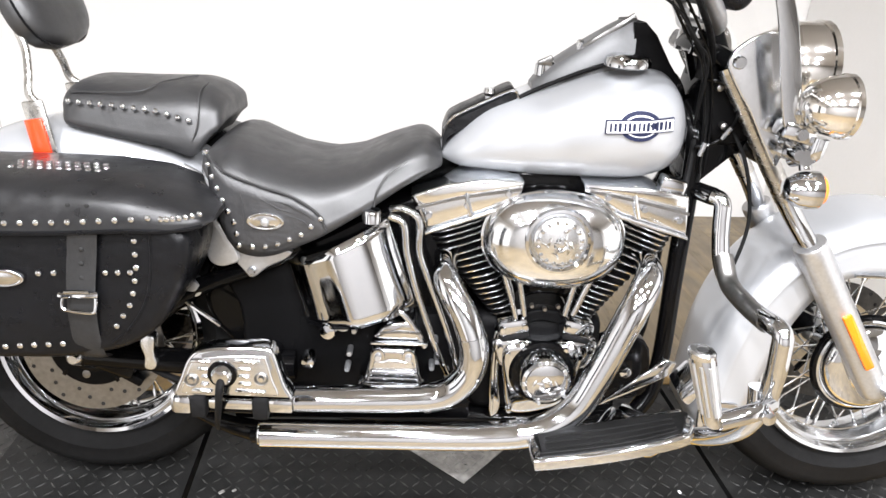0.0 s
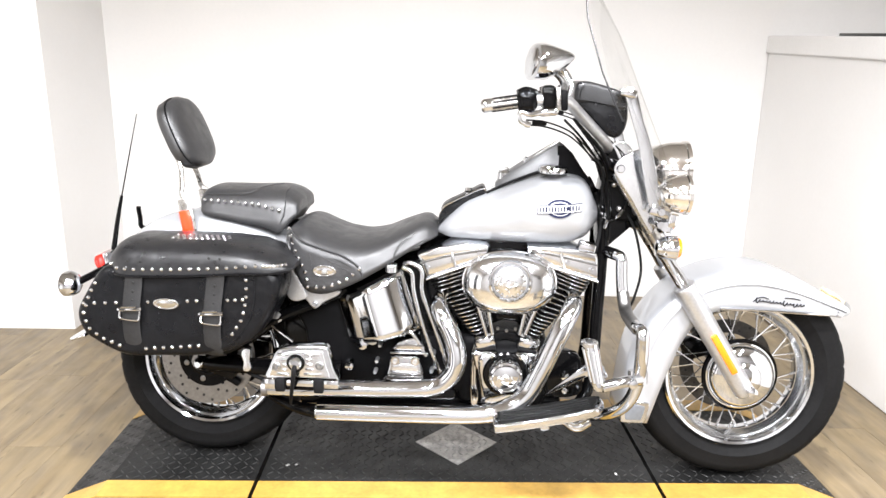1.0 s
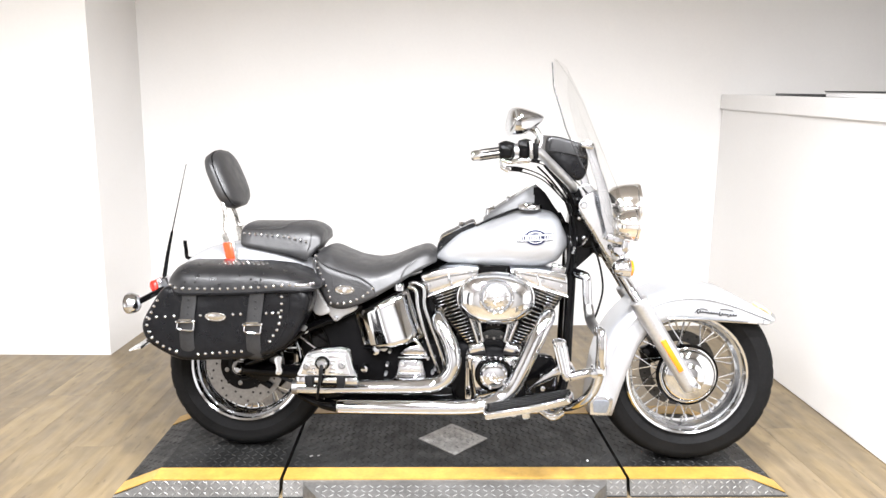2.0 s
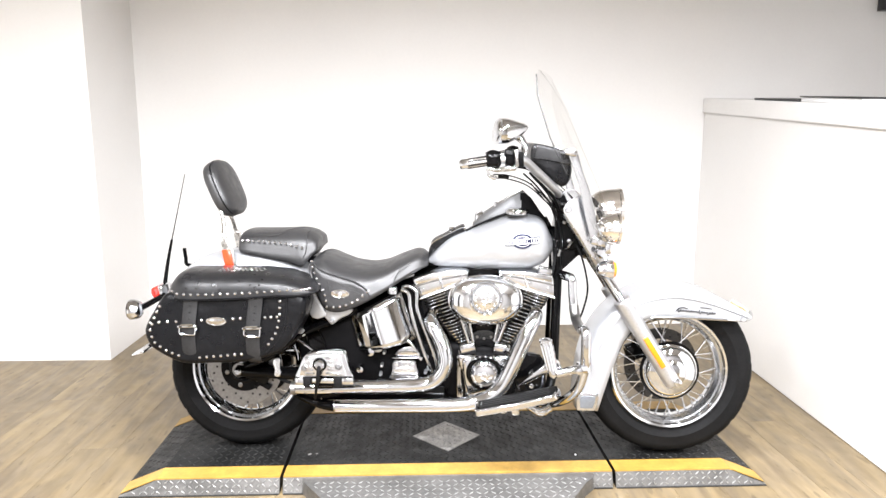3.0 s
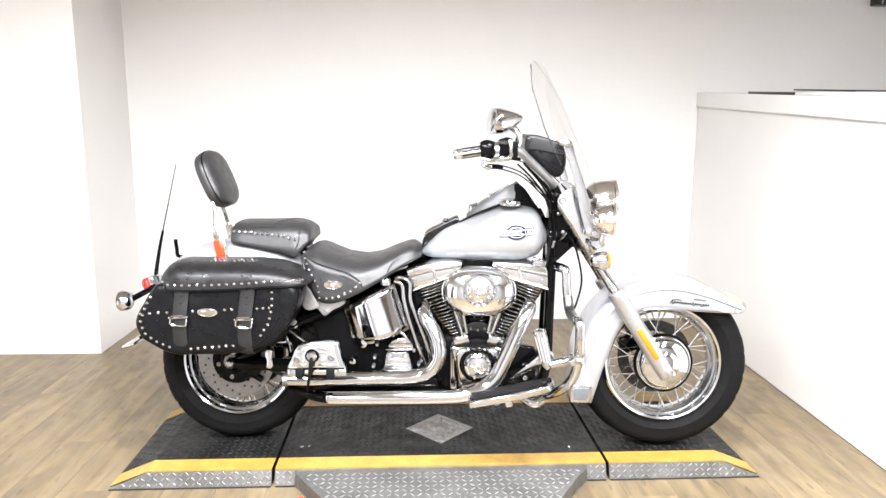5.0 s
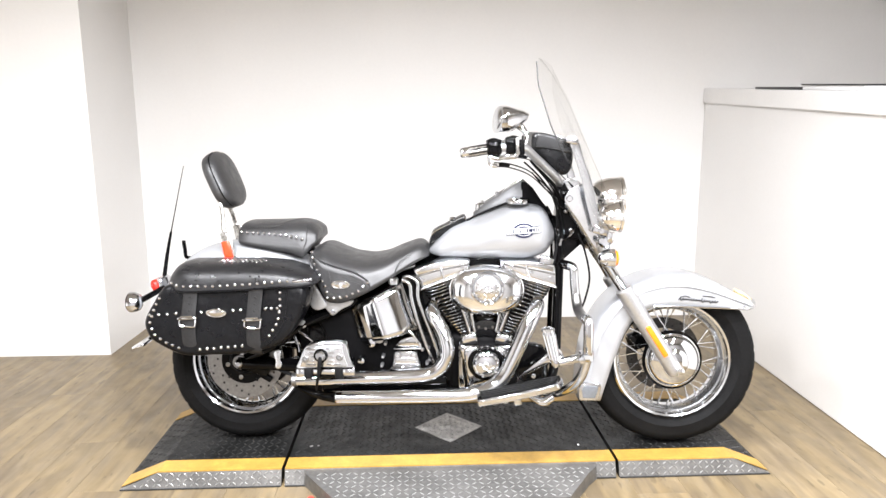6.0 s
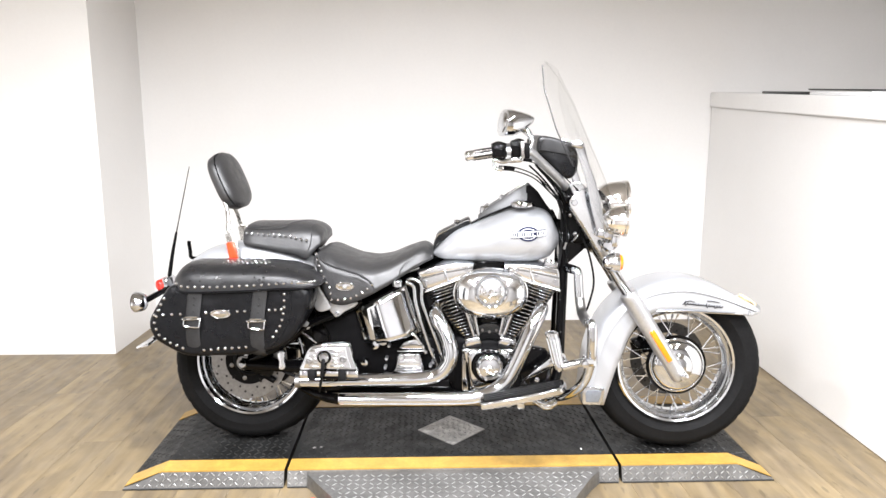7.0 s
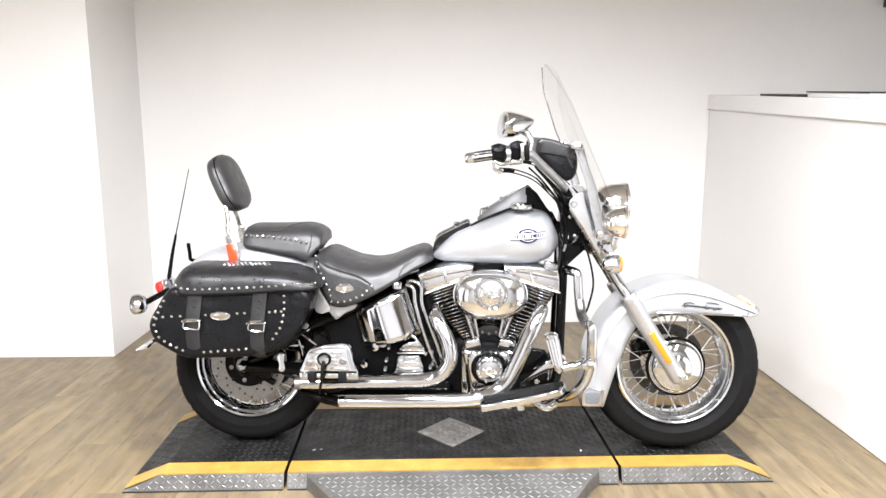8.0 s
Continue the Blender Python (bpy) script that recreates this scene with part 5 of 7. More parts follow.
# pushrod tubes and lifter blocks
pushrods = part("pushrod_tube", rod([(0.876, -0.142, 0.492), (0.853, -0.146, 0.565), (0.83, -0.146, 0.634)], 0.0062, segs=14), CHROME, bike, "chrome pushrod tube")
for a, b in (((0.893, -0.14, 0.496), (0.86, -0.142, 0.66)), ((0.972, -0.14, 0.5), (1.004, -0.142, 0.66)), ((0.988, -0.142, 0.502), (1.034, -0.146, 0.636))):
    part("pushrod_tube", rod([a, b], 0.0062, segs=14), CHROME, pushrods)
for x, t in ((0.872, -14), (1.0, 14)):
    lb = part("lifter_block", block((x, -0.13, 0.474), (0.062, 0.05, 0.032), rot_y(t), 0.008), CHROME, bike, "chrome lifter block")
    part("lifter_seal", block((x - 0.004 * (1 if t > 0 else -1), -0.132, 0.455), (0.056, 0.05, 0.012), rot_y(t), 0.004), RUBBER, lb)
    part("lifter_base", cushion(smooth_outline([(x - 0.036, 0.448), (x + 0.036, 0.448), (x + 0.034, 0.418), (x + 0.02, 0.39), (x - 0.02, 0.39), (x - 0.034, 0.418)]), -0.158, -0.11, 0.01, 0.004), CHROME, lb)
    for k in (-1, 1):
        bolt(lb, (x + 0.022 * k, -0.156, 0.478 - 0.004 * k * (1 if t > 0 else -1)), 0.006, 0.008)
        bolt(lb, (x + 0.024 * k, -0.16, 0.436), 0.006, 0.008)

def relief(centre, radius, seed):
    """Short raised strokes of an ornament, scattered on a disc that faces -y."""
    pick = random.Random(seed)
    bm = bmesh.new()
    for k in range(13):
        a, r = math.tau * k / 13 + pick.uniform(-0.2, 0.2), radius * pick.uniform(0.25, 0.85)
        c = Vector(centre) + Vector((r * math.cos(a), 0.004 * (r / radius) ** 2, r * math.sin(a)))
        b = a + pick.uniform(0.6, 2.4)
        d = Vector((math.cos(b), 0, math.sin(b))) * radius * pick.uniform(0.2, 0.34)
        n = Vector((-d.z, 0, d.x)) * pick.uniform(-0.5, 0.5)
        tube(bm, [c - d, c + n - Vector((0, 0.001, 0)), c + d], [0.0016, 0.0036, 0.0016], segs=8, n=4)
    return bm


cam_cover = tagged(part("cam_cover", cushion(smooth_outline([(0.852, 0.43), (0.885, 0.448), (0.935, 0.442), (0.985, 0.448), (1.012, 0.43), (1.006, 0.37), (0.985, 0.315), (0.94, 0.292), (0.89, 0.284), (0.868, 0.30), (0.858, 0.36)], 5), -0.165, -0.11, 0.014, 0.004), CHROME, bike, "polished chrome cam cover"))
part("timer_recess", lathe([(0.03, -0.004), (0.062, -0.004), (0.067, 0.0), (0.067, 0.008), (0.03, 0.008)], 40, centre=(0.934, -0.166, 0.385)), BLACK_PAINT, cam_cover, "dark recess round the timer cover")
part("timer_cover", lathe([(0.001, -0.022), (0.03, -0.021), (0.038, -0.018), (0.041, -0.02), (0.047, -0.017), (0.0495, -0.01), (0.0495, 0.03)], 44, centre=(0.934, -0.195, 0.393)), CHROME, cam_cover, "round chrome timer cover")
part("timer_relief", relief((0.934, -0.2165, 0.393), 0.03, 5), POLISHED, cam_cover, "raised ornament of the timer cover")
for k in range(5):
    a = radians(38 + 72 * k)
    bolt(cam_cover, (0.934 + 0.043 * math.cos(a), -0.214, 0.393 + 0.043 * math.sin(a)), 0.0035, 0.005, SATIN)
for x, z in ((0.862, 0.425), (1.004, 0.425), (0.872, 0.3), (0.985, 0.32)):
    bolt(cam_cover, (x, -0.164, z), 0.0065, 0.009)
part("cam_rib", cushion(smooth_outline([(0.834, 0.45), (0.848, 0.45), (0.85, 0.36), (0.858, 0.30), (0.85, 0.272), (0.834, 0.285)], 4), -0.15, -0.10, 0.006, 0.003), CHROME, cam_cover)

# oval air cleaner
def oval_rings(cx, cz, rx, rz, prof, n=56, p=2.25):
    bm = bmesh.new()
    loops = []
    for f, y in prof:
        loops.append([(cx + rx * f * math.copysign(abs(math.cos(a)) ** (2 / p), math.cos(a)), y, cz + rz * f * math.copysign(abs(math.sin(a)) ** (2 / p), math.sin(a))) for a in (math.tau * k / n for k in range(n))])
    rings(bm, loops)
    return bm


AIR = (0.936, 0.655)
MED_Z = 0.674
air = part("air_cleaner", oval_rings(*AIR, 0.134, 0.093, [(0.94, -0.10), (0.985, -0.115), (1.0, -0.135), (0.985, -0.151), (0.95, -0.163), (0.88, -0.174), (0.76, -0.184), (0.6, -0.191), (0.4, -0.195)]), LIT_COVER_CHROME, bike, "oval chrome air cleaner cover")
part("air_lip", oval_rings(*AIR, 0.1365, 0.0955, [(0.97, -0.128), (1.0, -0.131), (1.0, -0.137), (0.97, -0.14)]), LIT_COVER_CHROME, air)
part("cover_ring", lathe([(0.05, -0.002), (0.056, -0.006), (0.061, -0.005), (0.063, 0.004), (0.05, 0.006)], 52, close=True, centre=(AIR[0], -0.194, MED_Z)), CHROME, air, "raised chrome ring")
part("medallion", lathe([(0.001, -0.017), (0.028, -0.015), (0.042, -0.011), (0.05, -0.004), (0.052, 0.004)], 44, centre=(AIR[0], -0.194, MED_Z)), POLISHED, air, "domed centre medallion")
part("medallion_relief", relief((AIR[0], -0.2095, MED_Z), 0.032, 11), CHROME, air, "raised chrome ornament")
for k in range(16):
    a = math.tau * (k + 0.5) / 16
    part("medallion_dot", lathe([(0.001, -0.003), (0.0035, -0.002), (0.004, 0.002)], 8, centre=(AIR[0] + 0.04 * math.cos(a), -0.2065, MED_Z + 0.04 * math.sin(a))), CHROME, air)
# Black filler added to close the bright gap under the tank.
part("top_motor_mount", block((0.93, -0.01, 0.742), (0.17, 0.16, 0.06), None, 0.012), BLACK_PAINT, bike, "black block added to fill the gap under the tank")
intake = part("intake_body", block((0.934, -0.07, 0.63), (0.12, 0.12, 0.13), None, 0.02), BLACK_PAINT, bike, "black intake body")
part("intake_pipe", rod([(0.89, -0.1, 0.535), (0.915, -0.115, 0.55), (0.955, -0.115, 0.55), (0.98, -0.1, 0.535)], 0.017, segs=12), BLACK_PAINT, intake)
for x, z in ((0.908, 0.512), (0.934, 0.506), (0.96, 0.512), (0.922, 0.56), (0.948, 0.56)):
    bolt(intake, (x, -0.128, z), 0.0045, 0.006, STEEL)
part("case_rib", cushion(smooth_outline([(0.895, 0.47), (0.934, 0.478), (0.973, 0.47), (0.967, 0.495), (0.934, 0.502), (0.901, 0.495)], 3), -0.126, -0.1, 0.006, 0.004), BLACK_CRINKLE, intake)

# gearbox, side covers and oil lines
gear = part("gearbox", block((0.62, 0.0, 0.385), (0.42, 0.23, 0.19), None, 0.025), BLACK_CRINKLE, bike, "black gearbox case")
part("gearbox_cover", cushion(smooth_outline([(0.572, 0.35), (0.584, 0.37), (0.592, 0.402), (0.595, 0.424), (0.604, 0.432), (0.64, 0.433), (0.675, 0.432), (0.683, 0.423), (0.688, 0.398), (0.695, 0.368), (0.708, 0.35), (0.64, 0.348)], 3), -0.182, -0.11, 0.006, 0.004), CHROME, gear, "ribbed chrome gearbox cover")
part("cover_face", cushion(smooth_outline([(0.602, 0.39), (0.605, 0.411), (0.618, 0.408), (0.63, 0.413), (0.65, 0.413), (0.662, 0.41), (0.674, 0.413), (0.678, 0.39), (0.64, 0.388)], 3), -0.186, -0.178, 0.002, 0.002), POLISHED, gear)
for w, z in ((0.122, 0.354), (0.11, 0.365), (0.1, 0.376), (0.092, 0.387)):
    part("cover_rib", block((0.64, -0.186, z), (w, 0.012, 0.0055), None, 0.0025, 2), CHROME, gear)
for x in (0.61, 0.669):
    part("bolt_boss", lathe([(0.001, -0.004), (0.012, -0.004), (0.0135, 0.0), (0.0135, 0.008)], 18, centre=(x, -0.182, 0.421)), CHROME, gear)
    bolt(gear, (x, -0.187, 0.421), 0.007, 0.008, SATIN)
part("top_cover", cushion(smooth_outline([(0.602, 0.447), (0.61, 0.462), (0.618, 0.473), (0.645, 0.482), (0.672, 0.484), (0.684, 0.474), (0.697, 0.449), (0.65, 0.445)], 3), -0.166, -0.10, 0.006, 0.004), CHROME, gear, "sloped chrome top cover")
part("top_flange", block((0.65, -0.168, 0.441), (0.112, 0.014, 0.006), rot_y(-1), 0.002, 1), POLISHED, gear)
part("top_step", rod([(0.612, -0.1665, 0.459), (0.65, -0.1675, 0.464), (0.69, -0.1665, 0.462)], 0.003, segs=6), STEEL, gear)
for x, z in ((0.56, 0.45), (0.55, 0.40), (0.545, 0.365), (0.72, 0.43), (0.725, 0.39), (0.745, 0.36), (0.715, 0.375)):
    bolt(gear, (x, -0.13, z), 0.006, 0.02, SATIN)
part("inner_black_panel", cushion(smooth_outline([(0.30, 0.60), (0.44, 0.61), (0.62, 0.70), (0.74, 0.72), (0.78, 0.60), (0.80, 0.45), (0.78, 0.32), (0.40, 0.32), (0.25, 0.45)], 4), -0.09, 0.09, 0.02, 0.02), BLACK_PAINT, bike, "black battery box and inner panels")

# chrome oil tank cover, bowed outwards
bm = bmesh.new()
loops = []
for i in range(37):
    u = i / 36
    y = -0.125 - 0.068 * math.sin(math.pi * (0.06 + 0.88 * u)) + 0.0012 * math.sin(23 * u)
    a, b = Vector((0.43 + 0.194 * u, 0, 0.59 + 0.096 * u)), Vector((0.468 + 0.215 * u, 0, 0.458 + 0.05 * u))
    col = []
    for k in range(9):
        v = k / 8
        p = a + (b - a) * v
        col.append((p.x, y + 0.012 * (1 - v), p.z))
    loops.append(col)
rings(bm, loops, closed=False)
oil = part("oil_tank_cover", bm, CHROME, bike, "tall mirror-chrome oil tank cover")
solid(oil, 0.005)
part("oil_filler", lathe([(0.002, 0.022), (0.016, 0.022), (0.019, 0.014), (0.019, 0.0)], 20, "z", (0.596, -0.16, 0.684)), CHROME, oil, "chrome oil filler cap")
part("horn_knob", lathe([(0.002, -0.03), (0.014, -0.028), (0.018, -0.02), (0.018, 0.02)], 20, centre=(0.512, -0.15, 0.462)), CHROME, oil)
part("oil_drain", lathe([(0.002, -0.018), (0.016, -0.016), (0.018, 0.01)], 18, centre=(0.54, -0.15, 0.475)), SATIN, oil)
lines = part("oil_line", rod([(0.63, -0.145, 0.704), (0.655, -0.16, 0.71), (0.683, -0.165, 0.69), (0.685, -0.165, 0.63), (0.705, -0.165, 0.57), (0.745, -0.165, 0.46), (0.765, -0.15, 0.38)], 0.0066, segs=10), CHROME, bike, "chrome oil lines")
part("oil_line", rod([(0.628, -0.17, 0.70), (0.655, -0.172, 0.685), (0.662, -0.172, 0.63), (0.68, -0.172, 0.56), (0.72, -0.172, 0.44), (0.745, -0.155, 0.37)], 0.0066, segs=10), CHROME, lines)
part("oil_line", rod([(0.50, -0.15, 0.48), (0.56, -0.16, 0.498), (0.635, -0.16, 0.505), (0.665, -0.16, 0.49), (0.70, -0.16, 0.43)], 0.007, segs=10), CHROME, lines)

# ---------------------------------------------------------------- exhaust
def shield_pipe(path, radius, end, label):
    pipe = part("exhaust_pipe", rod(path, radius, segs=24, n=8), CHROME, bike, label)
    d = (Vector(path[0]) - Vector(path[1])).normalized()
    p = Vector(path[0])
    r = radius if isinstance(radius, float) else radius[0]
    part("pipe_tip", rod([p + d * 0.001, p + d * 0.004], [r * 1.0, r * 0.94], segs=24), CHROME, pipe)
    # The bore's shade is a dark disc over the closed pipe end.
    part("pipe_bore", rod([p + d * 0.0045, p + d * 0.006], r * 0.82, segs=24), SHADE_DARK, pipe, "dark disc standing in for the shaded pipe mouth")
    return pipe


up_pipe = shield_pipe([(0.238, -0.222, 0.337), (0.32, -0.222, 0.339), (0.50, -0.222, 0.347), (0.68, -0.222, 0.356), (0.745, -0.222, 0.37), (0.782, -0.222, 0.41), (0.792, -0.22, 0.46), (0.776, -0.208, 0.515), (0.748, -0.19, 0.562), (0.735, -0.165, 0.588), (0.74, -0.12, 0.598), (0.76, -0.08, 0.6)], [0.0215, 0.0235, 0.0265, 0.027, 0.0275, 0.0275, 0.027, 0.0255, 0.022, 0.02], 0, "chrome upper exhaust pipe turning up to the rear cylinder")
low_pipe = shield_pipe([(0.392, -0.238, 0.279), (0.6, -0.238, 0.283), (0.84, -0.238, 0.291), (0.93, -0.236, 0.309), (0.99, -0.23, 0.35), (1.026, -0.222, 0.415), (1.062, -0.212, 0.495), (1.095, -0.2, 0.568), (1.117, -0.17, 0.602), (1.122, -0.125, 0.608), (1.11, -0.08, 0.6)], [0.0255, 0.0265, 0.027, 0.0275, 0.028, 0.028, 0.027, 0.025, 0.022], 0, "chrome lower exhaust pipe turning up to the front cylinder")
part("pipe_collar", rod([(0.226, -0.222, 0.3365), (0.243, -0.222, 0.337)], 0.0245, segs=20), STEEL, up_pipe)
part("pipe_collar", rod([(0.375, -0.236, 0.278), (0.394, -0.238, 0.279)], 0.019, segs=20), BLACK_PAINT, low_pipe)
part("pipe_bracket", block((0.56, -0.19, 0.315), (0.46, 0.03, 0.05), rot_y(-2), 0.008), BLACK_PAINT, bike, "black exhaust bracket")
for a, b, pp in (((1.078, -0.207, 0.53), (1.084, -0.205, 0.543), low_pipe), ((0.789, -0.218, 0.478), (0.786, -0.216, 0.49), up_pipe), ((0.70, -0.222, 0.358), (0.714, -0.222, 0.36), up_pipe), ((0.885, -0.238, 0.298), (0.898, -0.238, 0.301), low_pipe)):
    part("pipe_clamp", rod([a, b], 0.0285, segs=20), CHROME, pp)

# ---------------------------------------------------------------- frame
frame_tube = part("frame_tube", rod([(1.19, -0.02, 0.90), (1.206, -0.058, 0.84), (1.208, -0.062, 0.74), (1.205, -0.068, 0.55), (1.20, -0.078, 0.36), (1.17, -0.095, 0.275), (1.10, -0.11, 0.245), (0.8, -0.115, 0.243), (0.5, -0.115, 0.25), (0.42, -0.11, 0.29)], 0.0185, segs=14), BLACK_PAINT, bike, "black steel frame tubes")
part("frame_rail", rod([(1.19, 0.02, 0.90), (1.206, 0.058, 0.84), (1.208, 0.062, 0.74), (1.205, 0.068, 0.55), (1.20, 0.078, 0.36), (1.17, 0.095, 0.275), (1.10, 0.11, 0.245), (0.8, 0.115, 0.243), (0.5, 0.115, 0.25), (0.42, 0.11, 0.29)], 0.0185, segs=14), BLACK_PAINT, frame_tube)
part("steering_neck", rod([(1.262, 0, 0.84), (1.205, 0, 1.0)], 0.026, segs=18), BLACK_PAINT, frame_tube, "black steering neck")
part("backbone", rod([(1.18, 0, 0.93), (1.0, 0, 0.84), (0.72, 0, 0.77), (0.55, 0, 0.70)], 0.026, segs=14), BLACK_PAINT, frame_tube)
part("neck_gusset", cushion(smooth_outline([(1.205, 0.96), (1.22, 0.97), (1.25, 0.93), (1.28, 0.87), (1.30, 0.815), (1.262, 0.81), (1.235, 0.80), (1.215, 0.735), (1.195, 0.76), (1.196, 0.9)], 4), -0.06, 0.06, 0.01, 0.01), BLACK_PAINT, frame_tube, "black neck casting")
# Filler added to stand in for the dark mass of cables.
part("neck_shroud", cushion(smooth_outline([(1.188, 1.04), (1.205, 1.052), (1.224, 1.04), (1.24, 1.01), (1.262, 0.975), (1.29, 0.915), (1.318, 0.85), (1.29, 0.835), (1.245, 0.83), (1.212, 0.86), (1.203, 0.93), (1.198, 0.985), (1.182, 1.03)], 4), -0.075, 0.05, 0.02, 0.01), BLACK_CRINKLE, frame_tube, "black filler for the dark cable tangle at the steering head")
for s in (-1, 1):
    part("swing_arm", rod([(0.44, s * 0.13, 0.36), (0.28, s * 0.135, 0.36), (0.12, s * 0.135, 0.365), (0.0, s * 0.13, 0.37)], [0.03, 0.026, 0.024, 0.026], segs=14), BLACK_PAINT, frame_tube, "black swing arm")
    part("rear_stay", rod([(0.46, s * 0.13, 0.62), (0.38, s * 0.13, 0.575), (0.26, s * 0.132, 0.525), (0.14, s * 0.135, 0.44), (0.03, s * 0.13, 0.385)], 0.018, segs=12), BLACK_PAINT, frame_tube)
part("inner_fender", cushion(smooth_outline([(0.26, 0.60), (0.34, 0.585), (0.42, 0.60), (0.46, 0.50), (0.44, 0.38), (0.34, 0.36), (0.325, 0.48)], 4), -0.115, 0.115, 0.012, 0.012), BLACK_CRINKLE, bike, "black inner mudguard")
rear_axle = part("rear_axle_nut", lathe([(0.002, -0.03), (0.009, -0.03), (0.014, -0.026), (0.018, -0.014), (0.018, 0.01)], 16, centre=(0.006, -0.135, 0.372)), CHROME, bike, "chrome rear axle nut")
part("axle_washer", lathe([(0.005, -0.004), (0.027, -0.003), (0.028, 0.004)], 20, centre=(0.006, -0.138, 0.372)), STEEL, rear_axle)
caliper = part("rear_caliper", block((0.07, -0.115, 0.36), (0.1, 0.045, 0.075), rot_y(20), 0.014), BLACK_PAINT, bike, "black rear brake caliper")
part("caliper_pad", block((0.09, -0.10, 0.30), (0.05, 0.02, 0.02), rot_y(30), 0.004), BLACK_CRINKLE, caliper)
part("chrome_oval_cap", cushion(smooth_outline([(0.143, 0.408), (0.147, 0.425), (0.159, 0.433), (0.171, 0.424), (0.168, 0.393), (0.172, 0.37), (0.162, 0.357), (0.147, 0.361), (0.149, 0.385)], 4), -0.165, -0.14, 0.003, 0.003), POLISHED, bike, "small kidney-shaped bright metal cover")
part("brake_rod", rod([(0.235, -0.15, 0.50), (0.30, -0.155, 0.455)], 0.004, segs=6), CHROME, bike, "thin chrome brake rod")
part("shock_bolt", lathe([(0.002, -0.02), (0.015, -0.018), (0.016, 0.01)], 14, centre=(0.252, -0.13, 0.525)), SATIN, bike, "steel frame bolt")
part("brake_hose", rod([(0.10, -0.13, 0.37), (0.20, -0.15, 0.33), (0.30, -0.15, 0.325), (0.40, -0.14, 0.30)], 0.0065, segs=8), RUBBER, bike, "black rear brake hose")
part("pivot_cap", lathe([(0.002, -0.02), (0.012, -0.018), (0.016, -0.008), (0.016, 0.01)], 16, centre=(0.472, -0.16, 0.394)), CHROME, bike, "chrome swing arm pivot cap")
part("exhaust_hanger", rod([(0.225, -0.19, 0.303), (0.27, -0.2, 0.287), (0.33, -0.21, 0.272), (0.385, -0.225, 0.272)], [0.008, 0.012, 0.017, 0.021], segs=12), BLACK_PAINT, bike, "black bracket between the exhaust pipes")
part("frame_bolt", lathe([(0.002, -0.012), (0.012, -0.01), (0.013, 0.01)], 14, centre=(1.115, -0.115, 0.365)), CHROME, bike, "chrome engine mount bolt")
part("frame_bolt", lathe([(0.002, -0.01), (0.009, -0.008), (0.01, 0.01)], 12, centre=(1.117, -0.113, 0.318)), CHROME, bike, "small chrome engine mount bolt")
part("engine_mount", cushion(smooth_outline([(1.06, 0.43), (1.15, 0.43), (1.17, 0.36), (1.16, 0.30), (1.06, 0.30)], 3), -0.11, -0.08, 0.006, 0.004), BLACK_PAINT, bike, "black front engine mount")

# ---------------------------------------------------------------- footboards, pegs, highway bar
peg = part("passenger_footboard", cushion(smooth_outline([(0.272, 0.426), (0.284, 0.455), (0.295, 0.482), (0.304, 0.498), (0.318, 0.509), (0.351, 0.517), (0.395, 0.52), (0.432, 0.521), (0.445, 0.514), (0.453, 0.49), (0.463, 0.452), (0.475, 0.428), (0.46, 0.424), (0.36, 0.424), (0.288, 0.423)], 3), -0.342, -0.306, 0.006, 0.006), CHROME, bike, "folded chrome passenger footboard")
part("face_panel", cushion(smooth_outline([(0.286, 0.436), (0.298, 0.468), (0.308, 0.49), (0.32, 0.498), (0.36, 0.505), (0.425, 0.508), (0.435, 0.5), (0.443, 0.465), (0.452, 0.438), (0.44, 0.433), (0.36, 0.432), (0.297, 0.431)], 3), -0.3455, -0.338, 0.003, 0.002), POLISHED, peg, "brushed inset face of the board")
part("centre_bolt", lathe([(0.002, -0.016), (0.013, -0.015), (0.017, -0.01), (0.0195, 0.0), (0.0195, 0.006)], 20, centre=(0.36, -0.346, 0.473)), CHROME, peg, "large chrome bolt")
part("bolt_washer", lathe([(0.018, -0.005), (0.0245, -0.004), (0.0245, 0.004), (0.018, 0.004)], 20, centre=(0.36, -0.345, 0.473)), BLACK_PAINT, peg, "dark ring round the bolt")
for x0, x1, z in ((0.308, 0.342, 0.495), (0.318, 0.338, 0.481), (0.323, 0.336, 0.467), (0.322, 0.336, 0.453), (0.306, 0.342, 0.44), (0.38, 0.424, 0.498), (0.385, 0.408, 0.484), (0.386, 0.406, 0.47), (0.386, 0.408, 0.456), (0.38, 0.432, 0.442)):
    part("tread_rib", block(((x0 + x1) / 2, -0.346, z), (x1 - x0, 0.008, 0.0062), None, 0.0025, 1), CHROME, peg)
for x, z in ((0.307, 0.459), (0.425, 0.467)):
    part("screw_cup", lathe([(0.004, 0.0), (0.008, 0.0), (0.0105, -0.004), (0.012, -0.003), (0.012, 0.003), (0.004, 0.003)], 18, centre=(x, -0.3455, z), close=True), STEEL, peg)
    bolt(peg, (x, -0.346, z), 0.0055, 0.005, CHROME)
part("hinge_lip", block((0.369, -0.335, 0.4135), (0.076, 0.022, 0.018), None, 0.003), CHROME, peg, "chrome lip between the hinges")
part("hinge_end", block((0.286, -0.334, 0.4085), (0.03, 0.026, 0.031), None, 0.004), CHROME, peg)
part("hinge_end", block((0.455, -0.334, 0.4135), (0.042, 0.026, 0.024), None, 0.004), CHROME, peg)
for x in (0.315, 0.421):
    part("hinge_block", block((x, -0.334, 0.408), (0.027, 0.034, 0.04), None, 0.005), RUBBER, peg, "black rubber hinge block")
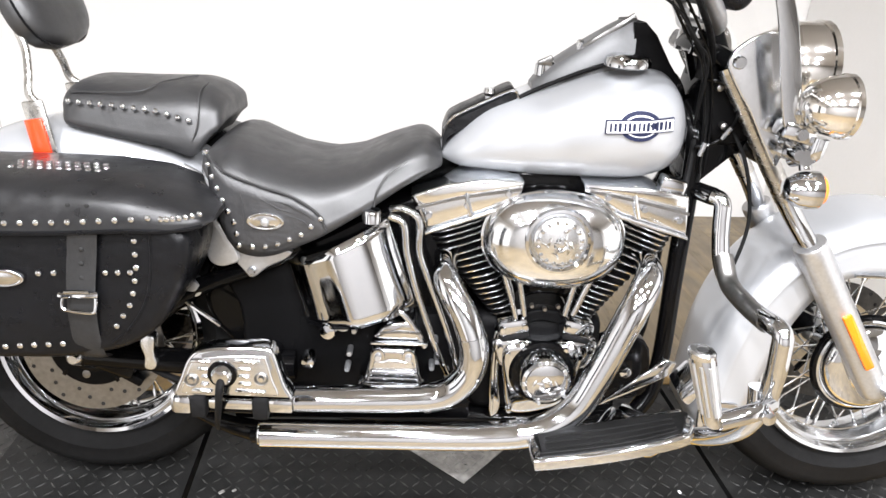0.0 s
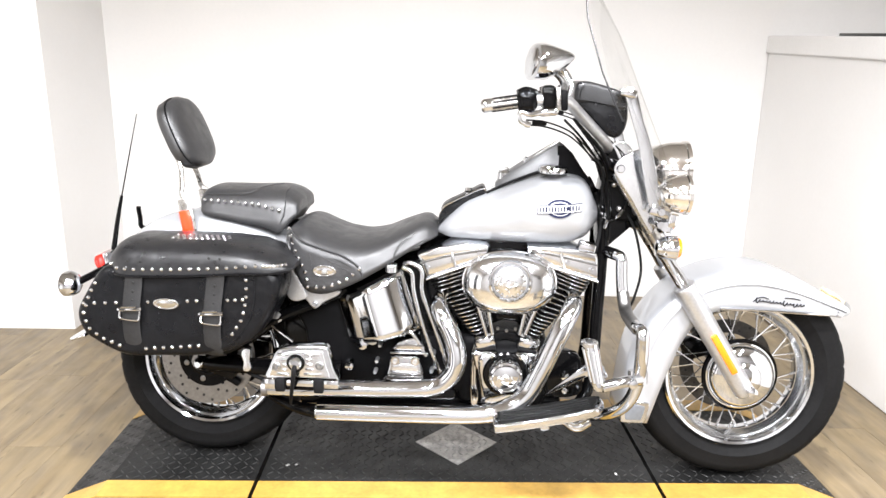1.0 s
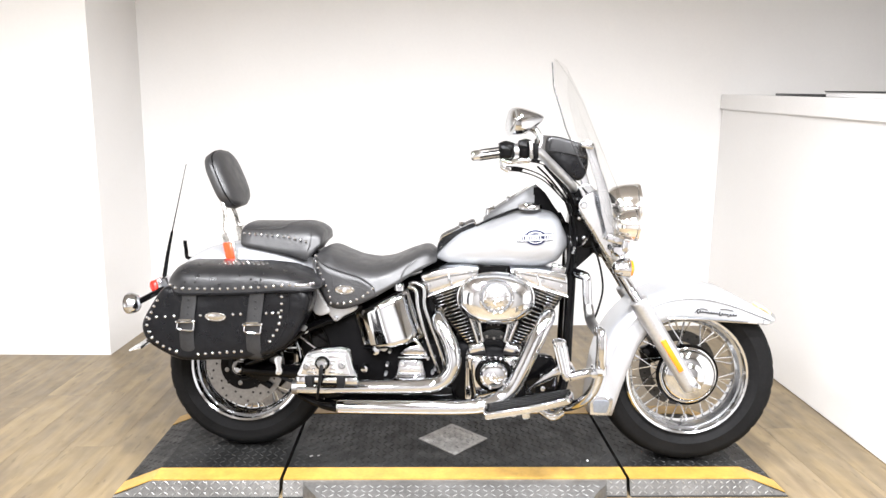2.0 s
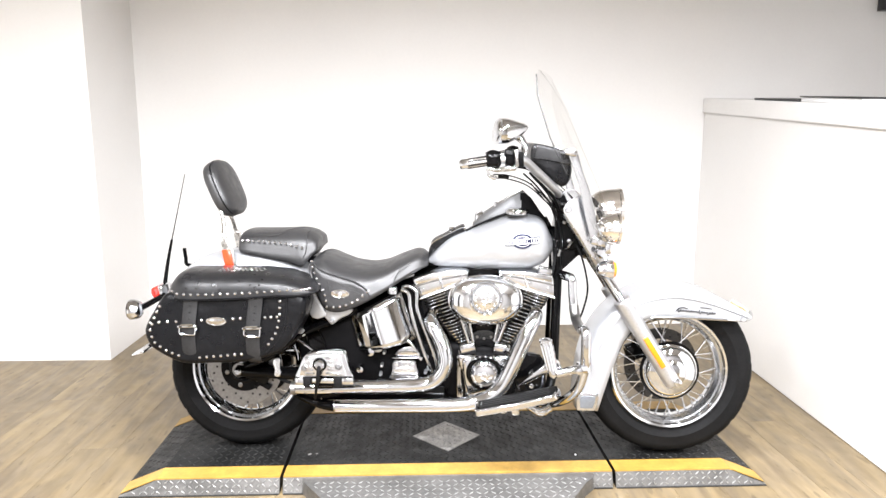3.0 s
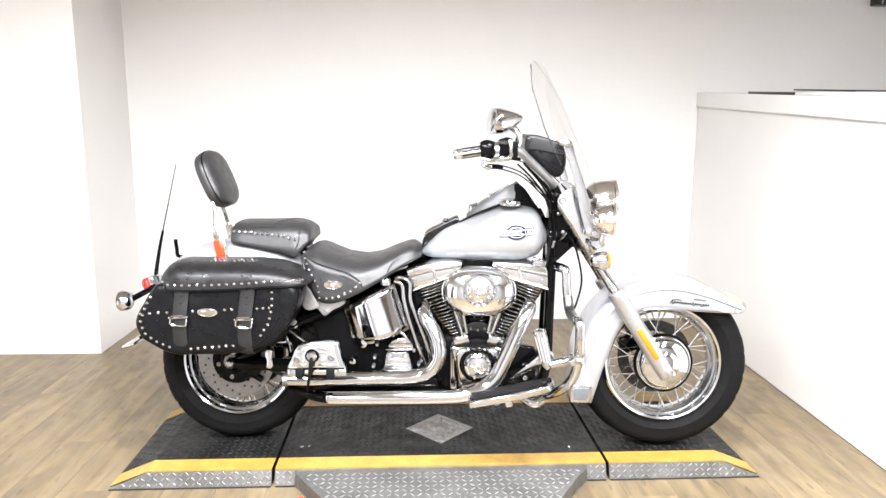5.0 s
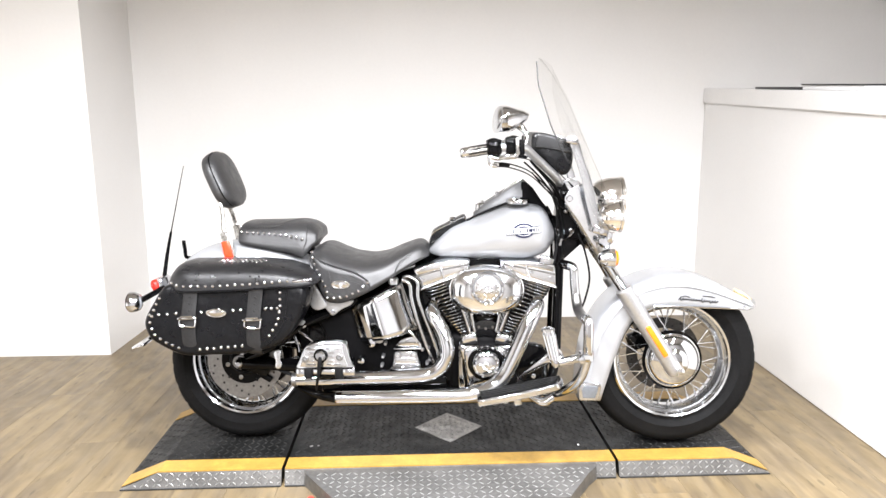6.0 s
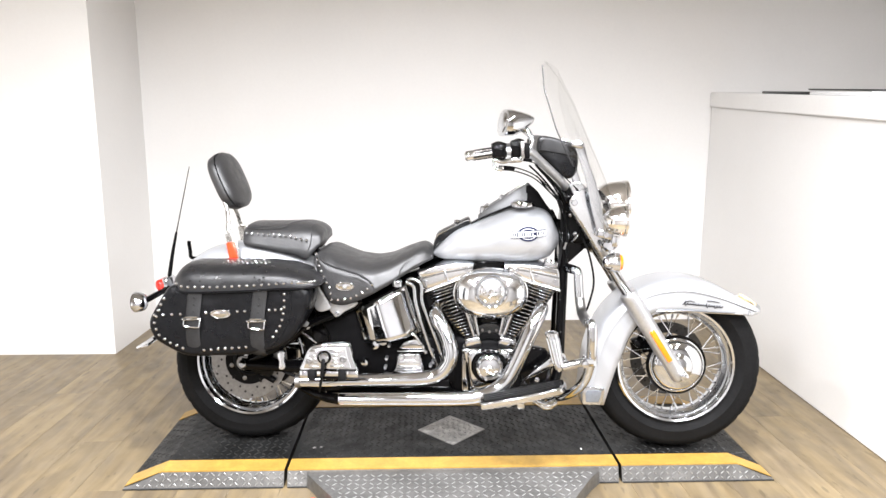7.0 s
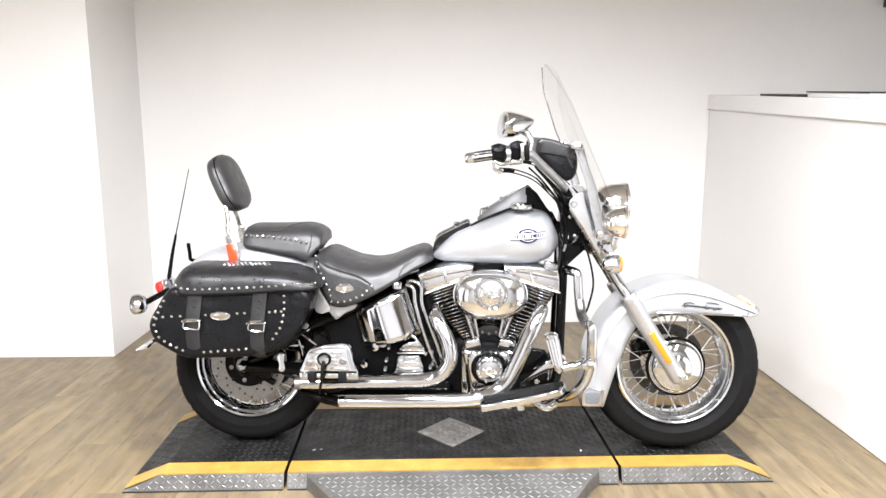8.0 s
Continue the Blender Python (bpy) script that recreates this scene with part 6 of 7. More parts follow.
part("hinge_bar", rod([(0.31, -0.326, 0.395), (0.43, -0.326, 0.395)], 0.009, segs=10), BLACK_PAINT, peg)
part("peg_arm", rod([(0.37, -0.30, 0.42), (0.38, -0.22, 0.40), (0.40, -0.12, 0.39)], 0.016, segs=10), BLACK_PAINT, peg)
part("lock_cable", rod([(0.361, -0.356, 0.470), (0.359, -0.366, 0.455), (0.354, -0.36, 0.42), (0.346, -0.345, 0.385), (0.338, -0.325, 0.355), (0.328, -0.29, 0.325)], [0.0075, 0.0065, 0.005, 0.0035], segs=8), RUBBER, peg, "black cable hanging from the bolt")

tilt = rot_y(-12.3)
board = part("rider_footboard", cushion(smooth_outline([(0.0, -0.05), (0.02, -0.062), (0.15, -0.066), (0.265, -0.054), (0.29, -0.036), (0.302, -0.008), (0.288, 0.018), (0.262, 0.024), (0.02, 0.02), (0.002, 0.01)], 4), -0.012, 0.012, 0.006, 0.004), CHROME, bike, "chrome-rimmed rider footboard", at=Matrix.Translation((0.902, -0.262, 0.292)) @ tilt.to_4x4() @ Matrix(((1, 0, 0, 0), (0, 0, 1, 0), (0, -1, 0, 0), (0, 0, 0, 1))))
part("rubber_mat", cushion(smooth_outline([(0.016, -0.043), (0.028, -0.051), (0.15, -0.055), (0.255, -0.044), (0.278, -0.028), (0.286, -0.008), (0.272, 0.01), (0.03, 0.01), (0.016, 0.002)], 4), -0.019, -0.010, 0.003, 0.002), RUBBER_MAT, board, "black rubber footboard mat")
for zz in (-0.04, -0.025, -0.01):
    part("mat_rib", rod([(0.03, -0.0192, zz), (0.14, -0.0192, zz * 1.08), (0.262, -0.0192, zz * 0.85)], 0.0026, segs=6), RUBBER_MAT, board)
part("board_bracket", rod([(1.02, -0.26, 0.30), (1.06, -0.18, 0.275), (1.10, -0.11, 0.26)], 0.013, segs=10), CHROME, bike, "footboard bracket")
part("board_foot", block((1.046, -0.235, 0.275), (0.03, 0.035, 0.04), rot_y(-12), 0.008), CHROME, bike, "chrome footboard foot")
part("board_foot", rod([(1.10, -0.20, 0.275), (1.14, -0.225, 0.262), (1.175, -0.215, 0.275)], 0.017, segs=10), CHROME, bike, "chrome footboard foot")
part("board_knob", lathe([(0.002, -0.02), (0.016, -0.018), (0.019, 0.015)], 16, centre=(1.0, -0.262, 0.292)), SATIN, bike, "steel footboard stop")
part("brake_pedal", cushion([(1.045, 0.334), (1.10, 0.383), (1.165, 0.438), (1.188, 0.432), (1.176, 0.404), (1.11, 0.366)], -0.193, -0.187, 0.002, 0.001), CHROME, bike, "chrome brake pedal arm")
part("brake_pad", block((1.182, -0.265, 0.44), (0.05, 0.08, 0.02), rot_y(-50), 0.006), CHROME, bike, "chrome brake pedal pad")

bar_bm = rod([(1.208, -0.055, 0.742), (1.232, -0.09, 0.74), (1.25, -0.11, 0.738), (1.256, -0.117, 0.728), (1.257, -0.12, 0.705), (1.26, -0.126, 0.66), (1.264, -0.14, 0.62), (1.264, -0.19, 0.598), (1.262, -0.29, 0.60), (1.259, -0.365, 0.614), (1.261, -0.386, 0.616), (1.2625, -0.395, 0.608), (1.263, -0.396, 0.59), (1.264, -0.394, 0.54), (1.262, -0.38, 0.47), (1.25, -0.345, 0.40), (1.222, -0.28, 0.335), (1.18, -0.19, 0.28), (1.13, -0.10, 0.255)], 0.0165, segs=16)
hwy = part("highway_bar", bar_bm, CHROME, bike, "bent chrome highway bar")
part("bar_wrap", rod([(1.259, -0.152, 0.64), (1.2625, -0.19, 0.60), (1.262, -0.27, 0.598), (1.26, -0.345, 0.607)], 0.0178, segs=14), STEEL, hwy)
part("bar_foot", rod([(1.2, -0.046, 0.743), (1.243, -0.102, 0.7395)], 0.0178, segs=12), BLACK_PAINT, hwy)
part("peg_clamp", rod([(1.262, -0.375, 0.505), (1.262, -0.382, 0.475)], 0.025, segs=14), CHROME, hwy, "chrome peg clamp")
part("clamp_arm", rod([(1.262, -0.40, 0.49), (1.22, -0.435, 0.50), (1.16, -0.445, 0.488)], 0.014, segs=12), CHROME, hwy)
part("clamp_screw", lathe([(0.002, -0.03), (0.011, -0.028), (0.012, 0.0)], 14, centre=(1.235, -0.425, 0.50)), CHROME, hwy)
hp = part("highway_peg", rod([(1.152, -0.44, 0.484), (1.15, -0.439, 0.494), (1.131, -0.423, 0.575), (1.127, -0.42, 0.593)], [0.014, 0.016, 0.0195, 0.019], segs=18), CHROME, bike, "upright ribbed chrome highway peg")
for k in range(9):
    a = math.tau * k / 9
    off = Vector((0.018 * math.cos(a), 0.018 * math.sin(a), 0))
    part("rubber_rib", rod([Vector((1.148, -0.4375, 0.5)) + off * 0.85, Vector((1.1295, -0.4225, 0.578)) + off * 1.06], 0.003, segs=6), SATIN, hp)
part("peg_cap", lathe([(0.007, -0.004), (0.007, 0.003), (0.018, 0.004), (0.0215, 0.001), (0.0215, -0.007)], 24, "z", (1.1265, -0.4197, 0.594), close=True), POLISHED, hp)
# A dark disc paints the shade of the hollow.
part("peg_hollow", lathe([(0.001, 0.0015), (0.008, 0.0015), (0.008, -0.004)], 16, "z", (1.1265, -0.4197, 0.596)), SHADE_DARK, hp, "dark disc standing in for the shade in the peg end")

# ---------------------------------------------------------------- front end
lamp = part("headlamp", lathe([(0.002, -0.085), (0.03, -0.082), (0.055, -0.065), (0.072, -0.04), (0.081, -0.01), (0.083, 0.02), (0.083, 0.032), (0.087, 0.034), (0.087, 0.045), (0.08, 0.048)], 44, "x", (1.398, 0, 0.975)), LIT_LAMP_CHROME, bike, "large chrome headlamp")
part("lens", lathe([(0.08, 0.045), (0.065, 0.054), (0.04, 0.06), (0.002, 0.063)], 36, "x", (1.398, 0, 0.975)), LAMP_GLASS, lamp, "clear headlamp lens")
for s in (-1, 1):
    aux = part("passing_lamp", lathe([(0.002, -0.055), (0.02, -0.052), (0.036, -0.04), (0.046, -0.02), (0.051, 0.0), (0.052, 0.012), (0.055, 0.014), (0.055, 0.022), (0.05, 0.025)], 36, "x", (1.378, s * 0.195, 0.935)), LIT_LAMP_CHROME, bike, "chrome passing lamp")
    part("lens", lathe([(0.05, 0.023), (0.04, 0.03), (0.02, 0.035), (0.002, 0.037)], 30, "x", (1.378, s * 0.195, 0.935)), LAMP_GLASS, aux, "clear passing lamp lens")
    part("lamp_foot", rod([(1.37, s * 0.195, 0.88), (1.365, s * 0.19, 0.85), (1.35, s * 0.15, 0.83)], 0.014, segs=12), CHROME, aux)
    ind = part("front_indicator", lathe([(0.002, -0.04), (0.018, -0.036), (0.03, -0.018), (0.034, 0.004), (0.034, 0.018), (0.03, 0.02)], 28, "x", (1.368, s * 0.185, 0.785)), CHROME, bike, "chrome front indicator")
    part("lens", lathe([(0.031, 0.018), (0.026, 0.028), (0.012, 0.034), (0.002, 0.035)], 24, "x", (1.368, s * 0.185, 0.785)), AMBER, ind, "amber indicator lens")
    part("stalk", rod([(1.36, s * 0.185, 0.82), (1.355, s * 0.17, 0.85), (1.345, s * 0.12, 0.86)], 0.011, segs=10), CHROME, ind)
part("lamp_bar", rod([(1.35, -0.2, 0.845), (1.35, -0.1, 0.835), (1.345, 0, 0.832), (1.35, 0.1, 0.835), (1.35, 0.2, 0.845)], 0.014, segs=12), CHROME, bike, "chrome lamp bar")
for s in (-1, 1):
    part("fork_shroud", cushion(smooth_outline([(1.212, 0.988), (1.223, 1.016), (1.256, 1.04), (1.287, 1.045), (1.32, 1.015), (1.331, 0.952), (1.336, 0.88), (1.338, 0.83), (1.327, 0.812), (1.296, 0.857), (1.266, 0.906), (1.237, 0.945)], 4), -0.138 if s < 0 else 0.130, -0.130 if s < 0 else 0.138, 0.003, 0.002), RIM_METAL, bike, "smooth silver fork shroud")
    bolt(bike, (1.229, s * 0.139, 0.993), 0.012, 0.008, CHROME, "shroud_knob")
part("lamp_bracket", block((1.335, -0.17, 0.885), (0.06, 0.05, 0.03), rot_y(15), 0.006), CHROME, bike, "chrome lamp bracket")
for z in (0.85, 0.885, 0.92):
    bolt(bike, (1.335, -0.185, z), 0.012, 0.016, CHROME, "lamp_bolt")
part("upper_clamp", block((1.21, 0, 1.0), (0.07, 0.19, 0.035), rot_y(25), 0.01), BLACK_PAINT, bike, "black upper fork clamp")
part("lower_clamp", block((1.325, 0, 0.82), (0.07, 0.15, 0.035), rot_y(25), 0.01), BLACK_PAINT, bike, "black lower fork clamp")

# handlebar and controls; the far-side ones are shifted forward to fit the camera's view
def nudge(ob, d):
    if ob.matrix_basis == Matrix():
        for v in ob.data.vertices:
            v.co += d
        for child in ob.children:
            nudge(child, d)
    else:
        ob.matrix_basis = Matrix.Translation(d) @ ob.matrix_basis


hbar = part("handlebar", rod([(0.86, -0.375, 1.165), (0.95, -0.368, 1.178), (1.03, -0.35, 1.182), (1.058, -0.32, 1.17), (1.09, -0.26, 1.144), (1.138, -0.19, 1.104), (1.183, -0.13, 1.064), (1.20, -0.08, 1.044), (1.202, 0, 1.038), (1.20, 0.08, 1.04), (1.21, 0.14, 1.06), (1.2, 0.20, 1.108), (1.188, 0.26, 1.148), (1.175, 0.31, 1.172), (1.14, 0.35, 1.182), (1.065, 0.368, 1.178), (0.975, 0.375, 1.165)], 0.0145, segs=14), SATIN, bike, "wide satin chrome handlebar")
for s in (-1, 1):
    grip = part("grip", rod([(0.852, s * 0.376, 1.164), (0.86, s * 0.375, 1.165), (0.958, s * 0.367, 1.18)], [0.0155, 0.0168, 0.0165], segs=18), BRUSHED, hbar, "chrome hand grip with black rubber strips")
    for k in range(8):
        a = math.tau * k / 8 + 0.4
        o = Vector((0, 0.0153 * math.cos(a), 0.0153 * math.sin(a)))
        part("grip_band", rod([Vector((0.866, s * 0.375, 1.166)) + o, Vector((0.952, s * 0.368, 1.1795)) + o], 0.003, segs=8), RUBBER, grip)
    part("grip_cap", rod([(0.838, s * 0.378, 1.162), (0.845, s * 0.377, 1.163), (0.862, s * 0.375, 1.1655)], [0.011, 0.0165, 0.017], segs=18), CHROME, grip, "chrome grip end cap")
    ctrl = part("switch_housing", block((0.947, s * 0.37, 1.178), (0.05, 0.05, 0.056), rot_y(-8), 0.018, 3), BLACK_PAINT, bike, "black switch housing")
    part("brake_reservoir", block((1.0, s * 0.356, 1.186), (0.034, 0.05, 0.058), rot_y(-6), 0.01), BLACK_PAINT, ctrl)
    part("lever_bracket", block((1.0225, s * 0.35, 1.184), (0.011, 0.054, 0.054), rot_y(-4), 0.003), BRUSHED, ctrl, "dull silver lever bracket")
    part("bracket_back", block((1.037, s * 0.345, 1.18), (0.018, 0.05, 0.05), rot_y(-4), 0.006), BLACK_CRINKLE, ctrl)
    part("cable_barrel", rod([(0.968, s * 0.335, 1.124), (1.0, s * 0.31, 1.121)], 0.0055, segs=10), RUBBER, ctrl, "black cable adjuster")
    part("lever_knob", rod([(0.944, s * 0.392, 1.124), (0.957, s * 0.392, 1.121)], [0.008, 0.007], segs=12), CHROME, ctrl, "chrome lever end")
    part("housing_cap", rod([(0.926, s * 0.375, 1.193), (0.945, s * 0.37, 1.2), (0.968, s * 0.365, 1.194)], 0.011, segs=10), BLACK_PAINT, ctrl)
    part("lever", rod([(1.02, s * 0.36, 1.156), (0.985, s * 0.378, 1.152), (0.955, s * 0.39, 1.146), (0.936, s * 0.394, 1.152), (0.929, s * 0.394, 1.145), (0.933, s * 0.393, 1.13), (0.946, s * 0.392, 1.123)], [0.01, 0.008, 0.007, 0.006, 0.005, 0.005, 0.006], segs=10), CHROME, ctrl, "chrome hand lever")
    part("lever_clamp", block((1.0, s * 0.36, 1.152), (0.045, 0.026, 0.02), rot_y(-6), 0.006), CHROME, ctrl)
    stem = part("mirror_stem", rod([(1.05, s * 0.34, 1.19), (1.055, s * 0.335, 1.215), (1.042, s * 0.325, 1.238), (1.025, s * 0.315, 1.254)], [0.0075, 0.0085, 0.011, 0.013], segs=12), CHROME, bike, "chrome mirror stem")
    bm = bmesh.new()
    loops = []
    cm = Vector((1.01, s * 0.31, 1.262))
    turn = Matrix.Rotation(radians(8), 3, "Z") @ rot_y(8)
    for x, f, mid, hz in ((-0.052, 0.93, 0.0, 0.041), (-0.05, 1.0, 0.0, 0.044), (-0.036, 1.0, 0.002, 0.044), (-0.016, 0.9, 0.004, 0.041), (0.006, 0.74, 0.009, 0.033), (0.026, 0.52, 0.017, 0.022), (0.042, 0.3, 0.0235, 0.0115), (0.05, 0.1, 0.027, 0.004)):
        loops.append([cm + turn @ Vector((x, 0.085 * f * math.copysign(abs(math.cos(a)) ** 0.8, math.cos(a)), mid + hz * math.copysign(abs(math.sin(a)) ** 0.7, math.sin(a)))) for a in (math.tau * k / 28 for k in range(28))])
    rings(bm, loops)
    mir = part("mirror", bm, CHROME, bike, "chrome teardrop mirror shell")
    part("mirror_glass", lathe([(0.001, -0.0005), (0.95, 0.0), (0.97, 0.002), (0.97, 0.004)], 30, "x"), CHROME, mir, "mirror glass", at=Matrix.Translation(cm + turn @ Vector((-0.0545, 0, 0))) @ turn.to_4x4() @ Matrix.Diagonal((1, 0.077, 0.038, 1)))
    for k, (dy, dz) in enumerate(((0.0, 0.0), (0.02, -0.012))):
        part("control_cable", rod([(0.95, s * 0.35, 1.131 + dz), (0.995, s * 0.31, 1.126 + dz), (1.05, s * 0.25, 1.108 + dz), (1.09, s * (0.2 + dy * 0.5), 1.085 + dz), (1.14, s * (0.14 + dy), 1.04 + dz), (1.183, s * (0.10 + dy), 0.985), (1.195, s * 0.07, 0.87)], 0.0023, segs=7), RUBBER, ctrl, "thin black control cable")
    # The far side moves until the near side hides it from the camera.
    if s > 0:
        for o in (grip, ctrl, stem, mir):
            nudge(o, Vector((0.115 if o in (grip, ctrl) else 0.055, 0, 0)))
    part("riser", rod([(1.19, s * 0.045, 0.99), (1.202, s * 0.045, 1.045)], 0.018, segs=12), CHROME, hbar)

# windshield with its braces and pouch
def shield_point(v, u):
    """v from the bottom (0) to the top (1), u across from -1 to 1."""
    half = 0.165 + 0.085 * math.sin(math.pi * min(1.0, 0.15 + v * 0.75))
    z = 0.885 + (0.607 - 0.075 * abs(u) ** 2.6 + 0.045 * max(0.0, abs(u) - 0.55) / 0.45) * v
    mid = ease([(0.88, 1.43), (0.95, 1.405), (1.038, 1.37), (1.203, 1.293), (1.348, 1.226), (1.43, 1.174), (1.47, 1.142), (1.5, 1.113)], z)
    edge = ease([(0.88, 1.335), (1.047, 1.249), (1.151, 1.19), (1.246, 1.144), (1.385, 1.101), (1.439, 1.098), (1.5, 1.094)], z)
    return Vector((mid - (mid - edge) * abs(u) ** 2 + 0.1 * max(0.0, u), half * u, z))


bm = bmesh.new()
rings(bm, [[shield_point(v / 22, u / 12) for u in range(-12, 13)] for v in range(23)], closed=False)
shield = part("windshield", bm, SHIELD, bike, "tall clear curved windshield")
shield.visible_shadow = False
bm = bmesh.new()
tube(bm, [shield_point(0.42 + 0.58 * k / 16, -1) for k in range(17)], 0.0022, segs=5, n=1)
part("shield_edge", bm, PLASTIC_BLACK, shield, "dark polished edge of the sheet")
for s in (-1, 1):
    part("shield_brace", cushion(smooth_outline([(1.214, 1.205), (1.243, 1.205), (1.268, 1.13), (1.296, 1.06), (1.322, 0.96), (1.335, 0.89), (1.31, 0.885), (1.286, 0.96), (1.262, 1.06), (1.238, 1.13)], 3), s * 0.186 - 0.003, s * 0.186 + 0.003, 0.002, 0.002), CHROME, shield, "flat chrome windshield brace")
    part("brace_clip", block((1.222, s * 0.192, 1.198), (0.045, 0.03, 0.022), rot_y(10), 0.006), CHROME, shield)
pouch = part("windshield_pouch", cushion(smooth_outline([(1.09, 1.165), (1.088, 1.2), (1.096, 1.218), (1.12, 1.222), (1.165, 1.212), (1.21, 1.196), (1.23, 1.17), (1.234, 1.125), (1.222, 1.088), (1.196, 1.078), (1.155, 1.108), (1.115, 1.142)], 5), -0.165, 0.165, 0.016, 0.016), LEATHER, bike, "black leather windshield pouch")
part("pouch_flap", cushion(smooth_outline([(1.089, 1.172), (1.086, 1.2), (1.094, 1.222), (1.12, 1.226), (1.168, 1.215), (1.212, 1.199), (1.228, 1.172), (1.226, 1.152), (1.19, 1.158), (1.14, 1.172), (1.11, 1.168)], 5), -0.172, 0.172, 0.012, 0.012, steps=6), SHEEN_LEATHER, pouch, "black pouch flap")
part("pouch_binding", rod([(1.1, -0.1705, 1.175), (1.102, -0.1715, 1.2), (1.112, -0.1705, 1.215)], 0.0022, segs=6), LEATHER, pouch)
part("hose", rod([(1.27, -0.07, 0.86), (1.295, -0.10, 0.80), (1.315, -0.11, 0.70), (1.30, -0.12, 0.62), (1.285, -0.115, 0.575)], 0.0038, segs=8), RUBBER, bike, "black front brake hose")
part("wiring", rod([(1.06, -0.2, 1.125), (1.10, -0.16, 1.09), (1.145, -0.11, 1.042), (1.19, -0.085, 0.98), (1.208, -0.08, 0.92), (1.215, -0.08, 0.86), (1.215, -0.08, 0.76)], 0.0034, segs=8), RUBBER, bike, "black wiring loom")
part("wire_sleeve", rod([(1.075, -0.27, 1.132), (1.1, -0.232, 1.108), (1.138, -0.18, 1.074), (1.178, -0.122, 1.034), (1.205, -0.085, 0.985)], [0.004, 0.0055, 0.006, 0.0065, 0.006], segs=10), BLACK_CRINKLE, bike, "thin black tube under the handlebar")
part("ignition_wire", rod([(1.13, -0.10, 0.76), (1.17, -0.12, 0.74), (1.19, -0.09, 0.78), (1.20, -0.07, 0.84)], 0.006, segs=8), RUBBER, bike)
part("cable_clip", rod([(1.212, -0.094, 0.84), (1.205, -0.094, 0.815)], 0.005, segs=8), CHROME, bike, "small chrome cable clip")
part("neck_bolt", lathe([(0.002, -0.016), (0.007, -0.014), (0.008, 0.01)], 12, centre=(1.245, -0.075, 0.87)), STEEL, bike, "steel neck bolt")
part("neck_bolt", lathe([(0.002, -0.016), (0.006, -0.014), (0.007, 0.01)], 12, centre=(1.225, -0.075, 0.94)), STEEL, bike, "steel neck bolt")
for dx, dz in ((0.012, -0.004), (-0.01, -0.012)):
    part("control_hose", rod([(1.10 + dx, -0.16, 1.10 + dz), (1.148 + dx, -0.12, 1.045 + dz), (1.188 + dx * 0.7, -0.1, 0.98), (1.21 + dx * 0.6, -0.09, 0.88), (1.215 + dx * 0.4, -0.092, 0.78)], 0.0026, segs=8), BLACK_PAINT, bike, "glossy black control hose")
part("throttle_cable", rod([(1.2, -0.084, 0.955), (1.236, -0.094, 0.945), (1.262, -0.096, 0.905), (1.252, -0.094, 0.862), (1.226, -0.09, 0.838), (1.196, -0.088, 0.83)], 0.0042, segs=8), BLACK_PAINT, bike, "looped black throttle cable")
part("cable_end", rod([(1.252, -0.1, 0.872), (1.238, -0.098, 0.85)], 0.0052, segs=8), CHROME, bike, "small chrome cable end")
part("horn_bracket", block((1.155, -0.11, 0.762), (0.05, 0.03, 0.03), rot_y(15), 0.006), CHROME, bike, "chrome tank bracket")

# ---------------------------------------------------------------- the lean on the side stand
# The machine leans away onto its stand, the rear more to fit the camera's view: what is higher stands further back.
# The tables above are drawn for the upright plane; scaling about (0.843, 1.248) keeps them fitted to the camera's view.
LEAN_SLOPE, STAND_OUT, VIEW_GROWTH = 0.115, -0.08, 0.41


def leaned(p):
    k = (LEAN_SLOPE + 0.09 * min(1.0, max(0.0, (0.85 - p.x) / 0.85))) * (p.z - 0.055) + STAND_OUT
    s = 1 + VIEW_GROWTH * k
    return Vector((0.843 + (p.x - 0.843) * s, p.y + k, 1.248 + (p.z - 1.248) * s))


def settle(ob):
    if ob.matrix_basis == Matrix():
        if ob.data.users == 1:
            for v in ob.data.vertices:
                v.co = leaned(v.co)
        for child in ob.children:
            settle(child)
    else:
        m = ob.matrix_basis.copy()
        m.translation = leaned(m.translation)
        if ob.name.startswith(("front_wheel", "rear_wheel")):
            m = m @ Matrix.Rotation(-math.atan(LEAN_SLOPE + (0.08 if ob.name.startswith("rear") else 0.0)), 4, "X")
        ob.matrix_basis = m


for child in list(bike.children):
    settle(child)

# ---------------------------------------------------------------- things on the ledge
def ledge_spot(x, y):
    return Matrix.Translation((x + EAST_SKEW * y, y, LEDGE(y) + 0.001)) @ Matrix.Rotation(math.atan(0.0625), 4, "X")


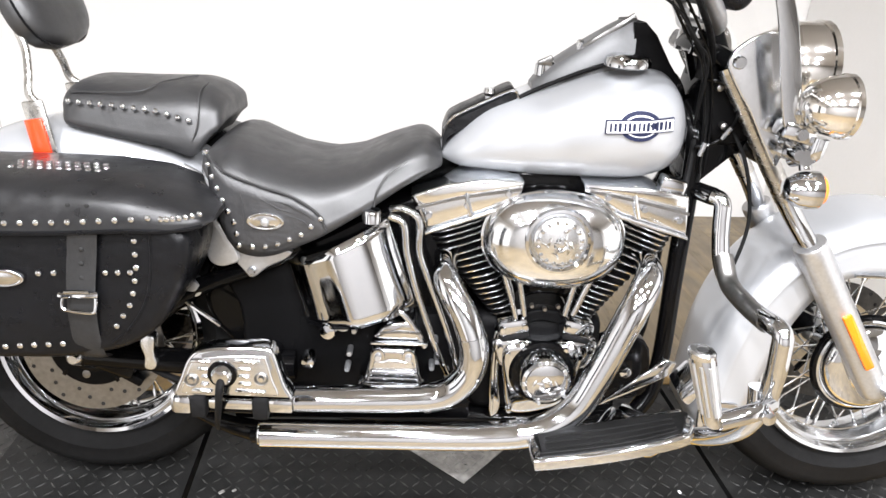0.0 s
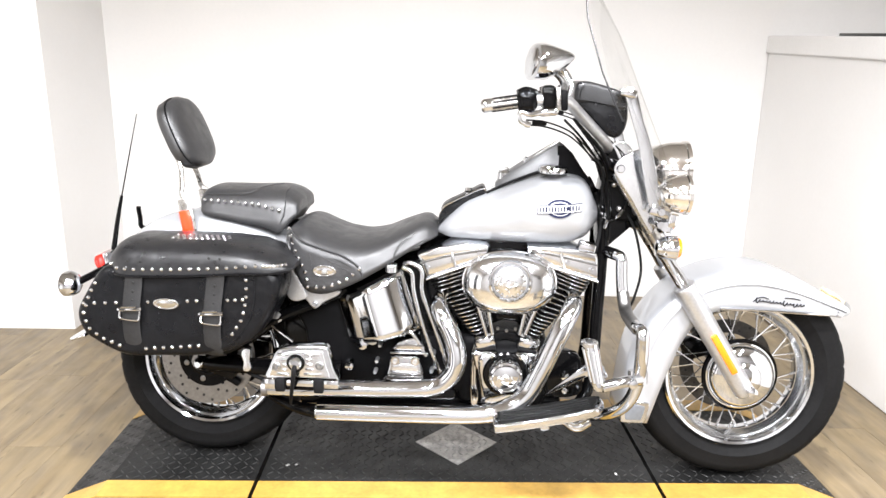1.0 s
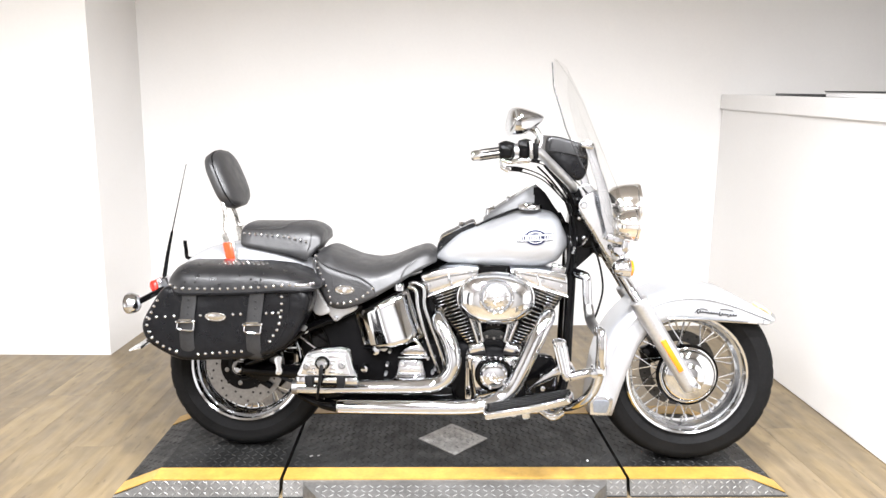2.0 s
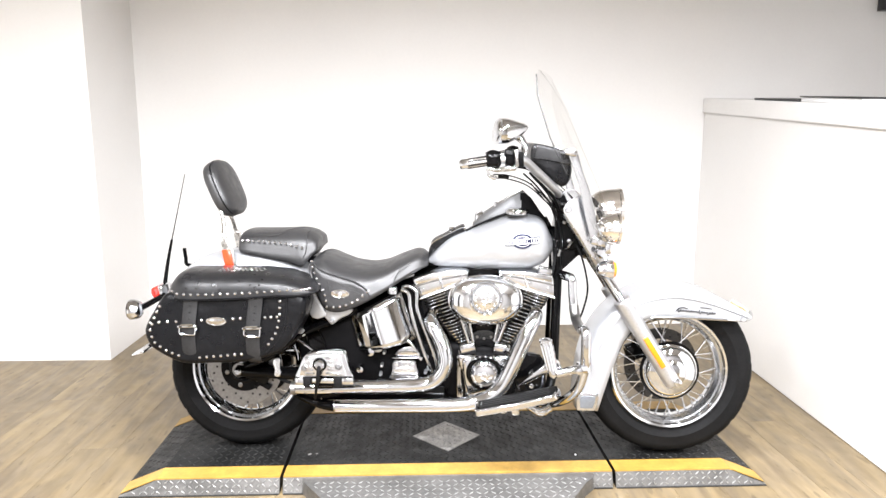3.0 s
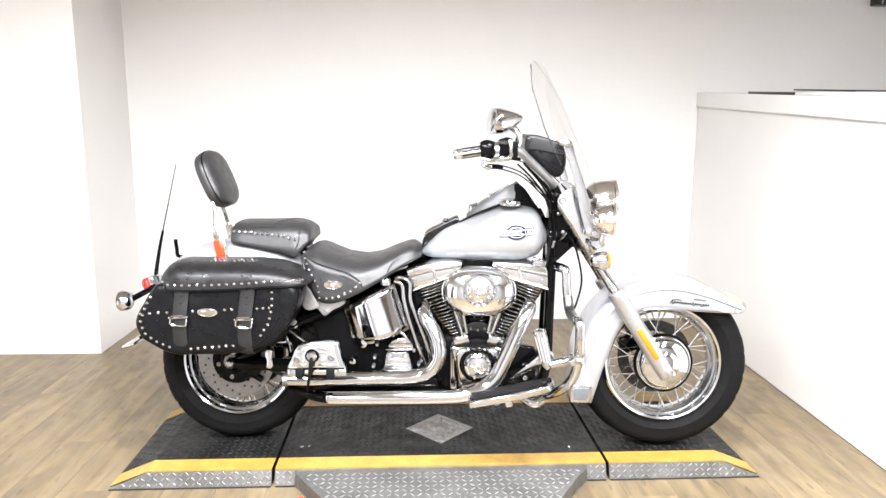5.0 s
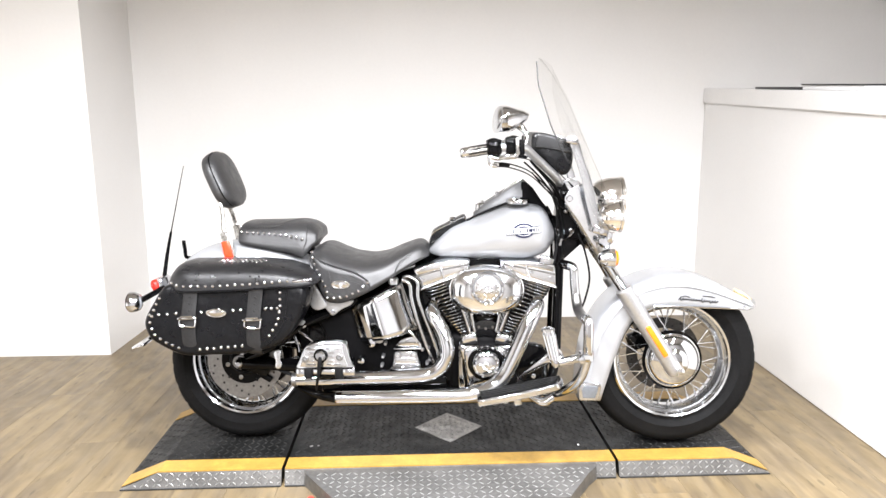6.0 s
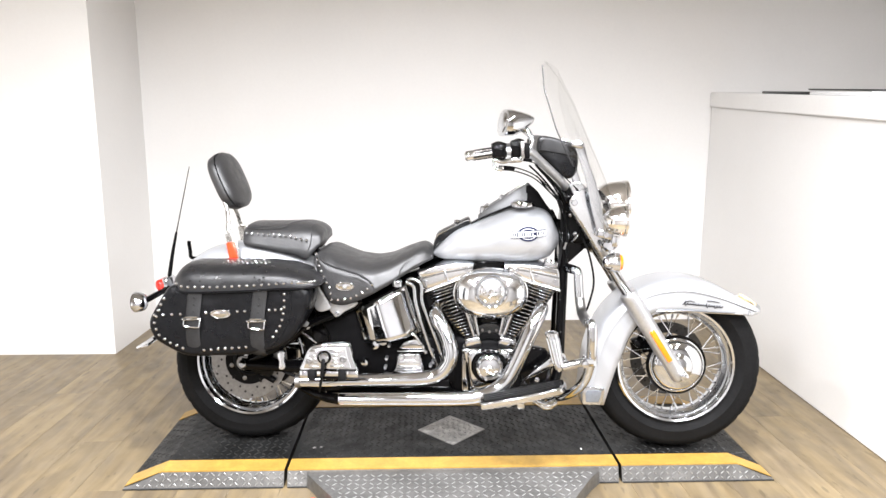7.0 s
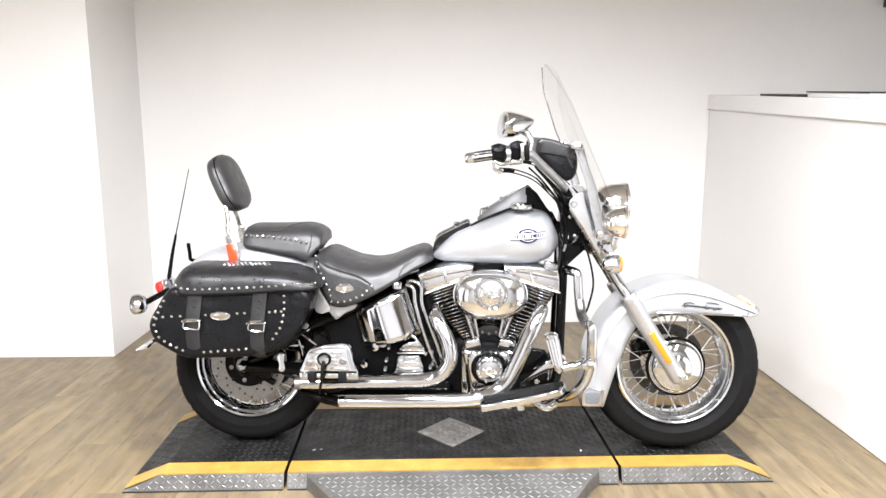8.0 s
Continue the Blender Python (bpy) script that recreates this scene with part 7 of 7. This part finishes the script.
tray = empty("flat_tray", "shallow pale tray with a dark rim on the white ledge", "tray", at=ledge_spot(2.555, 0.33))
part("tray_body", block((0, 0, 0.011), (0.2, 0.44, 0.022), None, 0.004), LAMP_BODY, tray)
part("tray_rim", block((0, 0, 0.0245), (0.21, 0.45, 0.006), None, 0.002), PLASTIC_BLACK, tray, "dark flat rim")
board = empty("flat_board", "thin black board lying on the white ledge", "board", at=ledge_spot(2.565, 0.80))
part("board_sheet", block((0, 0, 0.006), (0.22, 0.46, 0.012), None, 0.003), PLASTIC_BLACK, board)
part("board_clip", block((-0.06, -0.21, 0.018), (0.07, 0.03, 0.014), None, 0.004), LAMP_BODY, board, "pale clip")

# ---------------------------------------------------------------- on the far wall
monitor = empty("wall_monitor", "black flat monitor hung high on the white wall", "monitor", at=Matrix.Translation((3.95, 1.66, 2.235)))
part("case", block((0, 0.022, 0), (0.76, 0.07, 0.43), None, 0.006), PLASTIC_BLACK, monitor)
part("screen", block((0.01, -0.016, 0.004), (0.68, 0.008, 0.39), None, 0.002), BLACK_PAINT, monitor, "dark glossy screen")
part("bezel_strip", block((-0.348, -0.0165, 0.0), (0.006, 0.009, 0.42), None, 0.0015), SATIN, monitor, "thin silver bezel strip")

# ---------------------------------------------------------------- floor planks
PLANK_W, PLANK_L = 0.178, 1.22
plank_mesh = bpy.data.meshes.new("plank")
bm = block((0, 0, -0.004), (PLANK_W - 0.0006, PLANK_L - 0.0006, 0.008), None, 0.0003, 1)
bm.to_mesh(plank_mesh)
bm.free()
plank_mesh.materials.append(PLANK)
rng = random.Random(4)
x = LEFT_X - 0.02 + PLANK_W / 2
while x < UPPER_X:
    end = BACK_Y if x < RIGHT_X + 0.05 else -1.6
    y = REAR_Y - PLANK_L * rng.random()
    while y < end:
        low, high = max(y, REAR_Y), min(y + PLANK_L, end)
        if high - low > 0.02:
            link("plank", plank_mesh, FLOOR_BASE, smooth=False, at=Matrix.Translation((x, (low + high) / 2, 0)) @ Matrix.Diagonal((1, (high - low) / PLANK_L, 1, 1)))
        y += PLANK_L
    x += PLANK_W
